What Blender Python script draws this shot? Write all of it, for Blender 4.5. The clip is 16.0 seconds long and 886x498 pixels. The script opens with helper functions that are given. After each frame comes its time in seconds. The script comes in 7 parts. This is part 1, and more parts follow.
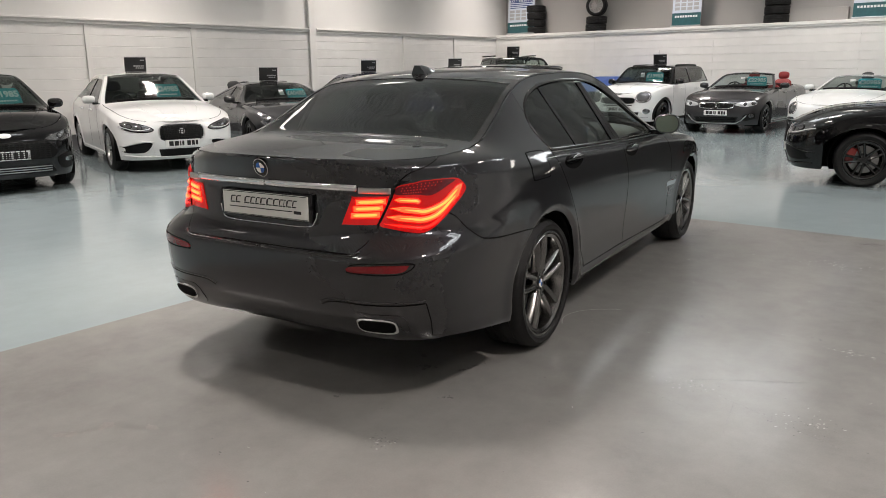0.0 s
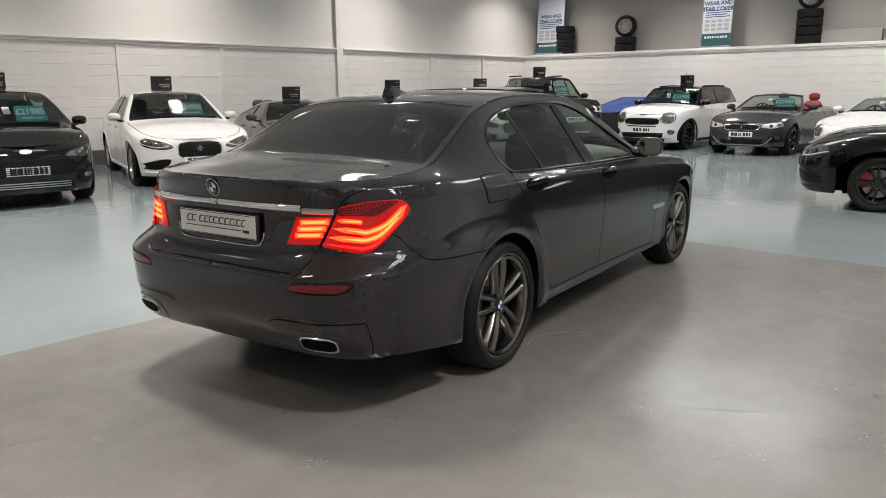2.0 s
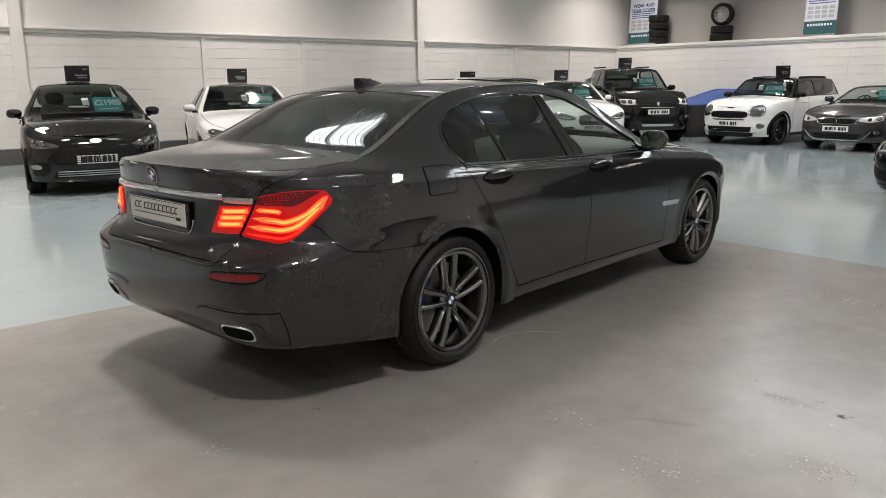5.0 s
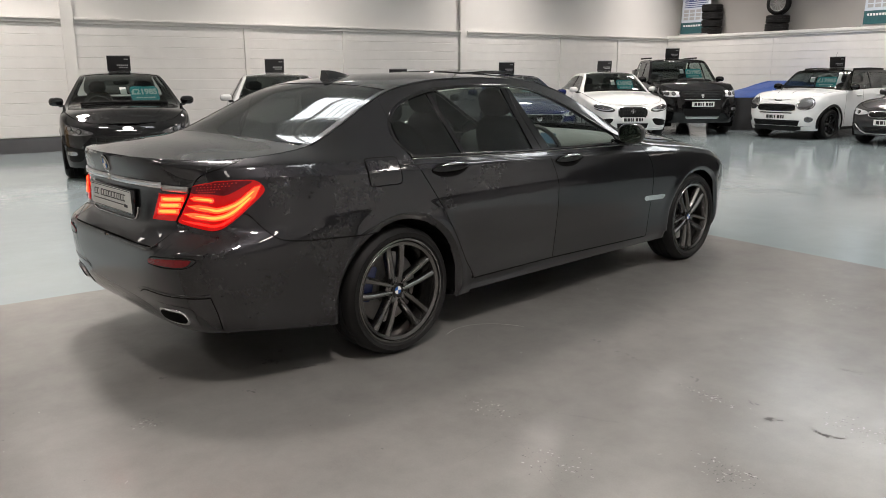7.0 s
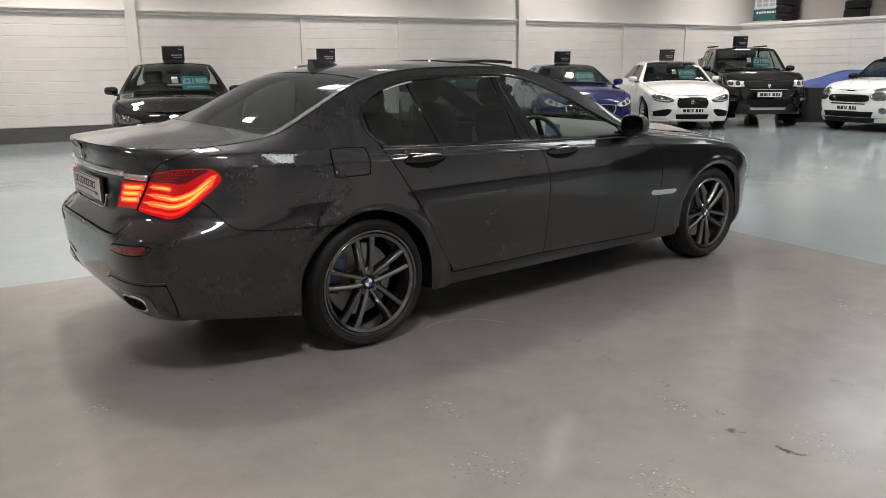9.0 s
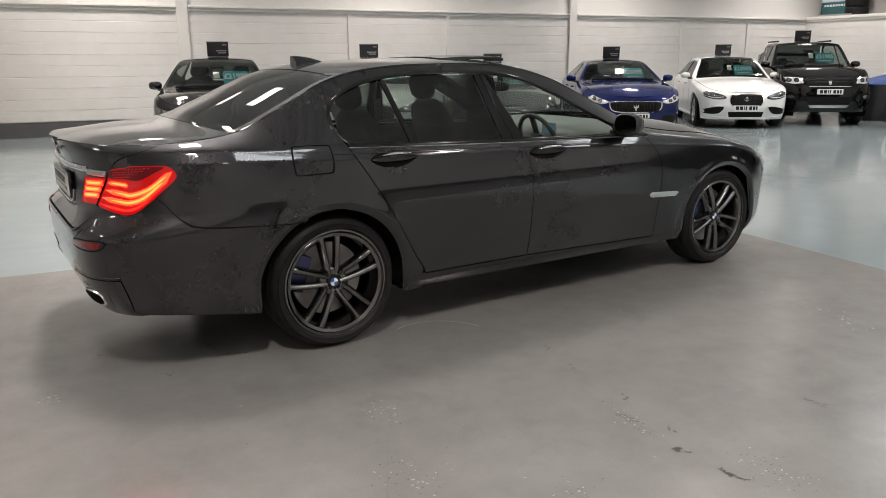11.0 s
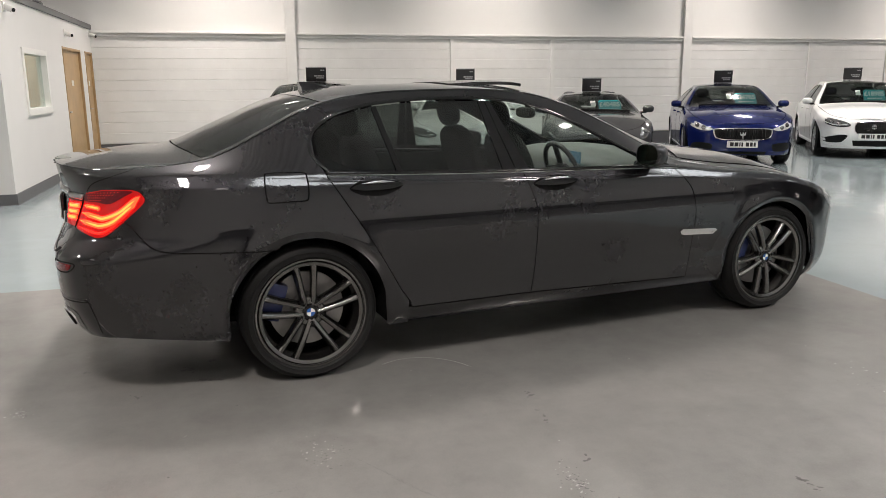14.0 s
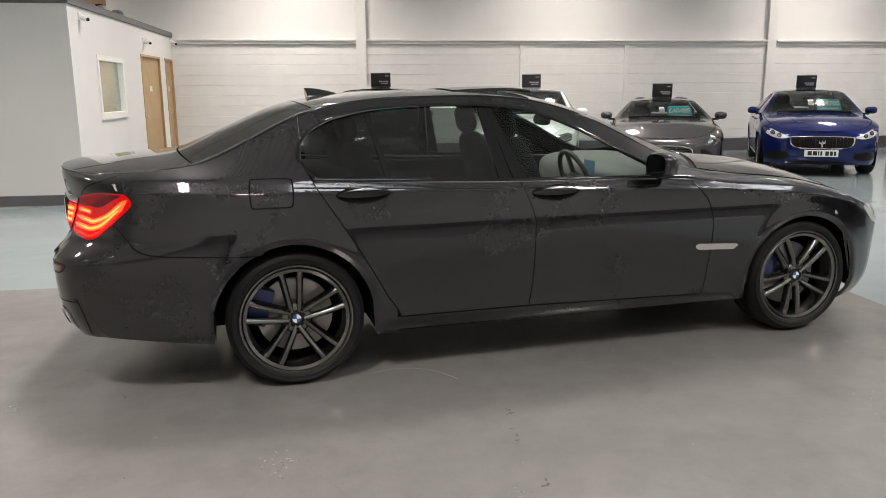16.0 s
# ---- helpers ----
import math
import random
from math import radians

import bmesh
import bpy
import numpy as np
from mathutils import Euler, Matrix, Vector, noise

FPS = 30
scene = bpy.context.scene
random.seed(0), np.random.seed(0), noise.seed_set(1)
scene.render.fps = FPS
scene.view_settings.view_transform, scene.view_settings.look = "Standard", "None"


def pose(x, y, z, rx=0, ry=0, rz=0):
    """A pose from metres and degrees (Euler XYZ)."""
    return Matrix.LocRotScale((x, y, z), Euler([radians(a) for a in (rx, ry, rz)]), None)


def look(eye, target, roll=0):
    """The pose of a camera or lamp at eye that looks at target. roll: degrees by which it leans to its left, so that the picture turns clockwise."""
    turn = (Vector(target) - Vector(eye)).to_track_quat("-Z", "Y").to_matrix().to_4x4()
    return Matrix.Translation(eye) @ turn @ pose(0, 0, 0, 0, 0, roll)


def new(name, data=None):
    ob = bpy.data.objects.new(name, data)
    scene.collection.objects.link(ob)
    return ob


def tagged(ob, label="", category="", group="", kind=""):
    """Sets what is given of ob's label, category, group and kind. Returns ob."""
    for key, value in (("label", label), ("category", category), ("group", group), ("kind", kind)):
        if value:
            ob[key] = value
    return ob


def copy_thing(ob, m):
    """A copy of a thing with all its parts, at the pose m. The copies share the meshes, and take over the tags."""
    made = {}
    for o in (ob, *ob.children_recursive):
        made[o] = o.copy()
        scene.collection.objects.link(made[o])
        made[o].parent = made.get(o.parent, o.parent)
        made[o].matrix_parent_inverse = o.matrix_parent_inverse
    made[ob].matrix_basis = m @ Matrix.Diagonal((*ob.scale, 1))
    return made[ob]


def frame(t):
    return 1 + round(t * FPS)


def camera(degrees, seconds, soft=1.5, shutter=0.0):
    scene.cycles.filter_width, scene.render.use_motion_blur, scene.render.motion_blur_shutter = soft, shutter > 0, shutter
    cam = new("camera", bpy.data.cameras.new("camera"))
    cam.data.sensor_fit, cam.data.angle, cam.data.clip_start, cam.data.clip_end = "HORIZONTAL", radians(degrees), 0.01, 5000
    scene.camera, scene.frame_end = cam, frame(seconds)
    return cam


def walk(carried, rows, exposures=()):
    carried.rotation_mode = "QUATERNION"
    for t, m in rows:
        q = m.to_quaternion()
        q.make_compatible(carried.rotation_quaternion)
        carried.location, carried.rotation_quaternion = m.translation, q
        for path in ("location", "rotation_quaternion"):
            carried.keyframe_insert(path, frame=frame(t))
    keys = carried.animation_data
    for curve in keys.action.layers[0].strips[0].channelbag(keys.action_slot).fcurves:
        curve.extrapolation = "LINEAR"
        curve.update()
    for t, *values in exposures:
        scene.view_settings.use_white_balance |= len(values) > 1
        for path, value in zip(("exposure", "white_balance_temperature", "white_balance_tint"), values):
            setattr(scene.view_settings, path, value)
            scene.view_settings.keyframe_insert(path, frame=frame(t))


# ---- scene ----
cam = camera(60.5, 16.0, 0.7)
PATH = [
    (0, (-0.184, 0.08, 1.482), (-1.406, 1.596, 1.024), -0.7),
    (0.5, (-0.112, 0.125, 1.494), (-1.337, 1.641, 1.046), -0.7),
    (1, (-0.008, 0.181, 1.504), (-1.249, 1.687, 1.067), -0.6),
    (1.5, (0.092, 0.238, 1.503), (-1.176, 1.726, 1.081), -0.5),
    (2, (0.159, 0.333, 1.5), (-1.146, 1.792, 1.089), -0.4),
    (2.5, (0.215, 0.462, 1.492), (-1.129, 1.886, 1.087), -0.4),
    (3, (0.266, 0.55, 1.486), (-1.115, 1.939, 1.081), -0.5),
    (5.5, (0.783, 1.1, 1.48), (-0.734, 2.328, 1.045), -0.5),
    (6, (0.863, 1.218, 1.485), (-0.674, 2.419, 1.043), -0.5),
    (6.5, (0.944, 1.324, 1.476), (-0.616, 2.493, 1.029), -0.4),
    (7, (1.09, 1.427, 1.491), (-0.5, 2.554, 1.04), -0.3),
    (7.5, (1.192, 1.529, 1.487), (-0.429, 2.607, 1.03), -0.3),
    (8, (1.227, 1.649, 1.476), (-0.422, 2.681, 1.012), -0.3),
    (8.5, (1.269, 1.803, 1.478), (-0.403, 2.795, 1.008), -0.3),
    (9, (1.31, 1.931, 1.484), (-0.378, 2.891, 1.009), -0.4),
    (11.5, (1.483, 2.556, 1.497), (-0.299, 3.322, 1.013), -0.3),
    (12, (1.48, 2.683, 1.502), (-0.322, 3.407, 1.024), -0.3),
    (12.5, (1.478, 2.807, 1.498), (-0.345, 3.485, 1.033), -0.4),
    (13, (1.498, 2.953, 1.507), (-0.348, 3.577, 1.058), -0.4),
    (13.5, (1.531, 3.099, 1.509), (-0.338, 3.662, 1.074), -0.4),
    (14, (1.526, 3.211, 1.494), (-0.363, 3.71, 1.069), -0.4),
    (14.5, (1.5, 3.341, 1.486), (-0.406, 3.777, 1.063), -0.4),
    (15, (1.496, 3.459, 1.484), (-0.422, 3.839, 1.062), -0.4),
    (15.5, (1.516, 3.598, 1.491), (-0.412, 3.923, 1.072), -0.5),
    (16, (1.543, 3.727, 1.498), (-0.395, 4.003, 1.087), -0.4),
]
walk(cam, [(t, look(eye, target, roll)) for t, eye, target, roll in PATH],
     exposures=[(0, 0.0), (7, 0.0), (9, -0.02), (13, 0.08), (16, 0.18)])

# ---- light ----
world = bpy.data.worlds.new("world")
scene.world = world
world.use_nodes = True
world.node_tree.nodes["Background"].inputs[0].default_value = (0.02, 0.02, 0.022, 1)
world.node_tree.nodes["Background"].inputs[1].default_value = 0.3
scene.view_settings.exposure = 0.0
EAVES = 6.0
LAMP_W = 86.0
# the row at x 3.9 is added fill that brightens the unseen east wall
LAMPS = [(x, y) for x in (-14.0, -9.4, -4.9) for y in (-3.0, 3.0, 9.0, 15.0, 21.0)] + [(1.3, y) for y in (-4.6, 2.1, 8.8, 15.5)] + [(3.9, y) for y in (-2.0, 4.0, 10.0, 16.0)]
ROOFLIGHT = 7.5
ROOFLIGHTS = [(-8.7, -6.3, 4.15, 4.85), (-8.0, -4.0, 15.6, 18.6), (0.0, 1.3, 11.2, 13.4), (0.6, 1.75, 4.5, 6.2), (-0.2, 1.1, 17.9, 20.0)]


# ---- mesh helpers ----
def obj(name, verts, faces, material, parent=None, label="", smooth=True, normals=None):
    """One mesh object from arrays, under a thing or at top level."""
    me = bpy.data.meshes.new(name)
    me.from_pydata([tuple(float(c) for c in v) for v in verts], [], faces)
    me.validate()
    if smooth:
        me.polygons.foreach_set("use_smooth", [True] * len(me.polygons))
        if normals is not None and len(me.vertices) == len(normals):
            me.normals_split_custom_set_from_vertices([tuple(float(c) for c in n) for n in normals])
    me.materials.append(material)
    ob = new(name, me)
    if parent is not None:
        ob.parent = parent
    if label:
        tagged(ob, label)
    return ob


def part(name, bm, material, parent=None, label="", smooth=False, angle=35):
    me = bpy.data.meshes.new(name)
    bmesh.ops.recalc_face_normals(bm, faces=bm.faces)
    bm.to_mesh(me)
    bm.free()
    me.materials.append(material)
    if smooth:
        me.polygons.foreach_set("use_smooth", [True] * len(me.polygons))
        me.set_sharp_from_angle(angle=radians(angle))
    ob = new(name, me)
    if parent is not None:
        ob.parent = parent
    if label:
        tagged(ob, label)
    return ob


def box(bm, x0, x1, y0, y1, z0, z1, bevel=0.0, m=None, seg=2):
    """Adds a bevelled box."""
    vs = bmesh.ops.create_cube(bm, size=1)["verts"]
    for v in vs:
        v.co = Vector(((x0 + x1) / 2 + v.co.x * (x1 - x0), (y0 + y1) / 2 + v.co.y * (y1 - y0), (z0 + z1) / 2 + v.co.z * (z1 - z0)))
    if m is not None:
        for v in vs:
            v.co = m @ v.co
    if bevel:
        es = list({e for v in vs for e in v.link_edges})
        bmesh.ops.bevel(bm, geom=es, offset=bevel, segments=seg, affect="EDGES", profile=0.6)
    return bm


def lathe(bm, prof, n=48, m=None, caps=False):
    """Turns the profile of (radius, x) round the x axis."""
    rings = []
    for r, x in prof:
        rings.append([bm.verts.new((x, r * math.cos(2 * math.pi * k / n), r * math.sin(2 * math.pi * k / n))) for k in range(n)])
    for a, b in zip(rings, rings[1:]):
        for k in range(n):
            bm.faces.new((a[k], a[(k + 1) % n], b[(k + 1) % n], b[k]))
    if caps:
        bm.faces.new(rings[-1])
        bm.faces.new(rings[0][::-1])
    if m is not None:
        for ring in rings:
            for v in ring:
                v.co = m @ v.co
    return bm


def curve(*pts):
    """A smooth monotone curve through (a, b) points, as a quick function of arrays."""
    x = np.array([p[0] for p in pts], float)
    y = np.array([p[1] for p in pts], float)
    if len(x) < 3:
        return lambda q: np.interp(q, x, y)
    h, d = np.diff(x), np.diff(y) / np.diff(x)
    m = np.zeros(len(x))
    for i in range(1, len(x) - 1):
        if d[i - 1] * d[i] > 0:
            w1, w2 = 2 * h[i] + h[i - 1], h[i] + 2 * h[i - 1]
            m[i] = (w1 + w2) / (w1 / d[i - 1] + w2 / d[i])
    m[0], m[-1] = d[0], d[-1]
    xs = np.linspace(x[0], x[-1], 500)
    k = np.clip(np.searchsorted(x, xs) - 1, 0, len(x) - 2)
    t = (xs - x[k]) / h[k]
    ys = (2*t**3-3*t**2+1)*y[k] + (t**3-2*t**2+t)*h[k]*m[k] + (-2*t**3+3*t**2)*y[k+1] + (t**3-t**2)*h[k]*m[k+1]
    ker = np.hanning(23); ker /= ker.sum()
    pad = np.concatenate([2*ys[0]-ys[11:0:-1], ys, 2*ys[-1]-ys[-2:-13:-1]])
    ys = np.convolve(pad, ker, "valid")
    return lambda q: np.interp(q, xs, ys)


def spline(pts, n, closed=False):
    """n points along a rounded line through pts."""
    P = [np.array(p, float) for p in pts]
    if closed:
        P = [P[-1]] + P + [P[0], P[1]]
    else:
        P = [2*P[0]-P[1]] + P + [2*P[-1]-P[-2]]
    out, segs = [], len(P) - 3
    for i in range(segs):
        a, b, c, d = P[i:i+4]
        k = max(2, round(n / segs))
        for t in np.linspace(0, 1, k, endpoint=False):
            out.append(0.5*((2*b)+(-a+c)*t+(2*a-5*b+4*c-d)*t*t+(-a+3*b-3*c+d)*t**3))
    if not closed:
        out.append(P[-2])
    return np.array(out)


# ---- materials ----
def shader(name, base, rough=0.5, metal=0.0, coat=0.0, coat_rough=0.03, spot=0.0, scale=6.0, bump=0.0, bump_scale=60.0, emit=None, power=0.0, ior=1.5, rvar=0.0, spec=0.5):
    """A principled material whose colour and roughness wander at two scales."""
    m = bpy.data.materials.new(name)
    m.use_nodes = True
    nt, b = m.node_tree, m.node_tree.nodes["Principled BSDF"]
    b.inputs["Base Color"].default_value = (*base, 1)
    b.inputs["Roughness"].default_value, b.inputs["Metallic"].default_value = rough, metal
    b.inputs["Specular IOR Level"].default_value = spec
    b.inputs["Coat Weight"].default_value, b.inputs["Coat Roughness"].default_value, b.inputs["IOR"].default_value = coat, coat_rough, ior
    if emit:
        b.inputs["Emission Color"].default_value, b.inputs["Emission Strength"].default_value = (*emit, 1), power
    if spot or bump or rvar:
        tc = nt.nodes.new("ShaderNodeTexCoord")
        big, fine = nt.nodes.new("ShaderNodeTexNoise"), nt.nodes.new("ShaderNodeTexNoise")
        big.inputs["Scale"].default_value, big.inputs["Detail"].default_value = scale, 5
        fine.inputs["Scale"].default_value, fine.inputs["Detail"].default_value = bump_scale, 4
        for n in (big, fine):
            nt.links.new(tc.outputs["Object"], n.inputs["Vector"])
        if spot:
            mix = nt.nodes.new("ShaderNodeMix")
            mix.data_type = "RGBA"
            mix.inputs["A"].default_value = (*[c * (1 - spot) for c in base], 1)
            mix.inputs["B"].default_value = (*[min(1, c * (1 + spot)) for c in base], 1)
            add = nt.nodes.new("ShaderNodeMath")
            add.operation = "MULTIPLY_ADD"
            nt.links.new(fine.outputs["Fac"], add.inputs[0])
            add.inputs[1].default_value = 0.3
            half = nt.nodes.new("ShaderNodeMath")
            half.operation = "MULTIPLY_ADD"
            nt.links.new(big.outputs["Fac"], half.inputs[0])
            half.inputs[1].default_value, half.inputs[2].default_value = 1.4, -0.35
            nt.links.new(half.outputs[0], add.inputs[2])
            nt.links.new(add.outputs[0], mix.inputs["Factor"])
            nt.links.new(mix.outputs["Result"], b.inputs["Base Color"])
        if rvar:
            ma = nt.nodes.new("ShaderNodeMath")
            ma.operation = "MULTIPLY_ADD"
            nt.links.new(big.outputs["Fac"], ma.inputs[0])
            ma.inputs[1].default_value, ma.inputs[2].default_value = rvar, rough - rvar / 2
            nt.links.new(ma.outputs[0], b.inputs["Roughness"])
        if bump:
            bp = nt.nodes.new("ShaderNodeBump")
            bp.inputs["Strength"].default_value, bp.inputs["Distance"].default_value = bump, 0.01
            nt.links.new(fine.outputs["Fac"], bp.inputs["Height"])
            nt.links.new(bp.outputs[0], b.inputs["Normal"])
    return m


def glass(name, tint, gloss=0.02, face=0.08):
    """Thin glass: tinted see-through with a Fresnel gloss."""
    m = bpy.data.materials.new(name)
    m.use_nodes = True
    nt = m.node_tree
    nt.nodes.remove(nt.nodes["Principled BSDF"])
    tr, gl, mix, fr = (nt.nodes.new(k) for k in ("ShaderNodeBsdfTransparent", "ShaderNodeBsdfGlossy", "ShaderNodeMixShader", "ShaderNodeLayerWeight"))
    tr.inputs[0].default_value = (*tint, 1)
    gl.inputs["Roughness"].default_value = gloss
    pw, ma = nt.nodes.new("ShaderNodeMath"), nt.nodes.new("ShaderNodeMath")
    pw.operation, ma.operation = "POWER", "MULTIPLY_ADD"
    fr.inputs[0].default_value = 0.5
    pw.inputs[1].default_value, ma.inputs[1].default_value, ma.inputs[2].default_value = 5.0, 1 - face, face
    nt.links.new(fr.outputs["Facing"], pw.inputs[0])
    nt.links.new(pw.outputs[0], ma.inputs[0])
    nt.links.new(ma.outputs[0], mix.inputs[0])
    nt.links.new(tr.outputs[0], mix.inputs[1])
    nt.links.new(gl.outputs[0], mix.inputs[2])
    nt.links.new(mix.outputs[0], nt.nodes["Material Output"].inputs[0])
    return m


def car_paint(name, base, metal=0.0, rough=0.35, lacquer=1.5):
    m = shader(name, base, rough, metal, 1.0, 0.03, spot=0.06, scale=2.0, rvar=0.05, spec=0.0)
    m.node_tree.nodes["Principled BSDF"].inputs["Coat IOR"].default_value = lacquer
    return m


GRAPHITE = car_paint("graphite_paint", (0.0195, 0.0192, 0.0220), 0.95, 0.40, 1.62)
WHITE_P = car_paint("white_paint", (0.78, 0.79, 0.78))
BLACK_P = car_paint("black_paint", (0.004, 0.004, 0.0045), 0.3, 0.5, 1.5)
BLUE_P = car_paint("blue_paint", (0.005, 0.011, 0.085), 0.3)
GREY_P = car_paint("grey_paint", (0.055, 0.055, 0.058), 0.5)
STEEL_P = car_paint("steel_paint", (0.045, 0.044, 0.046), 0.5)
TRIM = shader("gloss_black_trim", (0.005, 0.005, 0.006), 0.09, spot=0.1)
RUBBER = shader("tyre_rubber", (0.007, 0.007, 0.007), 0.6, spot=0.25, scale=14, bump=0.15, bump_scale=180, spec=0.3)
MATT = shader("matt_black_plastic", (0.008, 0.008, 0.008), 0.6, spot=0.2, bump=0.1, bump_scale=300, spec=0.25)
VOID = shader("underbody_black", (0.004, 0.004, 0.004), 0.9, spot=0.2, spec=0.08)
CHROME = shader("chrome", (0.75, 0.75, 0.76), 0.08, 1.0, spot=0.04)
MIRROR = shader("door_mirror_glass", (0.16, 0.20, 0.17), 0.03, 1.0, spot=0.02)
SATIN = shader("satin_silver", (0.5, 0.5, 0.5), 0.28, 1.0, spot=0.08)
RIM_G = shader("ferric_grey_rim", (0.175, 0.172, 0.167), 0.24, 1.0, 0.3, 0.05, spot=0.1, scale=8)
RIM_S = shader("silver_rim", (0.45, 0.45, 0.45), 0.28, 0.9, spot=0.08)
RIM_B = shader("black_rim", (0.012, 0.012, 0.012), 0.2, 0.2, 0.6, spot=0.1)
DISC = shader("brake_disc", (0.32, 0.31, 0.3), 0.38, 1.0, spot=0.15, scale=20)
CALIPER_B = shader("blue_caliper", (0.006, 0.016, 0.09), 0.35, coat=0.4, spot=0.1)
CALIPER_R = shader("red_caliper", (0.4, 0.01, 0.01), 0.35, coat=0.4, spot=0.1)
TINT = glass("tinted_glass", (0.25, 0.285, 0.27), 0.02, 0.085)
TINT_R = glass("dark_tinted_glass", (0.15, 0.16, 0.155), 0.02, 0.11)
WIND = glass("windscreen_glass", (0.46, 0.52, 0.50), 0.09, 0.03)
CLEAR = glass("clear_glass", (0.80, 0.87, 0.84), 0.02, 0.05)
LEATHER = shader("black_leather", (0.03, 0.03, 0.03), 0.5, spot=0.15, bump=0.15, bump_scale=220)
CABIN = shader("dark_cabin_trim", (0.008, 0.008, 0.008), 0.7, spot=0.15, scale=5, bump=0.15, bump_scale=220, spec=0.2)
LEATHER_R = shader("red_leather", (0.22, 0.012, 0.012), 0.5, spot=0.15, bump=0.15, bump_scale=220)
RED_LENS = shader("red_lens", (0.20, 0.002, 0.004), 0.10, coat=0.4, spec=0.3, spot=0.12, scale=30, emit=(1.0, 0.006, 0.003), power=0.34)
RED_DARK = shader("dark_red_lens", (0.11, 0.002, 0.006), 0.05, coat=0.6, spec=0.2, spot=0.3, scale=90, bump=0.1, bump_scale=160)
LED = shader("lit_tail_light", (0.9, 0.06, 0.02), 0.3, emit=(1.0, 0.012, 0.003), power=11.0)
LED_SOFT = shader("lit_tail_light_edge", (0.6, 0.02, 0.01), 0.3, emit=(1.0, 0.004, 0.002), power=4.0)
LED_HOT = shader("lit_tail_light_core", (0.9, 0.2, 0.05), 0.3, emit=(1.0, 0.038, 0.006), power=14.0)
# reflex cells are no lamps; a weak emission makes them sparkle
RED_CELL = shader("glowing_red_reflex_cell", (0.45, 0.01, 0.012), 0.15, coat=0.6, spec=0.4, emit=(1.0, 0.01, 0.006), power=0.25)
REFLEX = shader("red_reflector", (0.16, 0.003, 0.006), 0.12, coat=0.6, spec=0.3, spot=0.25, scale=90, bump=0.15, bump_scale=160)
PLATE_S = shader("silver_plate", (0.72, 0.72, 0.68), 0.4, 0.1, spot=0.06, scale=20)
PLATE_W = shader("white_plate", (0.78, 0.78, 0.76), 0.35, spot=0.03)
INK = shader("black_ink", (0.01, 0.01, 0.01), 0.5, spot=0.1)
BADGE_B = shader("blue_enamel", (0.02, 0.10, 0.35), 0.2, coat=0.6, spot=0.05)
BADGE_W = shader("white_enamel", (0.75, 0.75, 0.75), 0.2, coat=0.6, spot=0.05)
TEAL = shader("teal_card", (0.02, 0.36, 0.40), 0.5, spot=0.06)
CARD_INK = shader("pale_card_ink", (0.72, 0.85, 0.85), 0.5, spot=0.03)
CARD_W = shader("white_card", (0.75, 0.75, 0.74), 0.55, spot=0.04)
SIGN_B = shader("black_sign", (0.012, 0.012, 0.013), 0.35, spot=0.2, scale=5)
SIGN_G = shader("grey_sign_ink", (0.35, 0.35, 0.35), 0.5, spot=0.05)
MESH_B = shader("grille_mesh", (0.004, 0.004, 0.004), 0.55, 0.0, spot=0.2, spec=0.2)
HEADLIGHT = shader("clear_headlamp", (0.62, 0.63, 0.64), 0.12, 0.35, 0.8, spot=0.15, scale=18)
DASH = shader("grey_dashboard", (0.17, 0.175, 0.168), 0.55, spot=0.12, bump=0.1, bump_scale=200)
LIT_LED = shader("white_lamp_strip", (0.8, 0.8, 0.8), 0.2, 0.2, 0.5, spot=0.05)
LAMP_D = shader("dark_headlamp", (0.15, 0.15, 0.155), 0.14, 0.7, 0.8, spot=0.7, scale=30)
LAMP_IN = shader("lamp_reflector", (0.42, 0.43, 0.44), 0.18, 0.9, spot=0.2, scale=12)


# ---- car shells ----
def mirror_faces(faces):
    return [tuple(reversed(f)) for f in faces]


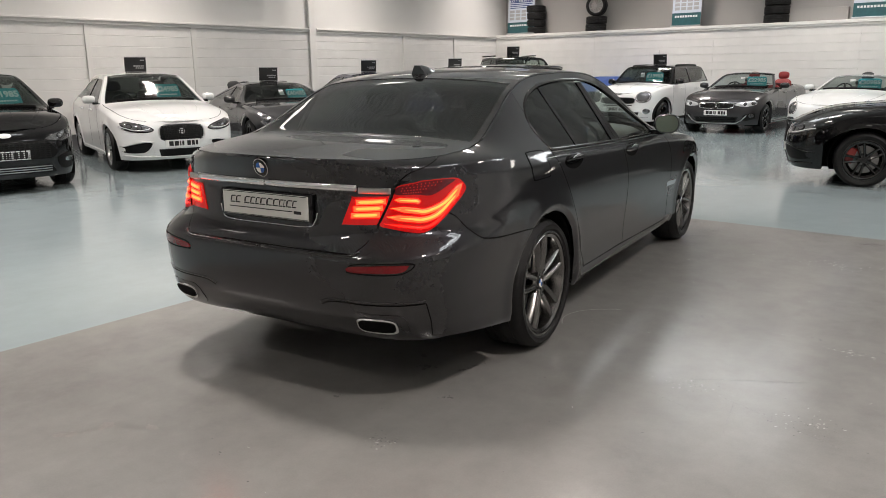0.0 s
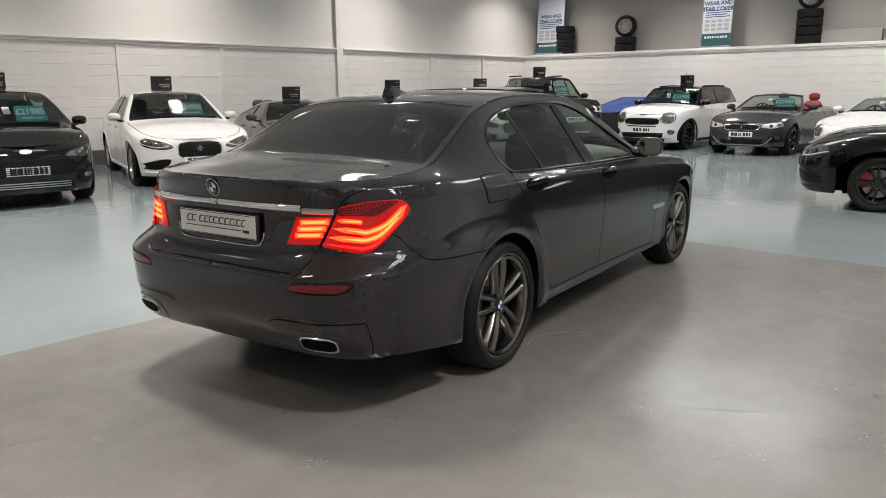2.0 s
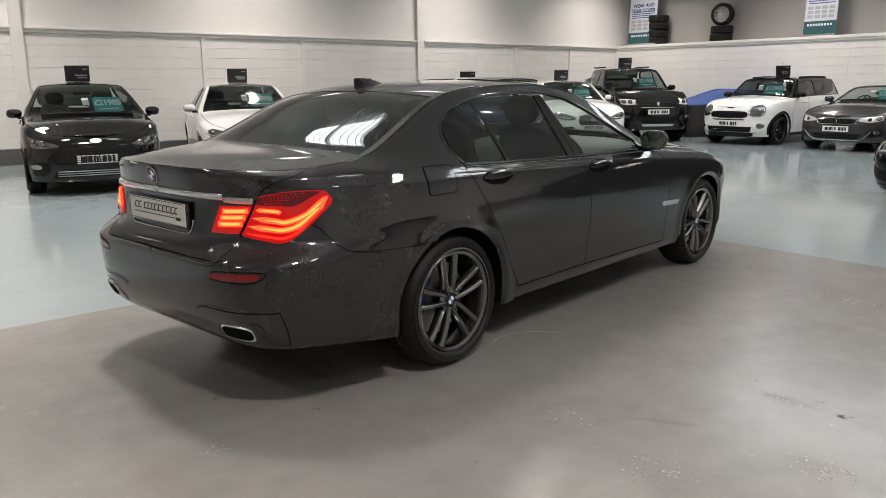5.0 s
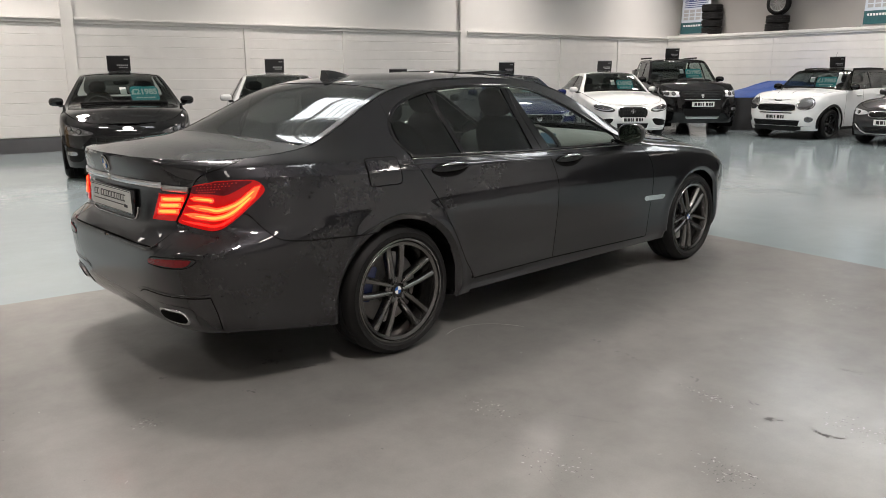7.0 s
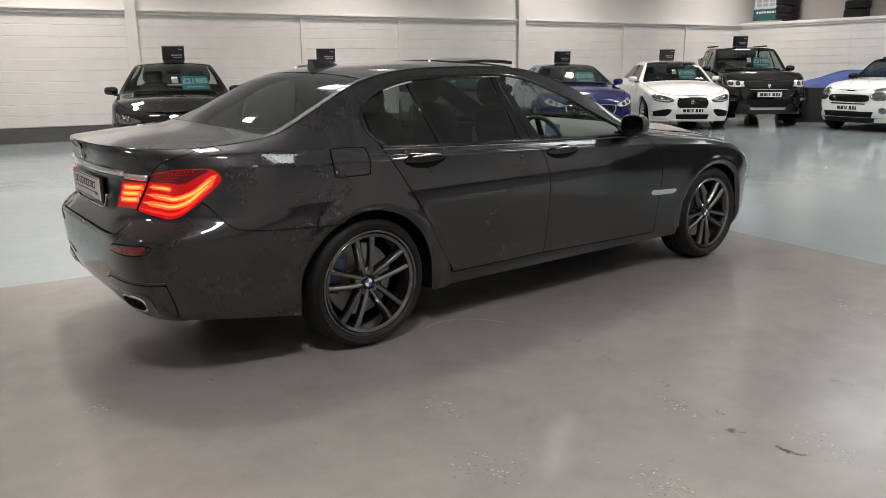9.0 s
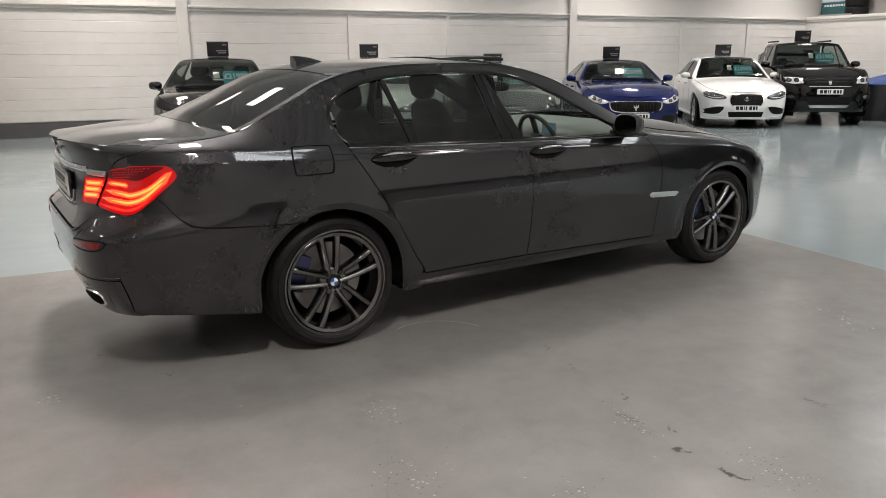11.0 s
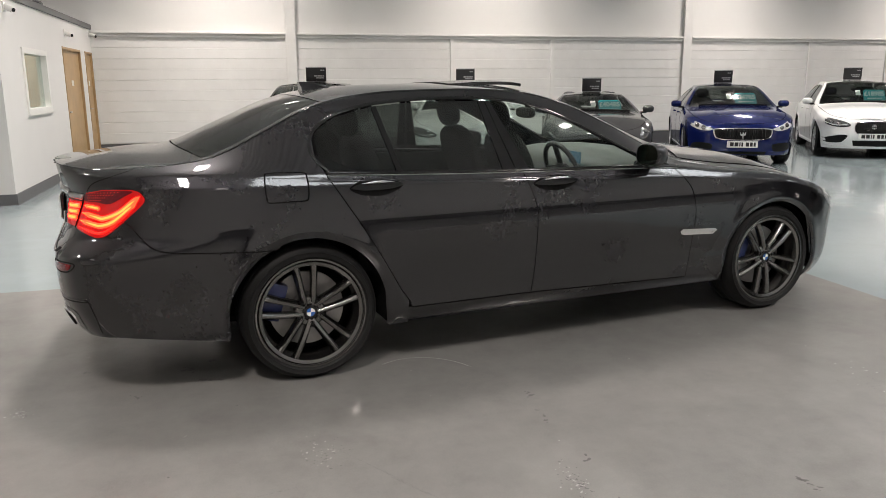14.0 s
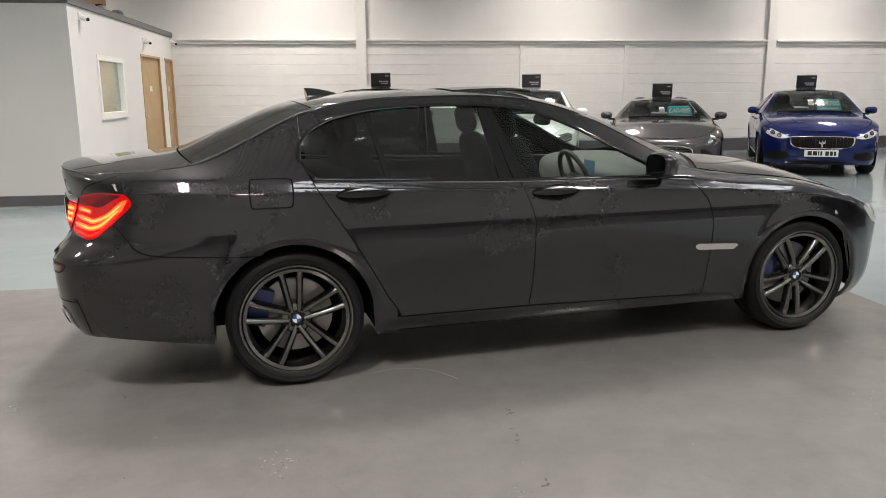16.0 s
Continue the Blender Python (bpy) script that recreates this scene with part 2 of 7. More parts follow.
class Shell:
    """The outer skin of a car: x to its right, y ahead, from the middle of the rear axle on the ground."""

    def __init__(self, plan, sec, zs, rail_x, rail_z, crown, bow, bulge, rear, front, ycr, ycf, nr, nf, arches, flare=0.012, lip=0.0, facet=(0.0, 0.0)):
        self.plan, self.sec = curve(*plan), curve(*sec)
        self.zs = curve(*zs) if isinstance(zs, list) else (lambda y: zs + 0 * y)
        self.rx, self.rz, self.zc, self.bow, self.e = curve(*rail_x), curve(*rail_z), curve(*crown), curve(*bow), curve(*bulge)
        self.yr, self.yf, self.ycr, self.ycf, self.nf = curve(*rear), curve(*front), ycr, ycf, nf
        self.nr = curve(*nr) if isinstance(nr, list) else (lambda z: nr + 0 * z)
        self.arches, self.flare, self.turn, self.lip, self.facet = arches, flare, 1.35, lip, facet

    def base(self, y, z):
        zs = np.minimum(self.zs(y), self.rz(y) - 0.07)
        low = self.plan(y) * self.sec(np.minimum(z, zs))
        top = self.plan(y) * self.sec(zs)
        rise = np.maximum(self.rz(y) - zs, 0.02)
        step = np.minimum(self.facet[0], rise * 0.5)
        fall = np.minimum(step * self.facet[1], (top - self.rx(y)) * 0.6)
        t = np.clip((z - zs - step) / (rise - step), 0, 1.15)
        x = np.where(z > zs, top - fall * np.clip((z - zs) / np.maximum(step, 1e-4), 0, 1) - (top - fall - self.rx(y)) * t ** self.e(y), low)
        for ya, za, ra in self.arches:
            d = np.sqrt((y - ya) ** 2 + (z - za) ** 2) - ra
            k = np.clip((za + ra + 0.12 - z) * 8, 0, 1)
            if self.lip:
                out = self.flare * np.exp(-(np.maximum(d - self.lip, 0) / 0.05) ** 2)
                x = x + k * (out - 0.016 * np.clip(1 - d / self.lip, 0, 1.2))
            else:
                x = x + self.flare * np.exp(-(d / 0.05) ** 2) * k
        return x

    def ring(self, p, z):
        """The side and ends: p runs from the middle of the tail round the side to the middle of the nose."""
        p, z = np.broadcast_arrays(np.asarray(p, float), np.asarray(z, float))
        fr = np.clip((p - (self.ycr - self.turn)) / self.turn, 0, 1) * math.pi / 2
        ff = np.clip((self.ycf + self.turn - p) / self.turn, 0, 1) * math.pi / 2
        rear, front = p < self.ycr, p > self.ycf
        f = np.where(rear, fr, np.where(front, ff, math.pi / 2))
        n = np.where(rear, self.nr(z), self.nf)
        s, c = np.sin(f), np.maximum(np.cos(f), 0)
        D = (s ** n + c ** n) ** (1 / n)
        y = np.where(rear, self.ycr - (self.ycr - self.yr(z)) * c / D, np.where(front, self.ycf + (self.yf(z) - self.ycf) * c / D, p))
        return np.stack([self.base(y, z) * s / D, y, z + 0 * p], -1)

    def end_p(self, x=None, y=None, z=0.5, rear=True):
        """p of the point of an end at that x, or at that y."""
        yc, ye, n = (self.ycr, float(self.yr(z)), float(self.nr(z))) if rear else (self.ycf, float(self.yf(z)), self.nf)
        if x is not None:
            a = min(abs(x) / float(self.base(np.array(ye * 0.9 + yc * 0.1), np.array(z))), 0.9999)
            b = (1 - a ** n) ** (1 / n)
        else:
            b = min(max((y - yc) / (ye - yc), 0.0), 1.0)
            a = (1 - b ** n) ** (1 / n)
        f = math.atan2(a, b) / (math.pi / 2)
        return yc - self.turn * (1 - f) if rear else yc + self.turn * (1 - f)

    def edge_z(self, p):
        """Height of the upper edge of side and ends."""
        z = 0.9 + 0 * np.asarray(p, float)
        for _ in range(16):
            z = 0.4 * z + 0.6 * self.rz(self.ring(p, z)[..., 1])
        return z

    def top(self, u, y):
        """Roof, screens and lids: u from -1 to 1 between the rails."""
        u, y = np.broadcast_arrays(np.asarray(u, float), np.asarray(y, float))
        zr = self.rz(y)
        x = self.base(y, zr)
        v = np.clip(np.where(y < self.ycr, (self.ycr - y) / (self.ycr - self.yr(zr)), np.where(y > self.ycf, (y - self.ycf) / (self.yf(zr) - self.ycf), 0)), 0, 1)
        n = np.where(y < self.ycr, self.nr(zr), self.nf)
        x = x * (1 - v ** n) ** (1 / n)
        return np.stack([x * u, y + self.bow(y) * (1 - u ** 2), zr + (self.zc(y) - zr) * (1 - np.abs(u) ** 2.3)], -1)


def normals_of(F, a, b):
    e = 9e-3
    n = np.cross(F(a + e, b) - F(a - e, b), F(a, b + e) - F(a, b - e))
    return n / np.maximum(np.linalg.norm(n, axis=-1, keepdims=True), 1e-9)


def quad(F, pl, pr, zl, zh, nu=24, nv=16, gap=0.0):
    """Points and normals of the piece of F between two edges pl(z), pr(z) and zl(p), zh(p)."""
    fn = [f if callable(f) else (lambda q, f=f: f + 0 * q) for f in (pl, pr, zl, zh)]
    u, v = np.meshgrid(np.linspace(0, 1, nu), np.linspace(0, 1, nv))
    z = 0 * u + float(np.mean(fn[2](np.array([0.0])) + fn[3](np.array([0.0])))) / 2
    for _ in range(14):
        a, b = fn[0](z) + gap, fn[1](z) - gap
        p = a + (b - a) * u
        c, d = fn[2](p) + gap, fn[3](p) - gap
        z = c + (d - c) * v
    return p, z, F(p, z), normals_of(F, p, z)


def sheet(name, P, N, material, parent, depth=0.015, off=0.0, sides=1, label="", back=False):
    """A panel with turned-in edges. sides: 1 right, -1 left, 2 both as two parts, 0 both halves in one mesh."""
    nv, nu = P.shape[:2]
    P = P + N * off
    vs, ns = list(P.reshape(-1, 3)), list(N.reshape(-1, 3))
    fs = [(j * nu + i, j * nu + i + 1, (j + 1) * nu + i + 1, (j + 1) * nu + i) for j in range(nv - 1) for i in range(nu - 1)]
    if depth:
        rim = [(0, i) for i in range(nu)] + [(j, nu - 1) for j in range(1, nv)] + [(nv - 1, i) for i in range(nu - 2, -1, -1)] + [(j, 0) for j in range(nv - 2, 0, -1)]
        if sides == 0:
            rim = [(0, i) for i in range(nu)] + [(j, nu - 1) for j in range(1, nv)] + [(nv - 1, i) for i in range(nu - 2, -1, -1)]
        mid = P.reshape(-1, 3).mean(0)
        k0 = len(vs)
        for j, i in rim:
            o = P[j, i] - mid
            o = o - N[j, i] * (o @ N[j, i])
            o = o / max(np.linalg.norm(o), 1e-6)
            vs += [P[j, i], P[j, i] - N[j, i] * depth]
            ns += [o * 0.7 + N[j, i] * 0.7, o]
        m = len(rim)
        for k in range(m if sides != 0 else m - 1):
            a, b = k0 + 2 * k, k0 + 2 * ((k + 1) % m)
            fs.append((b, a, a + 1, b + 1))
    vs, ns = np.array(vs), np.array(ns)
    flip = np.array([-1.0, 1, 1])
    if sides == 0:
        k = len(vs)
        fs = fs + [tuple(reversed([i + k for i in f])) for f in fs]
        vs, ns = np.concatenate([vs, vs * flip]), np.concatenate([ns, ns * flip])
        return obj(name, vs, fs, material, parent, label, True, ns)
    made = []
    if sides in (1, 2):
        made.append(obj(name, vs, fs, material, parent, label, True, ns))
    if sides in (-1, 2):
        made.append(obj(name, vs * flip, mirror_faces(fs), material, parent, label, True, ns * flip))
    return made[0]


def patch(name, F, poly, material, parent, off=0.004, depth=0.006, sides=1, rings=4, n=40, soft=True, label="", dome=0.0):
    """A lens, flap or badge: a closed outline on F, filled in rings."""
    B = spline(poly, n, True) if soft else dense(poly, n)
    c = B.mean(0)
    m = len(B)
    area = sum(B[i][0] * B[(i + 1) % m][1] - B[(i + 1) % m][0] * B[i][1] for i in range(m))
    if area < 0:
        B = B[::-1]
    vs, ns, fs = [], [], []
    for k in range(rings):
        q = c + (B - c) * (1 - k / rings)
        N = normals_of(F, q[:, 0], q[:, 1])
        vs.append(F(q[:, 0], q[:, 1]) + N * (off + dome * (1 - (1 - k / rings) ** 2)))
        ns.append(N)
    N = normals_of(F, c[:1], c[1:])
    vs.append(F(c[:1], c[1:]) + N * (off + dome))
    ns.append(N)
    for k in range(rings - 1):
        for i in range(m):
            j = (i + 1) % m
            fs.append((k * m + i, k * m + j, (k + 1) * m + j, (k + 1) * m + i))
    for i in range(m):
        fs.append(((rings - 1) * m + i, (rings - 1) * m + (i + 1) % m, rings * m))
    vs, ns = list(np.concatenate(vs)), list(np.concatenate(ns))
    if depth:
        k0 = len(vs)
        mid = np.array(vs[:m]).mean(0)
        for i in range(m):
            o = vs[i] - mid
            o = o / max(np.linalg.norm(o), 1e-6)
            ns += [o, o]
            vs += [vs[i], vs[i] - ns[i] * depth]
        for i in range(m):
            a, b = k0 + 2 * i, k0 + 2 * ((i + 1) % m)
            fs.append((b, a, a + 1, b + 1))
    vs, ns = np.array(vs), np.array(ns)
    flip = np.array([-1.0, 1, 1])
    made = None
    if sides in (1, 2):
        made = obj(name, vs, fs, material, parent, label, True, ns)
    if sides in (-1, 2):
        left = obj(name, vs * flip, mirror_faces(fs), material, parent, label, True, ns * flip)
        made = made or left
    return made


def dense(poly, n):
    """The corners of poly with points between them."""
    P = [np.array(p, float) for p in poly]
    out = []
    for a, b in zip(P, P[1:] + P[:1]):
        for t in np.linspace(0, 1, max(2, n // len(P)), endpoint=False):
            out.append(a + (b - a) * t)
    return np.array(out)


def strip(name, F, path, width, height, material, parent, sides=1, n=40, off=0.0, label="", soft=True, taper=0.0):
    """A moulding that follows a line on F."""
    L = spline(path, n) if soft else dense_line(path, n)
    N = normals_of(F, L[:, 0], L[:, 1])
    P = F(L[:, 0], L[:, 1]) + N * off
    T = np.gradient(P, axis=0)
    T /= np.maximum(np.linalg.norm(T, axis=1, keepdims=True), 1e-9)
    S = np.cross(N, T)
    prof = [(-0.5, -0.6), (-0.5, 0.55), (-0.28, 1.0), (0.28, 1.0), (0.5, 0.55), (0.5, -0.6)]
    if taper:
        k = np.clip(np.minimum(np.linspace(0, 1, len(P)), np.linspace(1, 0, len(P))) / taper, 0.05, 1)[:, None]
        width, height = width * k, height * k
    vs = np.concatenate([P + S * a * width + N * b * height for a, b in prof])
    m, k = len(P), len(prof)
    fs = [(a * m + i, ((a + 1) % k) * m + i, ((a + 1) % k) * m + i + 1, a * m + i + 1) for a in range(k) for i in range(m - 1)]
    fs += [tuple(a * m for a in range(k))[::-1], tuple(a * m + m - 1 for a in range(k))]
    made = None
    flip = np.array([-1.0, 1, 1])
    if sides in (1, 2):
        made = obj(name, vs, fs, material, parent, label)
    if sides in (-1, 2):
        left = obj(name, vs * flip, mirror_faces(fs), material, parent, label)
        made = made or left
    return made


def dense_line(path, n):
    P = [np.array(p, float) for p in path]
    out = []
    for a, b in zip(P, P[1:]):
        for t in np.linspace(0, 1, max(2, n // (len(P) - 1)), endpoint=False):
            out.append(a + (b - a) * t)
    out.append(P[-1])
    return np.array(out)


def lid(name, S, y0, y1, material, parent, nu=33, ny=24, shrink=1.0, depth=0.012, off=0.0, label="", ends=False):
    """A piece of the top between two stations."""
    k = np.linspace(0, 1, ny)
    if ends:
        k = np.sin(k * math.pi / 2)
    ys = y0 + (y1 - y0) * k
    u, y = np.meshgrid(np.linspace(-1, 1, nu) * shrink, ys)
    P, N = S.top(u, y), normals_of(S.top, u, y)
    N = np.where(N[..., 2:] < 0, -N, N)
    if y1 < y0:
        P, N = P[::-1], N[::-1]
    return sheet(name, P, N, material, parent, depth, off, 1, label)


# ---- wheels ----
def wheel(name, parent, at, radius, rim_r, width, rim_mat, spokes="double", count=5, caliper=None, side=1, cap=True, turn=0.0, res=56):
    """A wheel as a part of its car, outer face towards +x times side."""
    m = Matrix.Translation(at) @ Matrix.Diagonal((side, 1, 1, 1))
    hub = new(name, None)
    hub.empty_display_size = 0.05
    hub.parent, hub.matrix_local = parent, Matrix.Translation(at)
    w = width / 2
    M = Matrix.Diagonal((side, 1, 1, 1))
    R, r = radius, rim_r
    bm = bmesh.new()
    lathe(bm, [(r - 0.012, -w * 0.9), (r + 0.005, -w), (r + (R - r) * 0.5, -w * 1.06), (R - 0.02, -w * 0.92), (R, -w * 0.72), (R + 0.001, -w * 0.4), (R - 0.006, -w * 0.38), (R - 0.006, -w * 0.34), (R + 0.001, -w * 0.32), (R + 0.001, 0.0),
               (R - 0.006, 0.006), (R - 0.006, w * 0.06), (R + 0.001, w * 0.08), (R, w * 0.45), (R - 0.006, w * 0.47), (R - 0.006, w * 0.5), (R, w * 0.52), (R - 0.004, w * 0.74), (R - 0.018, w * 0.92), (R - 0.03, w * 0.985),
               (r + (R - r) * 0.55, w * 1.07), (r + (R - r) * 0.5, w * 1.055), (r + (R - r) * 0.25, w * 1.04), (r + 0.012, w * 0.97), (r - 0.003, w * 0.93)], res, M)
    part("tyre", bm, RUBBER, hub, "", True, 40)
    bm = bmesh.new()
    lathe(bm, [(r - 0.002, w * 0.99), (r + 0.007, w * 0.985), (r + 0.008, w * 0.93), (r - 0.004, w * 0.9), (r - 0.012, w * 0.96), (r - 0.028, w * 0.9), (r - 0.04, w * 0.6), (r - 0.05, 0.0), (r - 0.03, -w * 0.9), (r + 0.004, -w * 0.95)], res, M)
    part("rim_barrel", bm, rim_mat, hub, "", True, 40)
    # spokes
    face, deep = w * 0.80, w * 0.62
    k = 0
    for i in range(count):
        for d in ((-1, 1) if spokes == "double" else (0,)):
            a = math.radians(turn + 360 * i / count)
            bm = bmesh.new()
            secs = []
            for t in np.linspace(0, 1, 9):
                rr = 0.035 + (r - 0.038) * t
                off = d * (0.019 + 0.027 * t ** 0.9) * r / 0.25
                half = (0.0172 - 0.002 * t + 0.006 * t ** 3) * r / 0.25 if spokes == "double" else (0.034 - 0.010 * t + 0.012 * t ** 5) * r / 0.25
                xf = deep + (face - deep) * min(1, 0.25 + 0.85 * t) + 0.008 * math.sin(math.pi * t)
                row = []
                for sx, sd in ((-1, -0.030), (-0.85, 0.0), (-0.25, 0.009), (0.25, 0.009), (0.85, 0.0), (1, -0.030)):
                    tang = off + sx * half
                    row.append(bm.verts.new((xf + sd - (0.006 if d * sx > 0.5 and spokes == "double" else 0), rr * math.cos(a) - tang * math.sin(a), rr * math.sin(a) + tang * math.cos(a))))
                secs.append(row)
            for A, B in zip(secs, secs[1:]):
                for q in range(5):
                    bm.faces.new((A[q], A[q + 1], B[q + 1], B[q]))
                bm.faces.new((A[5], A[0], B[0], B[5]))
            bm.faces.new(secs[0][::-1])
            bm.faces.new(secs[-1])
            for v in bm.verts:
                v.co = M @ v.co
            part("spoke", bm, rim_mat, hub, "", True, 50)
            k += 1
    bm = bmesh.new()
    lathe(bm, [(0.078, deep - 0.05), (0.078, deep + 0.002), (0.070, deep + 0.010), (0.046, deep + 0.012), (0.042, deep + 0.004), (0.040, deep + 0.002), (0.0005, deep + 0.002)], 32, M)
    part("hub", bm, rim_mat, hub, "", True, 40)
    if cap:
        bm = bmesh.new()
        lathe(bm, [(0.036, deep), (0.036, deep + 0.010), (0.033, deep + 0.013), (0.0005, deep + 0.014)], 28, M)
        part("centre_cap", bm, TRIM, hub, "", True, 40)
        for q in range(4):
            bm = bmesh.new()
            c = bm.verts.new((deep + 0.0155, 0, 0))
            arc = [bm.verts.new((deep + 0.0155, 0.022 * math.cos(math.radians(q * 90 + s)), 0.022 * math.sin(math.radians(q * 90 + s)))) for s in range(0, 91, 15)]
            for A, B in zip(arc, arc[1:]):
                bm.faces.new((c, A, B))
            for v in bm.verts:
                v.co = M @ v.co
            part("badge_quarter", bm, BADGE_B if q % 2 else BADGE_W, hub)
    for i in range(5):
        a = math.radians(turn + 36 + 72 * i)
        at_bolt = M @ Matrix.Translation((0, 0.064 * math.cos(a), 0.064 * math.sin(a)))
        # black colour stands for the shade in the hollow round each bolt
        bm = bmesh.new()
        lathe(bm, [(0.0175, deep - 0.01), (0.0175, deep + 0.016), (0.0150, deep + 0.020), (0.0125, deep + 0.016), (0.0005, deep + 0.014)], 14, at_bolt)
        part("bolt_socket", bm, VOID, hub, "", True, 40)
        bm = bmesh.new()
        lathe(bm, [(0.0088, deep + 0.008), (0.0088, deep + 0.0155), (0.007, deep + 0.0165), (0.0005, deep + 0.0165)], 6, at_bolt)
        part("wheel_bolt", bm, MATT, hub, "", False)
    bm = bmesh.new()
    lathe(bm, [(0.0005, w * 0.10), (0.085, w * 0.10), (0.09, w * 0.0), (r * 0.70, w * 0.0), (r * 0.70, -w * 0.2), (0.06, -w * 0.2)], 40, M)
    part("brake_disc", bm, DISC, hub, "", True, 40)
    bm = bmesh.new()
    lathe(bm, [(0.0005, -w * 0.5), (r - 0.03, -w * 0.5)], 32, M)
    part("back_plate", bm, VOID, hub)
    if caliper:
        bm = bmesh.new()
        box(bm, -0.045, 0.045, -0.06, 0.06, -0.10, 0.10, 0.02)
        for v in bm.verts:
            v.co = M @ (Matrix.Translation((w * 0.05, (-0.70 if caliper[1] < 0 else 0.70) * r * 0.93, r * 0.22)) @ Euler((radians(18 * caliper[1]), 0, 0)).to_matrix().to_4x4() @ v.co)
        part("brake_caliper", bm, caliper[0], hub, "", True)
    return hub


def blob(bm, at, size, power=2.6, n=20, m=None):
    """A rounded block: a superellipsoid."""
    a, b, c = size
    vs = []
    sg = lambda q: math.copysign(abs(q) ** (2 / power), q)
    for j in range(n // 2 + 1):
        th = -math.pi / 2 + math.pi * j / (n // 2)
        vs.append([bm.verts.new((at[0] + a * sg(math.cos(th)) * sg(math.cos(2 * math.pi * i / n)), at[1] + b * sg(math.cos(th)) * sg(math.sin(2 * math.pi * i / n)), at[2] + c * sg(math.sin(th)))) for i in range(n)])
    for A, B in zip(vs, vs[1:]):
        for i in range(n):
            bm.faces.new((A[i], A[(i + 1) % n], B[(i + 1) % n], B[i]))
    if m is not None:
        for row in vs:
            for v in row:
                v.co = m @ v.co
    bmesh.ops.remove_doubles(bm, verts=[v for row in vs for v in row], dist=1e-5)
    return bm


def seat(parent, x, y, z, mat, rear=False, width=0.5):
    """A car seat as one part with its head restraint as a piece of its own."""
    bm = bmesh.new()
    blob(bm, (x, y, z), (width / 2, 0.26, 0.11), 3.2)
    s = part("seat_cushion", bm, mat, parent, "", True, 60)
    bm = bmesh.new()
    blob(bm, (0, 0, 0), (width / 2 * 0.95, 0.075, 0.33), 3.4, 20, Matrix.Translation((x, y - 0.30, z + 0.34)) @ Euler((radians(20), 0, 0)).to_matrix().to_4x4())
    b = part("seat_backrest", bm, mat, parent, "", True, 60)
    bm = bmesh.new()
    blob(bm, (0, 0, 0), (0.135, 0.055, 0.095), 2.8, 18, Matrix.Translation((x, y - 0.44, z + 0.74)) @ Euler((radians(12), 0, 0)).to_matrix().to_4x4())
    part("head_restraint", bm, mat, b, "", True, 60)
    return s


def steering_wheel(parent, at, mat, r=0.185):
    m = Matrix.Translation(at) @ Euler((radians(-68), 0, 0)).to_matrix().to_4x4()
    bm = bmesh.new()
    n, k = 36, 8
    rings = []
    for i in range(n):
        a = 2 * math.pi * i / n
        rings.append([bm.verts.new(m @ Vector(((r + 0.016 * math.cos(2 * math.pi * j / k)) * math.cos(a), (r + 0.016 * math.cos(2 * math.pi * j / k)) * math.sin(a), 0.016 * math.sin(2 * math.pi * j / k)))) for j in range(k)])
    for i in range(n):
        A, B = rings[i], rings[(i + 1) % n]
        for j in range(k):
            bm.faces.new((A[j], B[j], B[(j + 1) % k], A[(j + 1) % k]))
    s = part("steering_wheel", bm, mat, parent, "", True, 60)
    bm = bmesh.new()
    blob(bm, (0, 0, 0), (0.075, 0.06, 0.03), 2.5, 16, m)
    for a in (0, 180, 270):
        box(bm, 0.05, r, -0.022, 0.022, -0.008, 0.008, 0.004, m @ Euler((0, 0, radians(a))).to_matrix().to_4x4())
    part("steering_hub", bm, mat, s, "", True, 50)


def mirror_pod(S, parent, at, size, mat, side):
    """A door mirror: housing, glass and foot."""
    m = Matrix.Translation((at[0] * side, at[1], at[2])) @ Euler((0, 0, radians(9 * side))).to_matrix().to_4x4()
    bm = bmesh.new()
    n = 16
    rows = []
    for t, k in ((0, 0.9), (0.12, 1.0), (0.4, 0.97), (0.7, 0.82), (0.92, 0.5), (1.0, 0.12)):
        rows.append([bm.verts.new(m @ Vector((size[0] * k * math.copysign(abs(math.cos(2 * math.pi * i / n)) ** 0.7, math.cos(2 * math.pi * i / n)), -size[1] * 0.5 + size[1] * t, size[2] * k * math.copysign(abs(math.sin(2 * math.pi * i / n)) ** 0.75, math.sin(2 * math.pi * i / n))))) for i in range(n)])
    for A, B in zip(rows, rows[1:]):
        for i in range(n):
            bm.faces.new((A[i], A[(i + 1) % n], B[(i + 1) % n], B[i]))
    bm.faces.new(rows[-1])
    pod = part("door_mirror", bm, mat, parent, "", True, 50)
    bm = bmesh.new()
    c = [bm.verts.new(m @ Vector((size[0] * 0.86 * math.copysign(abs(math.cos(2 * math.pi * i / n)) ** 0.7, math.cos(2 * math.pi * i / n)), -size[1] * 0.49, size[2] * 0.86 * math.copysign(abs(math.sin(2 * math.pi * i / n)) ** 0.75, math.sin(2 * math.pi * i / n))))) for i in range(n)]
    bm.faces.new(c)
    part("mirror_glass", bm, MIRROR, pod, "silvered mirror glass")
    bm = bmesh.new()
    box(bm, -size[0] * 1.9, -size[0] * 0.3, -0.02, 0.06, -size[2] * 1.2, -size[2] * 0.66, 0.012)
    for v in bm.verts:
        v.co = Vector((v.co.x * side, v.co.y, v.co.z)) + Vector((at[0] * side, at[1], at[2]))
    part("mirror_foot", bm, TRIM, pod, "", True)
    return pod


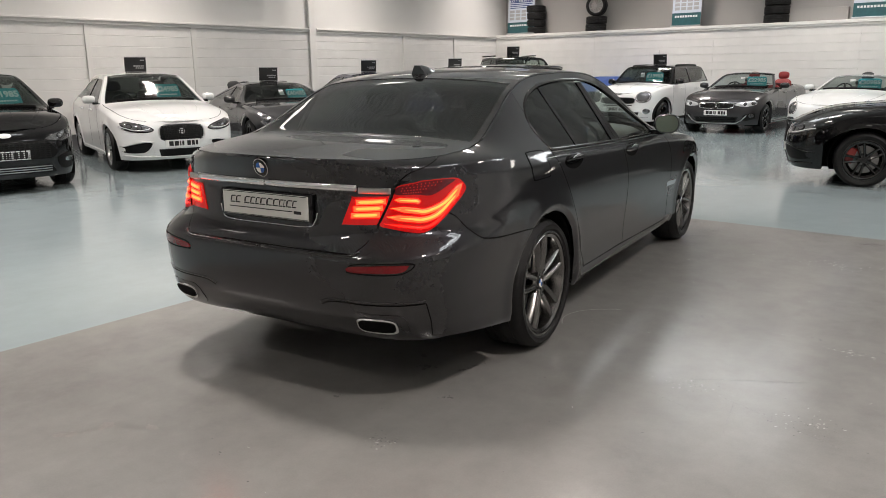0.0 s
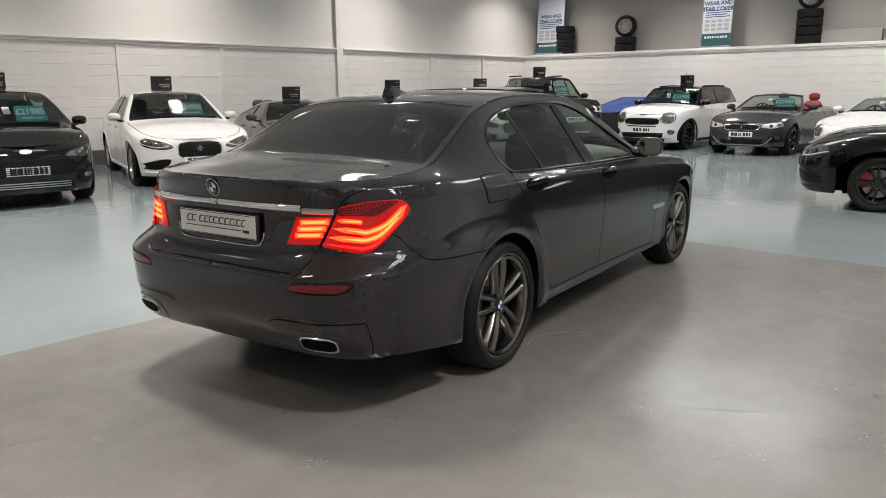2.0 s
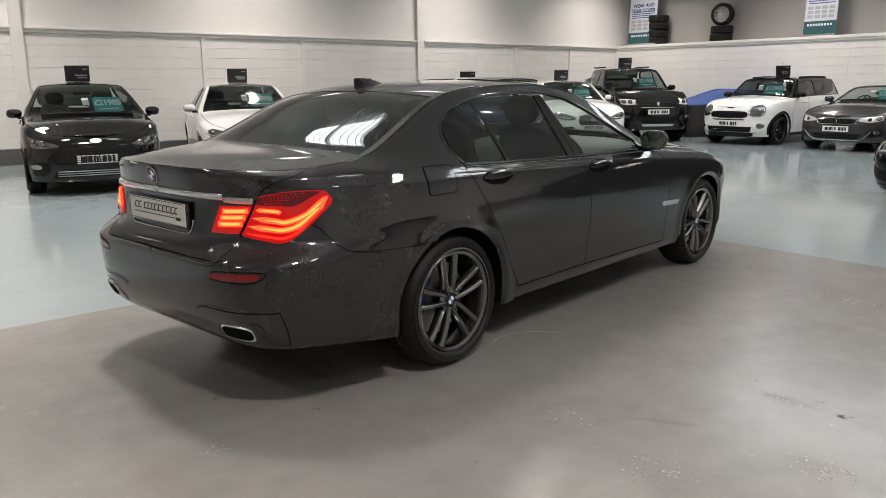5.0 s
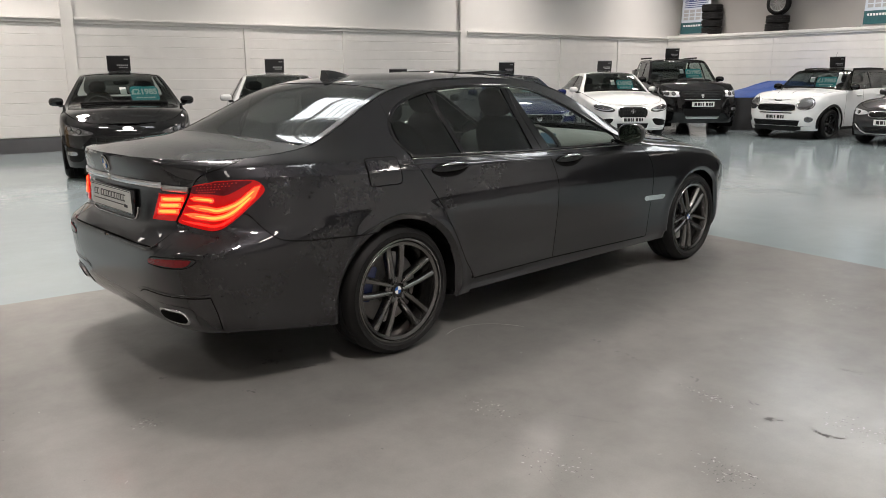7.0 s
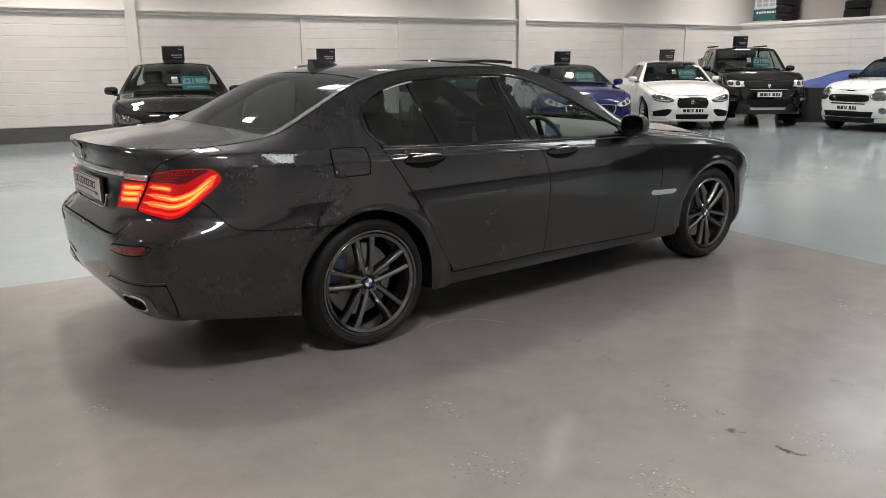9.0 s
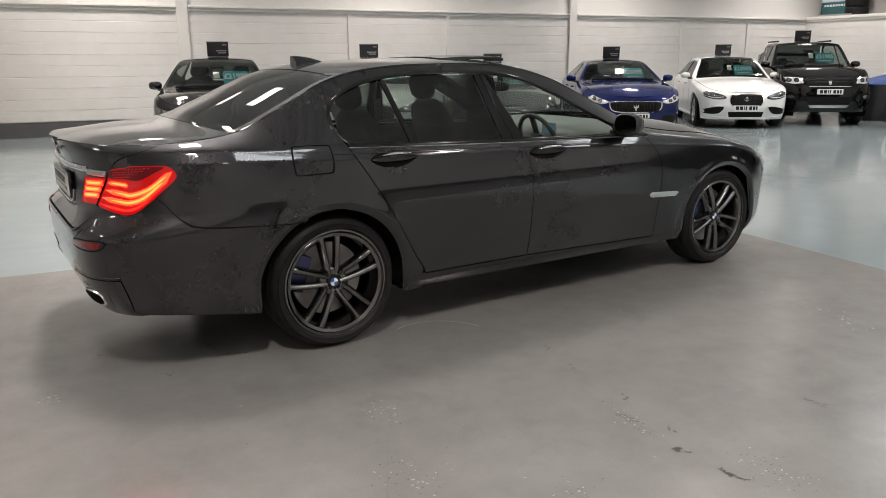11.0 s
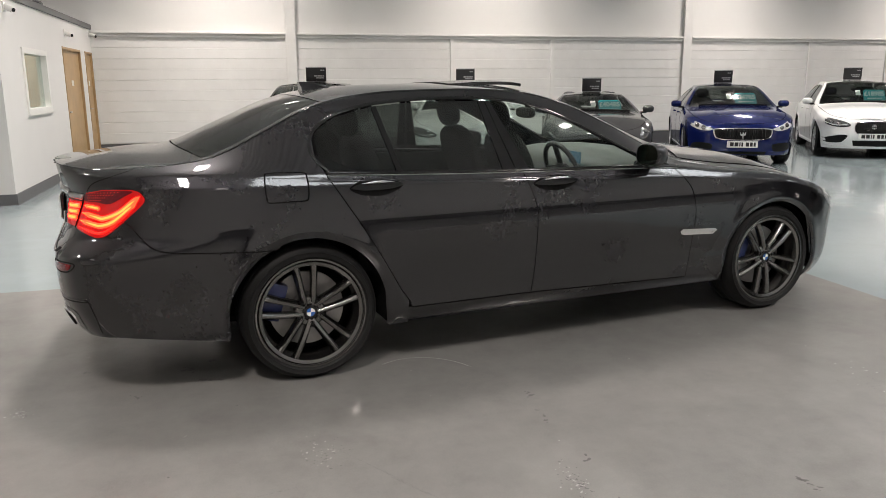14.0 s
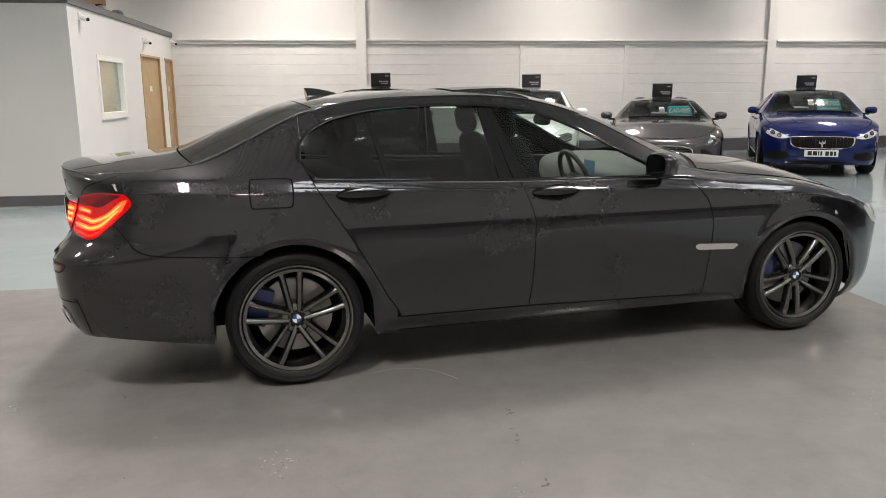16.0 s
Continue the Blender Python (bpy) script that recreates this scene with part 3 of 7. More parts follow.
def roundel(parent, at, r, rot):
    """A round badge in plain quarters."""
    m = Matrix.Translation(at) @ rot
    bm = bmesh.new()
    lathe(bm, [(r, -0.004), (r, 0.002), (r * 0.93, 0.004), (r * 0.66, 0.004), (0.0005, 0.004)], 36, m)
    b = part("badge", bm, TRIM, parent, "round badge in blue and white quarters", True)
    for q in range(4):
        bm = bmesh.new()
        c = bm.verts.new(m @ Vector((0.0055, 0, 0)))
        arc = [bm.verts.new(m @ Vector((0.0055, r * 0.62 * math.cos(math.radians(q * 90 + s)), r * 0.62 * math.sin(math.radians(q * 90 + s))))) for s in range(0, 91, 10)]
        for A, B in zip(arc, arc[1:]):
            bm.faces.new((c, A, B))
        part("badge_quarter", bm, BADGE_B if q % 2 else BADGE_W, b)
    bm = bmesh.new()
    lathe(bm, [(r * 1.06, -0.004), (r * 1.06, 0.003), (r * 0.98, 0.005), (r * 0.95, 0.003)], 36, m)
    part("badge_ring", bm, CHROME, b, "", True)


def car_root(name, x, y, heading, label, group="", cat="car"):
    """An Empty on the ground under the middle of the rear axle. heading: degrees from +y, anticlockwise."""
    e = new(name, None)
    e.matrix_world = pose(x, y, 0, 0, 0, heading)
    return tagged(e, label, cat, group)


# ---- the hall ----
def floor_paint(name, base, rough, wave, cloud, grain):
    """Worn epoxy paint: cloudy colour, grain, uneven gloss and a long ripple."""
    m = bpy.data.materials.new(name)
    m.use_nodes = True
    nt, b = m.node_tree, m.node_tree.nodes["Principled BSDF"]
    tc, mp = nt.nodes.new("ShaderNodeTexCoord"), nt.nodes.new("ShaderNodeMapping")
    mp.inputs["Scale"].default_value = (1.0, 0.6, 1.0)
    nt.links.new(tc.outputs["Object"], mp.inputs[0])

    def noise(scale, detail, rough_n=0.6, src=tc.outputs["Object"]):
        n = nt.nodes.new("ShaderNodeTexNoise")
        n.inputs["Scale"].default_value, n.inputs["Detail"].default_value, n.inputs["Roughness"].default_value = scale, detail, rough_n
        nt.links.new(src, n.inputs["Vector"])
        return n.outputs["Fac"]

    def madd(a, k, c):
        n = nt.nodes.new("ShaderNodeMath")
        n.operation = "MULTIPLY_ADD"
        nt.links.new(a, n.inputs[0])
        n.inputs[1].default_value = k
        if isinstance(c, float):
            n.inputs[2].default_value = c
        else:
            nt.links.new(c, n.inputs[2])
        return n.outputs[0]

    big, mid, fine = noise(0.7, 6, 0.62, mp.outputs[0]), noise(5.0, 8, 0.7), noise(140.0, 3)
    tone = madd(fine, grain, madd(mid, cloud * 0.8, madd(big, cloud * 1.6, 1.0 - cloud * 1.2 - grain / 2)))
    mul = nt.nodes.new("ShaderNodeVectorMath")
    mul.operation = "SCALE"
    mul.inputs[0].default_value = base
    nt.links.new(tone, mul.inputs["Scale"])
    nt.links.new(mul.outputs[0], b.inputs["Base Color"])
    wear = noise(2.2, 9, 0.72)
    nt.links.new(madd(wear, 0.24, madd(fine, 0.06, rough - 0.15)), b.inputs["Roughness"])
    wavy = noise(3.2, 3, 0.5, mp.outputs[0])
    speck = noise(75.0, 4, 0.65)
    bp = nt.nodes.new("ShaderNodeBump")
    bp.inputs["Strength"].default_value, bp.inputs["Distance"].default_value = wave, 0.02
    nt.links.new(madd(speck, 0.12, wavy), bp.inputs["Height"])
    nt.links.new(bp.outputs[0], b.inputs["Normal"])
    b.inputs["Specular IOR Level"].default_value = 0.7
    return m


FLOOR_L = floor_paint("pale_blue_grey_floor_paint", (0.262, 0.314, 0.328), 0.12, 0.10, 0.20, 0.05)
FLOOR_D = floor_paint("grey_floor_paint", (0.212, 0.210, 0.200), 0.20, 0.17, 0.55, 0.20)
# for the unseen floor strip that darkens what the car doors reflect
FLOOR_K = floor_paint("unseen_dark_floor", (0.085, 0.085, 0.086), 0.36, 0.15, 0.3, 0.2)
WALL_W = shader("white_wall_paint", (0.70, 0.69, 0.665), 0.6, spot=0.04, scale=1.2, bump=0.25, bump_scale=45)
BLOCK = shader("white_painted_block", (0.78, 0.77, 0.745), 0.62, spot=0.05, scale=3, bump=0.5, bump_scale=38)
CLAD = shader("white_cladding", (0.77, 0.76, 0.735), 0.5, spot=0.03, scale=0.8)
BACK = shader("grey_upper_wall", (0.33, 0.32, 0.305), 0.6, spot=0.04, scale=0.8)
STEEL_W = shader("white_painted_steel", (0.78, 0.77, 0.74), 0.45, spot=0.04, scale=3)
SKIRT = shader("dark_grey_skirting_paint", (0.10, 0.10, 0.105), 0.5, spot=0.12, scale=4)
# whiter than the other walls, to brighten reflections in the car's side
EAST_PALE = shader("pale_unseen_wall", (0.84, 0.84, 0.83), 0.6, spot=0.03, scale=1.5)
OFFICE = shader("white_office_board", (0.72, 0.71, 0.69), 0.6, spot=0.03, scale=1.5)
FASCIA = shader("grey_fascia", (0.12, 0.12, 0.125), 0.5, spot=0.08)
OAK = shader("oak_door_veneer", (0.43, 0.285, 0.14), 0.45, spot=0.14, scale=5, bump=0.1, bump_scale=90)
ROOF_W = shader("grey_roof_sheet", (0.80, 0.80, 0.79), 0.45, spot=0.04)
SKY_SHEET = shader("daylit_rooflight_sheet", (0.8, 0.8, 0.8), 0.5, spot=0.03, emit=(0.93, 0.97, 1.0), power=ROOFLIGHT)
# dimmer copy of the sheet, at half glow to hold down the floor glare
SKY_DULL = shader("half_power_rooflight_sheet", (0.7, 0.7, 0.68), 0.5, spot=0.06, emit=(0.93, 0.97, 1.0), power=ROOFLIGHT * 0.5)
LIT = shader("lit_lamp_face", (0.9, 0.9, 0.9), 0.4, emit=(1.0, 0.93, 0.87), power=6.0)

X0, X1, Y0, Y1 = -15.91, 5.9, -7.0, 22.6
BAY_X, BAY_Y, DARK_X = -4.57, 7.5, 1.8
POSTS = [4.42 + 9.72 * k for k in (-1, 0, 1)]


def slab(name, x0, x1, y0, y1, z0, z1, mat, label, cat, bevel=0.0, kind="structure"):
    bm = bmesh.new()
    box(bm, x0, x1, y0, y1, z0, z1, bevel)
    return tagged(part(name, bm, mat), label, cat, kind=kind)


bm = bmesh.new()
box(bm, X0 - 0.3, BAY_X, Y0 - 0.3, Y1 + 0.3, -0.2, 0)
box(bm, BAY_X, DARK_X, BAY_Y, Y1 + 0.3, -0.2, 0)
tagged(part("floor", bm, FLOOR_L), "pale blue-grey glossy painted concrete floor", "floor", kind="structure")
slab("floor_bay", BAY_X, DARK_X, Y0 - 0.3, BAY_Y, -0.2, 0, FLOOR_D, "mid-grey painted concrete display bay with scuffs", "floor")
# unseen dark strip, added so the lower doors mirror something dark
slab("floor_dark_unseen", DARK_X, X1 + 0.3, Y0 - 0.3, Y1 + 0.3, -0.2, 0, FLOOR_K, "unseen dark grey floor, added to darken reflections in the car's side", "floor")
wall = slab("wall_west", X0 - 0.3, X0, Y0 - 0.3, Y1 + 1.0, 0, EAVES, CLAD, "tall white wall, smooth above and painted blockwork below", "wall")
slab("wall_north", X0, X1, Y1 + 0.72, Y1 + 1.0, 2.3, EAVES, BACK, "grey-beige upper wall set back behind the ledge", "wall")
low = slab("wall_low", X0, X1, Y1 + 0.06, Y1 + 0.72, 0, 2.55, WALL_W, "low white block wall with a ledge on top", "wall")
slab("wall_south", X0 - 0.3, X1 + 0.3, Y0 - 0.3, Y0, 0, EAVES, CLAD, "plain white wall", "wall")
# unseen wall, kept extra pale as a reflector for the car's upper side
slab("wall_east", X1, X1 + 0.3, Y0, Y1 + 1.0, 0, EAVES, EAST_PALE, "plain white wall", "wall")
# unseen dark band, added to draw the horizon mirrored in the doors
slab("skirting_east", X1 - 0.055, X1 - 0.001, Y0, Y1 - 0.01, 0.005, 0.29, SKIRT, "dark grey painted skirting band", "baseboard")



def courses(parent, along, lo, hi, face, z0, z1, axis):
    """Painted block courses, each a slightly uneven bar proud of the wall."""
    n = round((z1 - z0) / 0.225)
    h = (z1 - z0) / n
    bm = bmesh.new()
    if axis == "x":
        box(bm, face - 0.001, face + 0.029, lo + 0.004, hi - 0.004, z0, z1)
    else:
        box(bm, lo + 0.004, hi - 0.004, face - 0.029, face + 0.001, z0, z1)
    part("mortar", bm, BLOCK, parent)
    for k in range(n):
        m = max(2, round((hi - lo) / 0.22))
        vs, fs = [], []
        for i in range(m + 1):
            q = lo + 0.002 + (hi - lo - 0.004) * i / m
            d = random.uniform(0.035, 0.041)
            a, b = z0 + k * h + random.uniform(0.0005, 0.0035), z0 + (k + 1) * h - random.uniform(0.0005, 0.0035)
            for o, z in ((0, a), (d - 0.007, a), (d, a + 0.006), (d, b - 0.006), (d - 0.007, b), (0, b)):
                vs.append((face + o, q, z) if axis == "x" else (q, face - o, z))
        for i in range(m):
            for j in range(5):
                fs.append((6 * i + j, 6 * i + j + 1, 6 * i + j + 7, 6 * i + j + 6))
        fs += [tuple(range(6)), tuple(range(6 * m, 6 * m + 6))]
        ob = obj("block_course", vs, fs, BLOCK, parent, "", False)
        bm = bmesh.new()
        bm.from_mesh(ob.data)
        bmesh.ops.recalc_face_normals(bm, faces=bm.faces)
        bm.to_mesh(ob.data)
        bm.free()


marks = sorted(POSTS + [p + d for p in POSTS for d in (3.64, 6.12)])
edges = [0.38] + [q for q in marks if 1.5 < q < Y1] + [Y1 + 0.06]
for a, b in zip(edges, edges[1:]):
    courses(wall, "y", a, b, X0, 0.30, 2.485, "x")
for a in np.arange(X0 + 0.05, X1 - 0.1, 3.8):
    courses(low, "x", float(a), float(min(a + 3.8, X1)), Y1 + 0.06, 0.30, 2.50, "y")

for q in POSTS:
    bm = bmesh.new()
    box(bm, X0 - 0.001, X0 + 0.10, q - 0.10, q + 0.10, 0.0, EAVES, 0.006)
    box(bm, X0 + 0.09, X0 + 0.11, q - 0.13, q - 0.09, 0.0, EAVES, 0.003)
    tagged(part("steel_column", bm, STEEL_W), "white painted steel column on the wall", "column", "wall columns", "structure")
for q in marks:
    if q not in POSTS and 1.5 < q < Y1:
        bm = bmesh.new()
        box(bm, X0, X0 + 0.075, q - 0.05, q + 0.05, 0.0, 2.485, 0.005)
        tagged(part("wind_post", bm, STEEL_W), "slim white post between block panels", "post", "wall posts", "structure")
for a, b in zip([0.38] + [q for q in POSTS if 0.4 < q < Y1], [q for q in POSTS if 0.4 < q < Y1] + [Y1 + 0.72]):
    bm = bmesh.new()
    box(bm, X0, X0 + 0.085, a + 0.11, b - 0.11 if b < Y1 else b, 2.49, 2.525, 0.004)
    box(bm, X0, X0 + 0.12, a + 0.11, b - 0.11 if b < Y1 else b, 2.555, 2.60, 0.006)
    box(bm, X0, X0 + 0.06, a + 0.11, b - 0.11 if b < Y1 else b, 2.525, 2.555)
    tagged(part("rail_trim", bm, STEEL_W), "white painted rail along the wall", "rail", "wall rails", "structure")
slab("skirting_west", X0, X0 + 0.055, 0.38, Y1 + 0.05, 0, 0.29, SKIRT, "dark grey painted skirting band", "baseboard")
slab("skirting_north", X0 + 0.06, X1, Y1, Y1 + 0.055, 0, 0.29, SKIRT, "dark grey painted skirting band", "baseboard")
bm = bmesh.new()
box(bm, X0 + 0.05, X1, Y1 - 0.03, Y1 + 0.72, 2.555, 2.64, 0.008)
box(bm, X0 + 0.05, X1, Y1 - 0.01, Y1 + 0.05, 2.50, 2.552, 0.006)
tagged(part("ledge", bm, STEEL_W), "white painted ledge capping the low wall", "ledge", kind="structure")

# ceiling: ribbed sheets on purlins
bm = bmesh.new()
n = 110
step = (X1 - X0) / n
vs = []
for i in range(n * 4 + 1):
    x = X0 + step * i / 4
    z = EAVES + (0.0, 0.035, 0.035, 0.0)[i % 4]
    vs.append((bm.verts.new((x, Y0, z)), bm.verts.new((x, Y1 + 0.9, z))))
for a, b in zip(vs, vs[1:]):
    bm.faces.new((a[0], b[0], b[1], a[1]))
tagged(part("ceiling", bm, ROOF_W), "white ribbed sheet roof lining", "ceiling", kind="structure")
slab("roof_deck", X0 - 0.3, X1 + 0.3, Y0 - 0.3, Y1 + 1.0, EAVES + 0.06, EAVES + 0.2, ROOF_W, "roof deck over the lining", "roof")


def bay_lamp():
    """A square high-bay lamp on a short stem."""
    e = tagged(new("ceiling_lamp", None), "bright white high-bay lamp on a short stem", "lamp", "ceiling lamps")
    bm = bmesh.new()
    box(bm, -0.42, 0.42, -0.29, 0.29, 0.0, 0.07, 0.012)
    part("housing", bm, STEEL_W, e, "", True)
    bm = bmesh.new()
    box(bm, -0.39, 0.39, -0.26, 0.26, -0.012, 0.004, 0.004)
    part("lit_panel", bm, LIT, e, "glowing lamp panel")
    for x in (-0.15, 0.15):
        bm = bmesh.new()
        box(bm, x - 0.008, x + 0.008, -0.008, 0.008, 0.06, 0.42)
        part("stem", bm, STEEL_W, e)
    return e


first = bay_lamp()
for k, (x, y) in enumerate(LAMPS):
    m = pose(x, y, EAVES - 0.42, 0, 0, 0)
    if k == 0:
        first.matrix_world = m
    else:
        copy_thing(first, m)
    li = bpy.data.lights.new("lamp_light", "AREA")
    li.shape, li.size, li.size_y, li.energy, li.color = "RECTANGLE", 0.76, 0.50, LAMP_W * (1.15 if y < 0 and x < 0 else 1.5 if x < -8 and y < 5 else 1.15 if x < -8 else 0.5 if x > 3 else 1.1 if x > 0 and y < 0 else 1.7 if x > 0 else 1.5 if y == 3.0 else 1.0), (1.0, 0.895, 0.835)
    li.spread = radians(118)
    lo = new("lamp_light", li)
    lo.matrix_world = pose(x, y, EAVES - 0.44)


# daylit rooflight sheets
for x0, x1, y0, y1 in ROOFLIGHTS:
    bm = bmesh.new()
    n = round((x1 - x0) / 0.1)
    rib = []
    for i in range(n + 1):
        z = EAVES - 0.03 - (0.03 if i % 3 == 0 else 0.0)
        x = x0 + (x1 - x0) * i / n
        rib.append((bm.verts.new((x, y0, z)), bm.verts.new((x, y1, z))))
    for p, q in zip(rib, rib[1:]):
        bm.faces.new((p[0], p[1], q[1], q[0]))
    tagged(part("rooflight", bm, SKY_DULL if y0 > 15 and x0 < -5 else SKY_SHEET), "translucent ribbed rooflight sheet bright with daylight", "rooflight", "rooflights", "structure")
    bm = bmesh.new()
    for x in np.arange(x0 + 0.15, x1, 0.3):
        box(bm, float(x) - 0.008, float(x) + 0.008, y0, y1, EAVES - 0.085, EAVES - 0.065)
    tagged(part("rooflight_rib", bm, STEEL_W), "fine ribs of the rooflight sheet", "rooflight rib", kind="stuff")
    for x in [(x0 + x1) / 2]:
        slab("purlin", float(x) - 0.04, float(x) + 0.04, y0 - 0.3, y1 + 0.3, EAVES - 0.22, EAVES - 0.07, STEEL_W, "steel purlin under the roof", "beam")


SCREEN = shader("lit_display", (0.02, 0.05, 0.08), 0.2, emit=(0.35, 0.6, 0.75), power=0.10, spot=0.5, scale=40)
LINING = shader("grey_headlining", (0.22, 0.215, 0.21), 0.9, spot=0.08)


# ---- the saloon on display ----
def saloon_on_display():
    S = Shell(
        plan=[(-1.3, 0.87), (-0.9, 0.90), (-0.4, 0.937), (0.1, 0.951), (1.5, 0.951), (2.6, 0.949), (3.1, 0.945), (3.5, 0.93), (3.9, 0.90)],
        sec=[(0.12, 0.85), (0.2, 0.932), (0.26, 0.967), (0.31, 0.979), (0.37, 0.981), (0.44, 0.981), (0.54, 0.988), (0.64, 0.997), (0.74, 1.0), (0.82, 0.997), (0.90, 0.988), (1.0, 0.970), (1.1, 0.945)],
        zs=[(-1.3, 1.03), (-0.57, 1.021), (-0.3, 1.008), (0.0, 0.999), (0.67, 0.985), (1.08, 0.972), (1.67, 0.952), (2.1, 0.940), (2.33, 0.927), (2.94, 0.885), (3.4, 0.82), (3.9, 0.72)],
        rail_x=[(-1.25, 0.72), (-0.9, 0.765), (-0.7, 0.775), (-0.45, 0.745), (-0.32, 0.722), (-0.15, 0.695), (0.086, 0.658), (0.3, 0.632), (0.6, 0.615), (1.0, 0.61), (1.3, 0.618), (1.6, 0.64), (1.9, 0.685), (2.15, 0.728), (2.35, 0.75), (2.6, 0.765), (3.0, 0.765), (3.4, 0.74), (3.6, 0.71), (3.9, 0.66)],
        rail_z=[(-1.25, 1.118), (-1.12, 1.115), (-1.0, 1.108), (-0.9, 1.106), (-0.7, 1.117), (-0.52, 1.133), (-0.455, 1.141), (-0.40, 1.158), (-0.15, 1.272), (0.086, 1.382), (0.3, 1.435), (0.6, 1.462), (1.0, 1.468), (1.3, 1.452), (1.6, 1.385), (1.9, 1.255), (2.15, 1.125), (2.35, 1.04), (2.6, 0.998), (3.0, 0.955), (3.4, 0.872), (3.6, 0.805), (3.9, 0.72)],
        crown=[(-1.25, 1.118), (-1.15, 1.117), (-1.0, 1.134), (-0.8, 1.152), (-0.52, 1.166), (-0.455, 1.176), (-0.40, 1.200), (-0.15, 1.315), (0.086, 1.42), (0.3, 1.468), (0.6, 1.492), (1.0, 1.5), (1.3, 1.488), (1.6, 1.43), (1.9, 1.31), (2.15, 1.185), (2.35, 1.10), (2.6, 1.06), (3.0, 1.015), (3.4, 0.93), (3.6, 0.862), (3.8, 0.773), (3.88, 0.728), (3.95, 0.702)],
        bow=[(-1.3, 0.0), (-1.0, -0.02), (-0.45, -0.11), (-0.1, -0.09), (0.3, -0.05), (0.8, 0.0), (1.4, 0.05), (1.9, 0.12), (2.35, 0.2), (2.9, 0.16), (3.4, 0.06), (3.9, 0.0)],
        bulge=[(-1.3, 2.0), (-0.7, 1.5), (-0.35, 1.1), (0.1, 1.0), (1.0, 1.0), (1.8, 1.0), (2.2, 1.2), (2.6, 1.5), (3.9, 1.8)],
        rear=[(0.15, -1.02), (0.28, -1.06), (0.34, -1.11), (0.45, -1.16), (0.6, -1.18), (0.70, -1.178), (0.735, -1.145), (0.79, -1.125), (0.93, -1.122), (1.0, -1.128), (1.07, -1.145), (1.12, -1.152), (1.3, -1.16)],
        front=[(0.1, 3.74), (0.2, 3.85), (0.45, 3.92), (0.6, 3.925), (0.7, 3.90), (0.78, 3.83), (0.86, 3.72), (1.2, 3.55)],
        ycr=-0.28, ycf=3.05, nr=[(0.2, 5.6), (0.70, 5.4), (0.80, 3.4), (1.0, 3.0), (1.2, 2.9)], nf=3.7, arches=[(0.0, 0.345, 0.402), (3.07, 0.34, 0.392)], flare=0.009, lip=0.03, facet=(0.058, math.tan(math.radians(29.5))))
    car = car_root("saloon_car", -3.150, 3.388, 7.85, "dark graphite metallic four-door saloon with lit red tail lights", cat="car")
    R = S.ring
    rear_x = lambda x, z: (S.end_p(x=x, z=z), z)
    rear_y = lambda y, z: (S.end_p(y=y, z=z), z)
    pc = S.ycr - S.turn
    arch_r = lambda y: 0.345 + np.sqrt(np.maximum(0.402 ** 2 - y ** 2, 0))
    arch_f = lambda y: 0.34 + np.sqrt(np.maximum(0.392 ** 2 - (y - 3.07) ** 2, 0))
    G = 0.0028

    # boot lid: face and deck
    shut = [rear_x(0.50, 0.708), rear_x(0.525, 0.725), rear_x(0.555, 0.76), rear_x(0.575, 0.81), rear_x(0.595, 0.87), rear_x(0.622, 0.95), rear_x(0.655, 1.03), rear_x(0.70, 1.11)]
    shut_p = curve(*[(z, p) for p, z in shut])
    zb_boot = 0.712
    tail_z = lambda p: S.edge_z(p)
    p, z, P, N = quad(R, pc, shut_p, zb_boot, tail_z, 36, 24, G)
    P[:, 0, 0] = 0
    boot = sheet("boot_lid", P, N, GRAPHITE, car, 0.02, 0, 0)
    lid("boot_deck", S, -0.458, -1.151, GRAPHITE, boot, 45, 48, 0.997, 0.012, ends=True)

    # bumper, wrapped to the wheel arches
    line = [rear_x(0.0, 0.708), rear_x(0.4, 0.708), rear_x(0.50, 0.712), rear_x(0.528, 0.732), rear_x(0.560, 0.775), rear_x(0.585, 0.84), rear_y(-0.95, 0.862), rear_y(-0.84, 0.87), rear_y(-0.77, 0.79), rear_y(-0.70, 0.738), rear_y(-0.60, 0.722), rear_y(-0.45, 0.712), (-0.15, 0.70)]
    bump_top = curve(*line)
    bump_low = curve((pc, 0.318), (pc + 0.35, 0.318), (pc + 0.8, 0.32), (S.end_p(y=-0.95, z=0.35), 0.325), (S.end_p(y=-0.43, z=0.3), 0.262), (-0.1, 0.24))
    bump_end = curve((0.2, -0.45), (0.30, -0.418), (0.42, -0.405), (0.55, -0.345), (0.66, -0.25), (0.72, -0.155))
    end_map = lambda z: np.array([S.end_p(y=float(q), z=0.5) if q < S.ycr else float(q) for q in np.ravel(bump_end(z))]).reshape(np.shape(z))
    p, z, P, N = quad(R, pc, end_map, bump_low, bump_top, 90, 28, G)
    P[:, 0, 0] = 0
    bumper = sheet("rear_bumper", P, N, GRAPHITE, car, 0.05, 0, 0)
    # valance under the bumper, exhaust trims, reflectors and creases
    strip("bumper_crease", R, [rear_x(0.33, 0.478), rear_x(0.40, 0.500), rear_x(0.60, 0.504), rear_x(0.80, 0.512)], 0.012, 0.003, GRAPHITE, bumper, 2, 30)
    strip("insert_gap", R, [rear_x(0.34, 0.468), rear_x(0.41, 0.490), rear_x(0.60, 0.494), rear_x(0.80, 0.502)], 0.005, 0.001, VOID, bumper, 2, 30, 0.0008)
    strip("insert_gap", R, [rear_x(0.80, 0.502), rear_x(0.805, 0.42), rear_x(0.80, 0.345)], 0.005, 0.001, VOID, bumper, 2, 16, 0.0008)
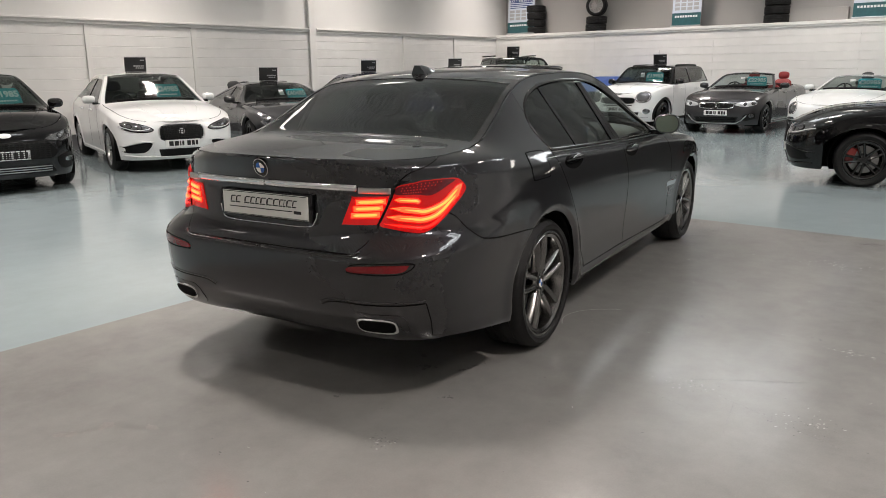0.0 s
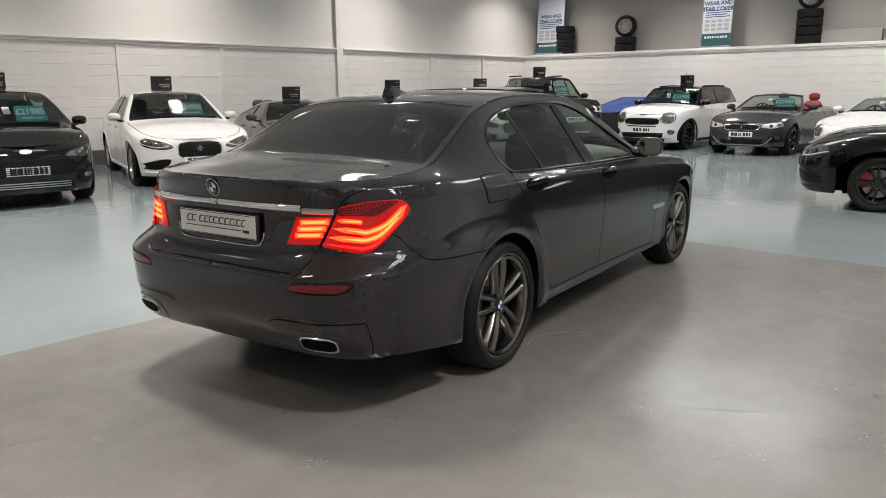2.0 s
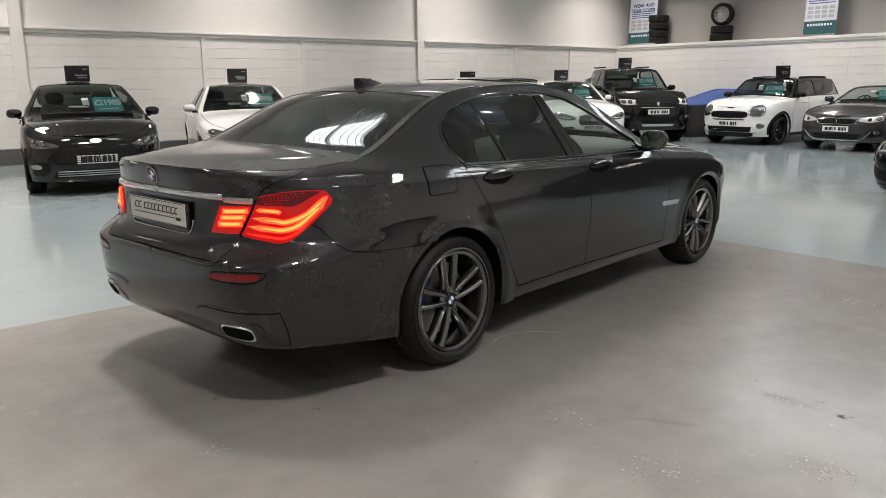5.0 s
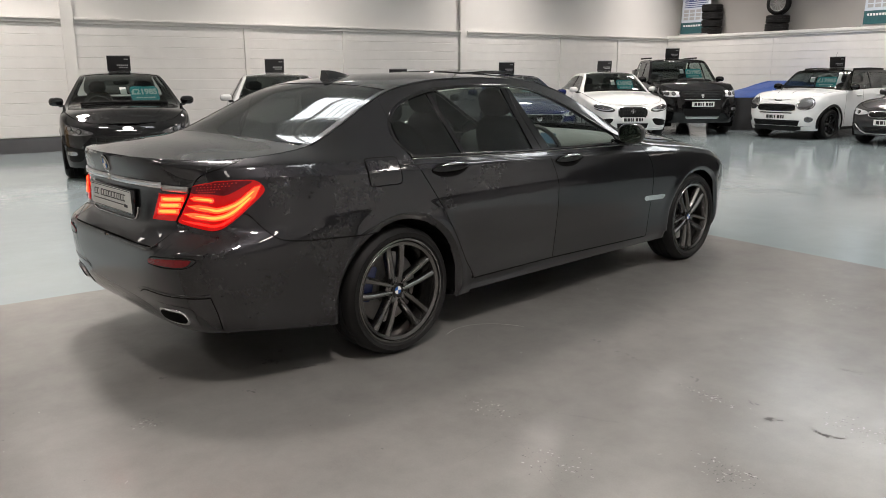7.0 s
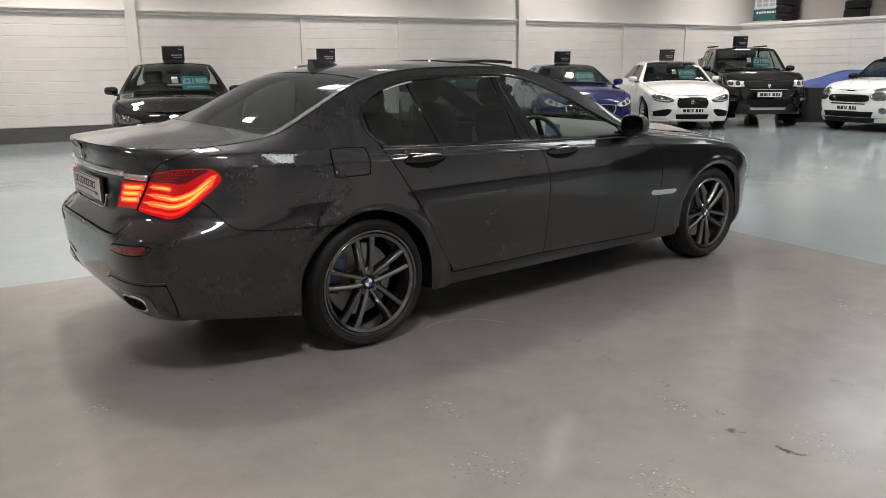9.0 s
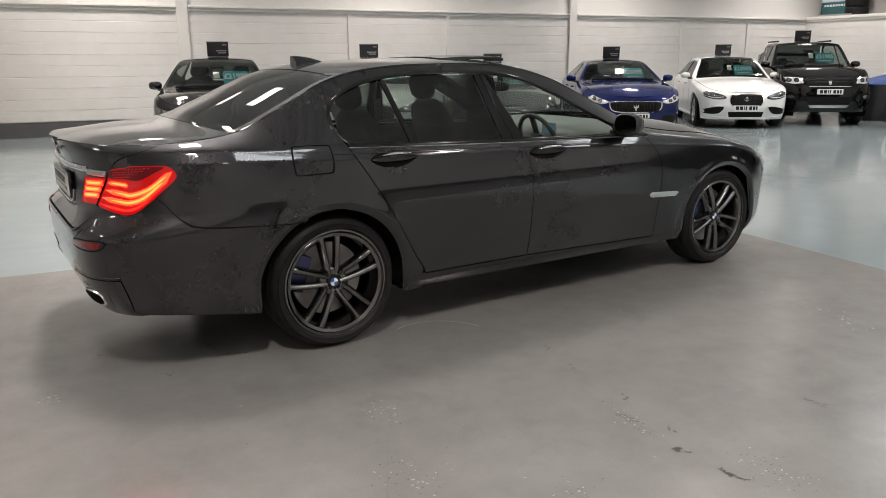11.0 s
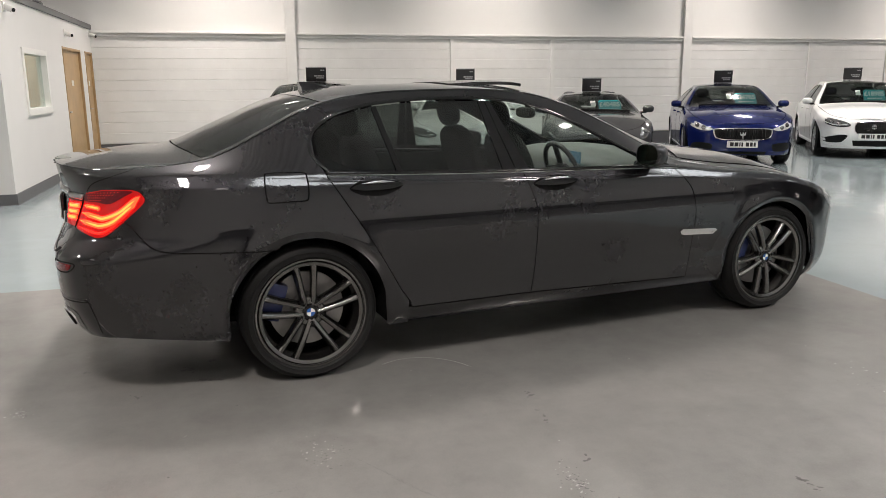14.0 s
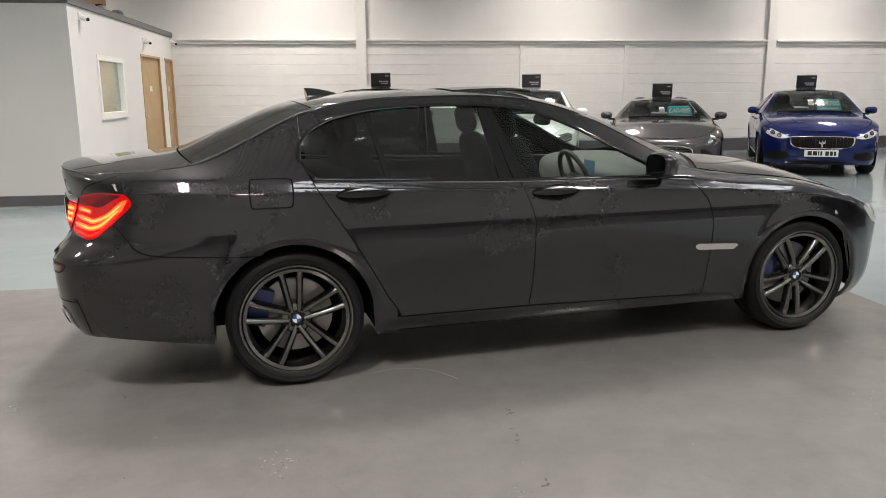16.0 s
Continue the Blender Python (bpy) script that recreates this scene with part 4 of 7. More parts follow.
    strip("bumper_sill", R, [(pc, 0.702), rear_x(0.4, 0.702), rear_x(0.50, 0.706), rear_x(0.54, 0.724)], 0.014, 0.007, GRAPHITE, bumper, 2, 30)
    strip("reflector_slot", R, [rear_x(0.492, 0.636), rear_x(0.515, 0.669), rear_x(0.62, 0.681), rear_x(0.75, 0.688), rear_x(0.775, 0.676), rear_x(0.735, 0.643), rear_x(0.62, 0.633), rear_x(0.492, 0.636)], 0.0055, 0.0015, VOID, bumper, 2, 60, 0.0005)
    patch("bumper_reflector", R, [rear_x(0.500, 0.640), rear_x(0.520, 0.664), rear_x(0.735, 0.680), rear_x(0.755, 0.672), rear_x(0.725, 0.648), rear_x(0.6, 0.640)], REFLEX, bumper, 0.004, 0.01, 2, label="red bumper reflector")
    for w, mat, off, nm in ((1.0, CHROME, 0.010, "exhaust_trim"), (0.84, VOID, 0.013, "exhaust_opening")):
        ring = [(0.606 + (0.092 * w + (w < 1) * 0.006) * math.copysign(abs(math.cos(a)) ** 0.55, math.cos(a)), 0.396 + 0.037 * (w - (w < 1) * 0.12) * math.copysign(abs(math.sin(a)) ** 0.55, math.sin(a))) for a in np.linspace(0, 2 * math.pi, 24, endpoint=False)]
        patch(nm, R, [rear_x(*q) for q in ring], mat, bumper, off, 0.03, 2, 4, 72)
    patch("exhaust_recess", R, [rear_x(0.48, 0.342), rear_x(0.49, 0.440), rear_x(0.60, 0.450), rear_x(0.72, 0.446), rear_x(0.735, 0.40), rear_x(0.71, 0.345)], GRAPHITE, bumper, 0.003, 0.006, 2)

    # rear quarter with the pillar
    door_r = curve((0.24, 0.525), (0.333, 0.537), (0.424, 0.484), (0.6, 0.385), (0.767, 0.287), (0.92, 0.19), (1.068, 0.10), (1.2, 0.045))
    door_line = curve(*[(float(door_r(zz)), zz) for zz in np.linspace(1.2, 0.30, 19)])
    q_low = lambda p: np.where(p < -0.15, bump_top(p) + 0.001, arch_r(p))
    p, z, P, N = quad(R, shut_p, 0.07, q_low, lambda p: S.edge_z(p), 90, 72, G)
    quarter = sheet("rear_quarter", P, N, GRAPHITE, car, 0.02, 0, 2)
    p, z, P, N = quad(R, 0.07 - 0.0023, 0.52, lambda p: np.where(p < 0.40, arch_r(p), 0.24), lambda p: np.maximum(door_line(p), 0.26), 40, 24, 0.0)
    sheet("quarter_front", P, N, GRAPHITE, car, 0.02, 0, 2)
    dlo_top = curve((0.03, 1.15), (0.05, 1.21), (0.098, 1.275), (0.18, 1.325), (0.273, 1.357), (0.45, 1.392), (0.75, 1.412), (1.1, 1.41), (1.328, 1.382), (1.532, 1.315), (1.75, 1.215), (1.93, 1.12), (2.13, 1.022), (2.3, 0.98))
    dlo_low = curve((0.0, 1.066), (0.4, 1.05), (1.2, 1.024), (2.05, 1.006), (2.35, 0.99))
    p, z, P, N = quad(R, 0.07, 2.33, lambda p: dlo_top(p) + 0.006, lambda p: S.edge_z(p), 80, 10, 0.0)
    sheet("roof_rail", P, N, GRAPHITE, car, 0.02, 0, 2)

    # doors, sill, wing
    belt = lambda p: dlo_low(p) - 0.012
    mid = curve((0.28, 1.255), (0.326, 1.262), (0.5, 1.285), (0.785, 1.29), (0.9, 1.26), (0.989, 1.222), (1.1, 1.18))
    frt = curve((0.28, 2.36), (0.302, 2.364), (0.5, 2.392), (0.708, 2.402), (0.85, 2.37), (0.938, 2.30), (1.05, 2.18))
    p, z, P, N = quad(R, door_r, mid, 0.328, belt, 50, 84, G)
    dr = sheet("rear_door", P, N, GRAPHITE, car, 0.02, 0, 2)
    p, z, P, N = quad(R, mid, frt, lambda p: 0.328 - 0.024 * (p - 1.25) / 1.1, belt, 50, 84, G)
    df = sheet("front_door", P, N, GRAPHITE, car, 0.02, 0, 2)
    p, z, P, N = quad(R, 0.40, 2.68, lambda p: 0.250 - 0.012 * p / 2.6, lambda p: 0.326 - 0.024 * np.clip((p - 1.25) / 1.1, 0, 1), 40, 10, 0.001)
    sheet("side_skirt", P, N, GRAPHITE, car, 0.05, -0.010, 2)
    fe = curve(*[(q, S.end_p(y=3.07 + math.sqrt(0.394 ** 2 - (q - 0.34) ** 2), z=q, rear=False)) for q in (0.14, 0.2, 0.27, 0.34, 0.42, 0.5, 0.56, 0.6)], (0.66, S.end_p(y=3.385, z=0.66, rear=False)), (0.8, S.end_p(y=3.47, z=0.8, rear=False)))
    fb_l = lambda z: fe(z)
    wing_top = lambda p: S.edge_z(p)
    p, z, P, N = quad(R, frt, fb_l, lambda p: np.where(p < 2.66, 0.30, np.maximum(arch_f(R(p, 0.5)[..., 1]), 0.30)), wing_top, 150, 64, G)
    sheet("front_wing", P, N, GRAPHITE, car, 0.02, 0, 2)
    pf = S.ycf + S.turn
    fx = lambda x, z: (S.end_p(x=x, z=z, rear=False), z)
    fy = lambda y, z: (S.end_p(y=y, z=z, rear=False), z)
    p, z, P, N = quad(R, fb_l, pf, 0.16, lambda p: S.edge_z(p), 60, 26, G)
    P[:, -1, 0] = 0
    fb = sheet("front_bumper", P, N, GRAPHITE, car, 0.03, 0, 0)
    head = patch("headlamp", R, [fy(3.54, 0.765), fy(3.66, 0.76), fx(0.62, 0.735), fx(0.5, 0.715), fx(0.48, 0.655), fx(0.66, 0.64), fy(3.68, 0.65), fy(3.58, 0.71)], HEADLIGHT, fb, 0.004, 0.01, 2, label="clear headlamp")
    patch("kidney_grille", R, [fx(0.04, 0.50), fx(0.04, 0.77), fx(0.33, 0.76), fx(0.36, 0.68), fx(0.28, 0.50)], MESH_B, fb, 0.004, 0.01, 2)

    # dark seams in the panel gaps
    for nm, ln in (("rear_door_seam", [(float(door_r(q)), q) for q in np.linspace(0.335, 1.045, 16)]), ("centre_door_seam", [(float(mid(q)), q) for q in np.linspace(0.325, 1.01, 14)]), ("front_door_seam", [(float(frt(q)), q) for q in np.linspace(0.305, 0.97, 14)]),
                   ("sill_seam", [(float(q), 0.327 - 0.024 * max(0, (q - 1.25) / 1.1)) for q in np.linspace(0.54, 2.36, 12)]), ("bumper_seam", [(float(q), float(bump_top(q))) for q in np.linspace(S.end_p(y=-0.80, z=0.8), -0.17, 24)]),
                   ("boot_seam", [(float(shut_p(q)), float(q)) for q in np.linspace(0.725, 1.10, 16)]), ("boot_sill_seam", [(float(q), 0.7105) for q in np.linspace(pc, shut[0][0], 16)])):
        strip(nm, R, ln, 0.008 if nm == "sill_seam" else 0.0056, 0.0012, VOID, car, 2, 60, -0.0004)
    strip("bonnet_seam", S.top, [(0.988, 2.42), (0.988, 2.9), (0.988, 3.5)], 0.006, 0.0012, VOID, car, 2, 40, 0.0)

    strip("shoulder_line", R, [(-0.15, 1.034), (0.3, 1.016), (1.2, 0.984), (2.27, 0.957)], 0.012, 0.0022, GRAPHITE, car, 2, 80, 0.0, taper=0.25)

    # roof, screens, bonnet
    lid("roof", S, 0.16, 1.42, GRAPHITE, car, 41, 40, 1.0, 0.012)
    lid("rear_screen", S, -0.448, 0.16, TINT_R, car, 41, 24, 0.965, 0.004, -0.003, "tinted rear screen")
    lid("windscreen", S, 1.42, 2.36, CLEAR, car, 41, 30, 0.955, 0.004, -0.003, "clear windscreen")
    for sgn in (-1, 1):
        for (y0, y1), nm in (((-0.47, 0.17), "screen_frame"), ((1.40, 2.38), "screen_pillar")):
            u, y = np.meshgrid(np.linspace(0.958, 1.0, 5), np.linspace(y0, y1, 30))
            Q = S.top(u * sgn, y)
            M = normals_of(S.top, u * sgn, y)
            if sgn < 0:
                Q, M = Q[:, ::-1], M[:, ::-1]
            sheet(nm, Q, M, GRAPHITE, car, 0.01, 0, 1)
    bon = lid("bonnet", S, 2.40, float(R(pf, S.edge_z(pf))[1]) - 0.003, GRAPHITE, car, 45, 50, 0.99, 0.012, ends=True)
    lid("cowl", S, 2.345, 2.41, MATT, car, 31, 4, 0.98, 0.01, -0.012)
    # raised sunroof glass
    u, y = np.meshgrid(np.linspace(-0.62, 0.62, 25), np.linspace(0.98, 1.44, 14))
    Q, M = S.top(u, y), normals_of(S.top, u, y)
    Q[..., 2] += 0.006 + 0.034 * np.clip((y - 1.0) / 0.4, 0, 1) * 0.9
    sheet("sunroof_glass", Q, M, TRIM, car, 0.018, 0, 1, "dark glass sunroof panel tilted open")

    # side glass and trims
    qd = curve((1.04, 0.500), (1.37, 0.432))
    gl = lambda p: dlo_low(p) + 0.004
    gt = lambda p: dlo_top(p) - 0.010
    for nm, a, b, mt, lab in (("quarter_glass", 0.085, lambda z: qd(z) - 0.012, TINT, "tinted quarter window"), ("rear_door_glass", lambda z: qd(z) + 0.014, curve((1.02, 1.10), (1.42, 1.050)), TINT, "tinted rear door window"), ("front_door_glass", curve((1.02, 1.262), (1.42, 1.118)), 2.10, CLEAR, "clear front door window")):
        p, z, P, N = quad(R, a, b, gl, lambda p: np.maximum(gt(p), gl(p) + 0.002), 40, 20, 0.0)
        sheet(nm, P, N, mt, car, 0.004, -0.006, 2, lab)
    p, z, P, N = quad(R, lambda z: qd(z) - 0.014, lambda z: qd(z) + 0.016, gl, gt, 5, 16)
    sheet("window_divider", P, N, TRIM, car, 0.012, -0.002, 2)
    p, z, P, N = quad(R, curve((1.02, 1.098), (1.42, 1.048)), curve((1.02, 1.176), (1.42, 1.086)), gl, gt, 8, 16, 0.001)
    pl = sheet("centre_pillar", P, N, TRIM, car, 0.02, -0.001, 2, "gloss black pillar trim")
    p, z, P, N = quad(R, curve((1.02, 1.180), (1.42, 1.090)), curve((1.02, 1.264), (1.42, 1.120)), gl, gt, 8, 16, 0.001)
    sheet("front_pillar_trim", P, N, TRIM, car, 0.02, -0.001, 2, "gloss black pillar trim")
    p, z, P, N = quad(R, 2.02, 2.30, lambda p: dlo_low(p) + 0.002, lambda p: np.maximum(dlo_top(p) + 0.004, dlo_low(p) + 0.006), 10, 8)
    sheet("mirror_sail", P, N, TRIM, car, 0.012, 0.001, 2)
    outline = [(0.13, 1.064), (0.082, 1.11), (0.052, 1.165), (0.06, 1.225), (0.105, 1.281), (0.18, 1.327), (0.273, 1.36), (0.45, 1.395), (0.75, 1.414), (1.1, 1.412), (1.328, 1.384), (1.532, 1.318), (1.75, 1.218), (1.93, 1.124), (2.13, 1.026), (2.25, 0.998)]
    strip("window_trim", R, outline, 0.018, 0.0025, TRIM, car, 2, 110, 0.001)
    strip("roof_gutter", R, [(float(a), float(S.rz(a)) - 0.006) for a in np.linspace(-0.42, 2.35, 30)], 0.008, 0.0012, TRIM, car, 2, 100, 0.0)
    strip("belt_trim", R, [(0.11, 1.061), (0.4, 1.049), (1.2, 1.023), (2.05, 1.005), (2.28, 0.993)], 0.020, 0.008, TRIM, car, 2, 60, 0.001)
    strip("belt_chrome", R, [(0.115, 1.0505), (0.4, 1.0385), (1.2, 1.0125), (2.05, 0.9945), (2.28, 0.983)], 0.004, 0.005, SATIN, car, 2, 60, 0.001)

    # door handles, fuel flap, wing vent, mirrors
    for par, y0, z0 in ((dr, 0.36, 0.985), (df, 1.41, 0.953)):
        for sgn in (1, -1):
            # flat black patch: its colour stands for the shade in the handle bowl
            patch("handle_shade", R, [(y0 - 0.142, z0 - 0.004), (y0 - 0.09, z0 + 0.026), (y0, z0 + 0.037), (y0 + 0.08, z0 + 0.028), (y0 + 0.142, z0 + 0.002), (y0 + 0.08, z0 - 0.034), (y0, z0 - 0.048), (y0 - 0.09, z0 - 0.036)], VOID, par, 0.0015, 0.003, sgn, 4, 48)
            patch("door_handle", R, [(y0 - 0.138, z0 - 0.003), (y0 - 0.08, z0 + 0.016), (y0, z0 + 0.022), (y0 + 0.08, z0 + 0.018), (y0 + 0.140, z0 + 0.002), (y0 + 0.08, z0 - 0.014), (y0, z0 - 0.018), (y0 - 0.08, z0 - 0.016)], TRIM, par, 0.008, 0.008, sgn, 6, 48, label="gloss black pull handle", dome=0.022)
            # bright strip that stands in for the highlight along the pull
            strip("handle_glint", R, [(y0 - 0.09, z0 + 0.009), (y0, z0 + 0.013), (y0 + 0.09, z0 + 0.010)], 0.014, 0.004, CHROME, par, sgn, 24, 0.029, taper=0.35)
    fl = [(-0.195, 0.945), (-0.20, 1.0), (-0.195, 1.06), (-0.18, 1.072), (-0.09, 1.072), (-0.005, 1.068), (0.008, 1.052), (0.010, 1.0), (0.006, 0.955), (-0.008, 0.937), (-0.09, 0.936), (-0.178, 0.936)]
    fp = [(S.end_p(y=y, z=1.0) if y < S.ycr else y, z) for y, z in fl]
    strip("fuel_flap_gap", R, fp + [fp[0]], 0.007, 0.0022, VOID, car, 1, 80, 0.0005)
    patch("fuel_flap", R, [(0.96 * a + 0.04 * -0.094, 0.96 * b + 0.04 * 1.004) for a, b in fp], GRAPHITE, car, 0.0035, 0.004, 1, 5, 60)
    patch("wing_vent", R, [(2.29, 0.60), (2.31, 0.612), (2.56, 0.60), (2.582, 0.588), (2.55, 0.565), (2.32, 0.575), (2.30, 0.583)], CHROME, car, 0.006, 0.008, 2, 4, 44, False, "bright silver wing vent", dome=0.006)
    patch("vent_slot", R, [(2.43, 0.593), (2.545, 0.589), (2.54, 0.576), (2.42, 0.581)], MATT, car, 0.008, 0.004, 2, 3, 24, False)
    for sgn in (1, -1):
        mirror_pod(S, car, (1.00, 2.03, 1.083), (0.092, 0.135, 0.070), GRAPHITE, sgn)

    # tail lamps: lens, lit light guides, chrome strip
    outer = [rear_x(0.640, 0.995), rear_x(0.70, 1.012), rear_y(-0.92, 1.017), rear_y(-0.842, 1.020), rear_y(-0.785, 1.018), rear_y(-0.757, 1.002), rear_y(-0.744, 0.974), rear_y(-0.760, 0.948), rear_y(-0.81, 0.902), rear_y(-0.868, 0.850),
             rear_y(-0.922, 0.808), rear_y(-0.960, 0.794), rear_x(0.70, 0.799), rear_x(0.63, 0.815), rear_x(0.588, 0.828), rear_x(0.596, 0.855), rear_x(0.610, 0.90), rear_x(0.626, 0.95)]
    lens = patch("tail_lamp", R, outer, RED_LENS, car, 0.006, 0.012, 2, 6, 108, True, "lit red tail lamp with glowing light bars", dome=0.002)
    upper = [rear_x(0.641, 0.992), rear_x(0.634, 0.962), rear_x(0.70, 0.958), rear_y(-0.893, 0.953), rear_y(-0.826, 0.990), rear_y(-0.790, 1.012), rear_y(-0.842, 1.0165), rear_y(-0.92, 1.013), rear_x(0.70, 1.008)]
    unlit = patch("tail_lamp_upper", R, upper, RED_DARK, car, 0.0095, 0.005, 2, 4, 64, label="unlit dark red upper lens")
    for sgn in (1, -1):
        bm = bmesh.new()
        for r in range(4):
            for i in range(11 - r):
                a, b = rear_x(0.648 + 0.003 * r, 0.998 - 0.011 * r), rear_y(-0.835 - 0.022 * r, 1.009 - 0.013 * r)
                q = (i + 0.5 * (r % 2)) / 11
                p, z = a[0] + (b[0] - a[0]) * q, a[1] + (b[1] - a[1]) * q
                n = normals_of(R, np.array(p), np.array(z))
                c = Vector(R(p, z) + n * 0.0100)
                blob(bm, (c.x * sgn, c.y, c.z), (0.0032, 0.0032, 0.0032), 2, 6)
        part("reflex_cell", bm, RED_CELL, unlit, "", True)
    bars = [([rear_x(0.632, 0.938), rear_x(0.70, 0.931), rear_y(-0.94, 0.921)], 0.013), ([rear_x(0.622, 0.903), rear_x(0.70, 0.890), rear_y(-0.925, 0.884), rear_y(-0.86, 0.911), rear_y(-0.80, 0.959), rear_y(-0.760, 0.991)], 0.017),
            ([rear_x(0.610, 0.866), rear_x(0.69, 0.855), rear_y(-0.94, 0.850), rear_y(-0.886, 0.871), rear_y(-0.815, 0.932), rear_y(-0.776, 0.962)], 0.017)]
    for sgn in (1, -1):
        for path, wd in bars:
            strip("light_bar", R, path, wd * 1.45, 0.002, LED, lens, sgn, 44, 0.008, taper=0.10)
            strip("light_core", R, path[:-1] + [tuple((np.array(path[-1]) * 0.6 + np.array(path[-2]) * 0.4))], wd * 0.62, 0.004, LED_HOT, lens, sgn, 40, 0.0085, taper=0.3)
        strip("lower_glow", R, [rear_x(0.604, 0.836), rear_x(0.69, 0.822), rear_y(-0.95, 0.815), rear_y(-0.905, 0.835), rear_y(-0.835, 0.898), rear_y(-0.785, 0.945)], 0.010, 0.002, LED_SOFT, lens, sgn, 40, 0.0085, taper=0.15)
    strip("lamp_gap", R, [rear_x(0.578, 0.826), rear_x(0.597, 0.88), rear_x(0.615, 0.93), rear_x(0.632, 0.985)], 0.008, 0.002, VOID, lens, 2, 20, 0.0085)
    inner = [rear_x(0.425, 0.836), rear_x(0.464, 0.944), rear_x(0.474, 0.951), rear_x(0.600, 0.954), rear_x(0.612, 0.950), rear_x(0.585, 0.845), rear_x(0.575, 0.832), rear_x(0.437, 0.829)]
    il = patch("tail_lamp_inner", R, inner, RED_LENS, boot, 0.005, 0.01, 2, 5, 56, True, "lit red inner tail lamp", dome=0.004)
    for sgn in (1, -1):
        for zz in (0.930, 0.901, 0.872):
            k = (zz - 0.83) * 0.33
            strip("light_bar", R, [rear_x(0.452 + k, zz - 0.003), rear_x(0.52 + k, zz), rear_x(0.570 + k, zz + 0.003)], 0.023, 0.002, LED, il, sgn, 16, 0.009)
            strip("light_core", R, [rear_x(0.456 + k, zz - 0.003), rear_x(0.52 + k, zz), rear_x(0.564 + k, zz + 0.003)], 0.012, 0.004, LED_HOT, il, sgn, 16, 0.0095, taper=0.1)
    strip("boot_chrome", R, [(pc, 0.993), rear_x(0.3, 0.992), rear_x(0.42, 0.991), rear_x(0.487, 0.990)], 0.031, 0.010, CHROME, boot, 2, 30, 0.002, "chrome strip across the boot lid")
    strip("lamp_silver", R, [rear_x(0.494, 0.980), rear_x(0.55, 0.978), rear_x(0.618, 0.976)], 0.026, 0.008, SATIN, boot, 2, 16, 0.004)
    roundel(boot, (0.0, float(S.yr(1.062)) - 0.004, 1.062), 0.041, Euler((0, 0, radians(-90))).to_matrix().to_4x4() @ Euler((0, radians(14), 0)).to_matrix().to_4x4())
    # plate with its recess and holder
    bm = bmesh.new()
    box(bm, -0.28, 0.28, -1.138, -1.119, 0.822, 0.952, 0.008, Matrix.Identity(4))
    part("plate_holder", bm, TRIM, boot, "", True)
    bm = bmesh.new()
    box(bm, -0.262, 0.262, -1.143, -1.137, 0.833, 0.944, 0.002)
    pt = part("plate", bm, PLATE_S, boot, "silver dealer plate with dark bars of lettering")
    slant = Matrix(((1, 0, 0.28, -0.28 * 0.885), (0, 1, 0, 0), (0, 0, 1, 0), (0, 0, 0, 1)))
    x = -0.215
    for w, gap in ((0.027, 0.006), (0.029, 0.026), (0.034, 0.004), (0.027, 0.006), (0.024, 0.005), (0.032, 0.006), (0.036, 0.005), (0.032, 0.005), (0.023, 0.004), (0.010, 0.006), (0.030, 0.006), (0.024, 0.0)):
        bm = bmesh.new()
        box(bm, x, x + w, -1.1446, -1.1425, 0.888, 0.893, 0, slant)
        box(bm, x, x + w * 0.24, -1.1446, -1.1425, 0.895, 0.918, 0, slant)
        box(bm, x + w * 0.2, x + w, -1.1446, -1.1425, 0.917, 0.922, 0, slant)
        part("lettering_bar", bm, INK, pt)
        x += w + gap
    for x0, x1, z0, z1 in ((-0.222, 0.170, 0.868, 0.872), (0.18, 0.222, 0.860, 0.874)):
        bm = bmesh.new()
        box(bm, x0, x1, -1.1446, -1.1425, z0, z1)
        part("lettering_bar", bm, INK, pt)
    for z0, z1, x0, x1 in ((0.939, 0.942, -0.258, 0.258), (0.835, 0.838, -0.258, 0.258)):
        bm = bmesh.new()
        box(bm, x0, x1, -1.1444, -1.1425, z0, z1)
        part("plate_border", bm, INK, pt)
    strip("plate_chrome", R, [(pc, 0.802), rear_x(0.24, 0.804), rear_x(0.285, 0.83), rear_x(0.30, 0.87)], 0.006, 0.012, CHROME, boot, 2, 26, 0.0)

    # aerial fin and cameras
    bm = bmesh.new()
    secs = []
    for t in np.linspace(0, 1, 8):
        y = 0.19 + 0.20 * t
        zt = 1.447 + 0.026 * t
        h = 0.066 * (1 - t ** 1.5) + 0.002
        b = 0.050 * (1 - t) ** 0.45 + 0.004
        secs.append([bm.verts.new((a * b, y - (0.012 if c > 0.5 else 0) * (1 - t), zt + c * h)) for a, c in ((-1, -0.15), (-0.74, 0.45), (-0.30, 0.95), (0.30, 0.95), (0.74, 0.45), (1, -0.15))])
    for A, B in zip(secs, secs[1:]):
        for q in range(5):
            bm.faces.new((A[q], A[q + 1], B[q + 1], B[q]))
    bm.faces.new(secs[0][::-1])
    part("roof_aerial", bm, GRAPHITE, car, "", True, 40)

    # wheels and what lies behind the skin
    wheel("rear_wheel", car, (0.795, 0, 0.352), 0.354, 0.280, 0.255, RIM_G, "double", 5, (CALIPER_B, -1), 1, True, 95)
    wheel("rear_wheel", car, (-0.795, 0, 0.352), 0.354, 0.280, 0.255, RIM_G, "double", 5, (CALIPER_B, -1), -1, True, 30)
    wheel("front_wheel", car, (0.79, 3.07, 0.352), 0.354, 0.280, 0.245, RIM_G, "double", 5, (CALIPER_B, -1), 1, True, 50)
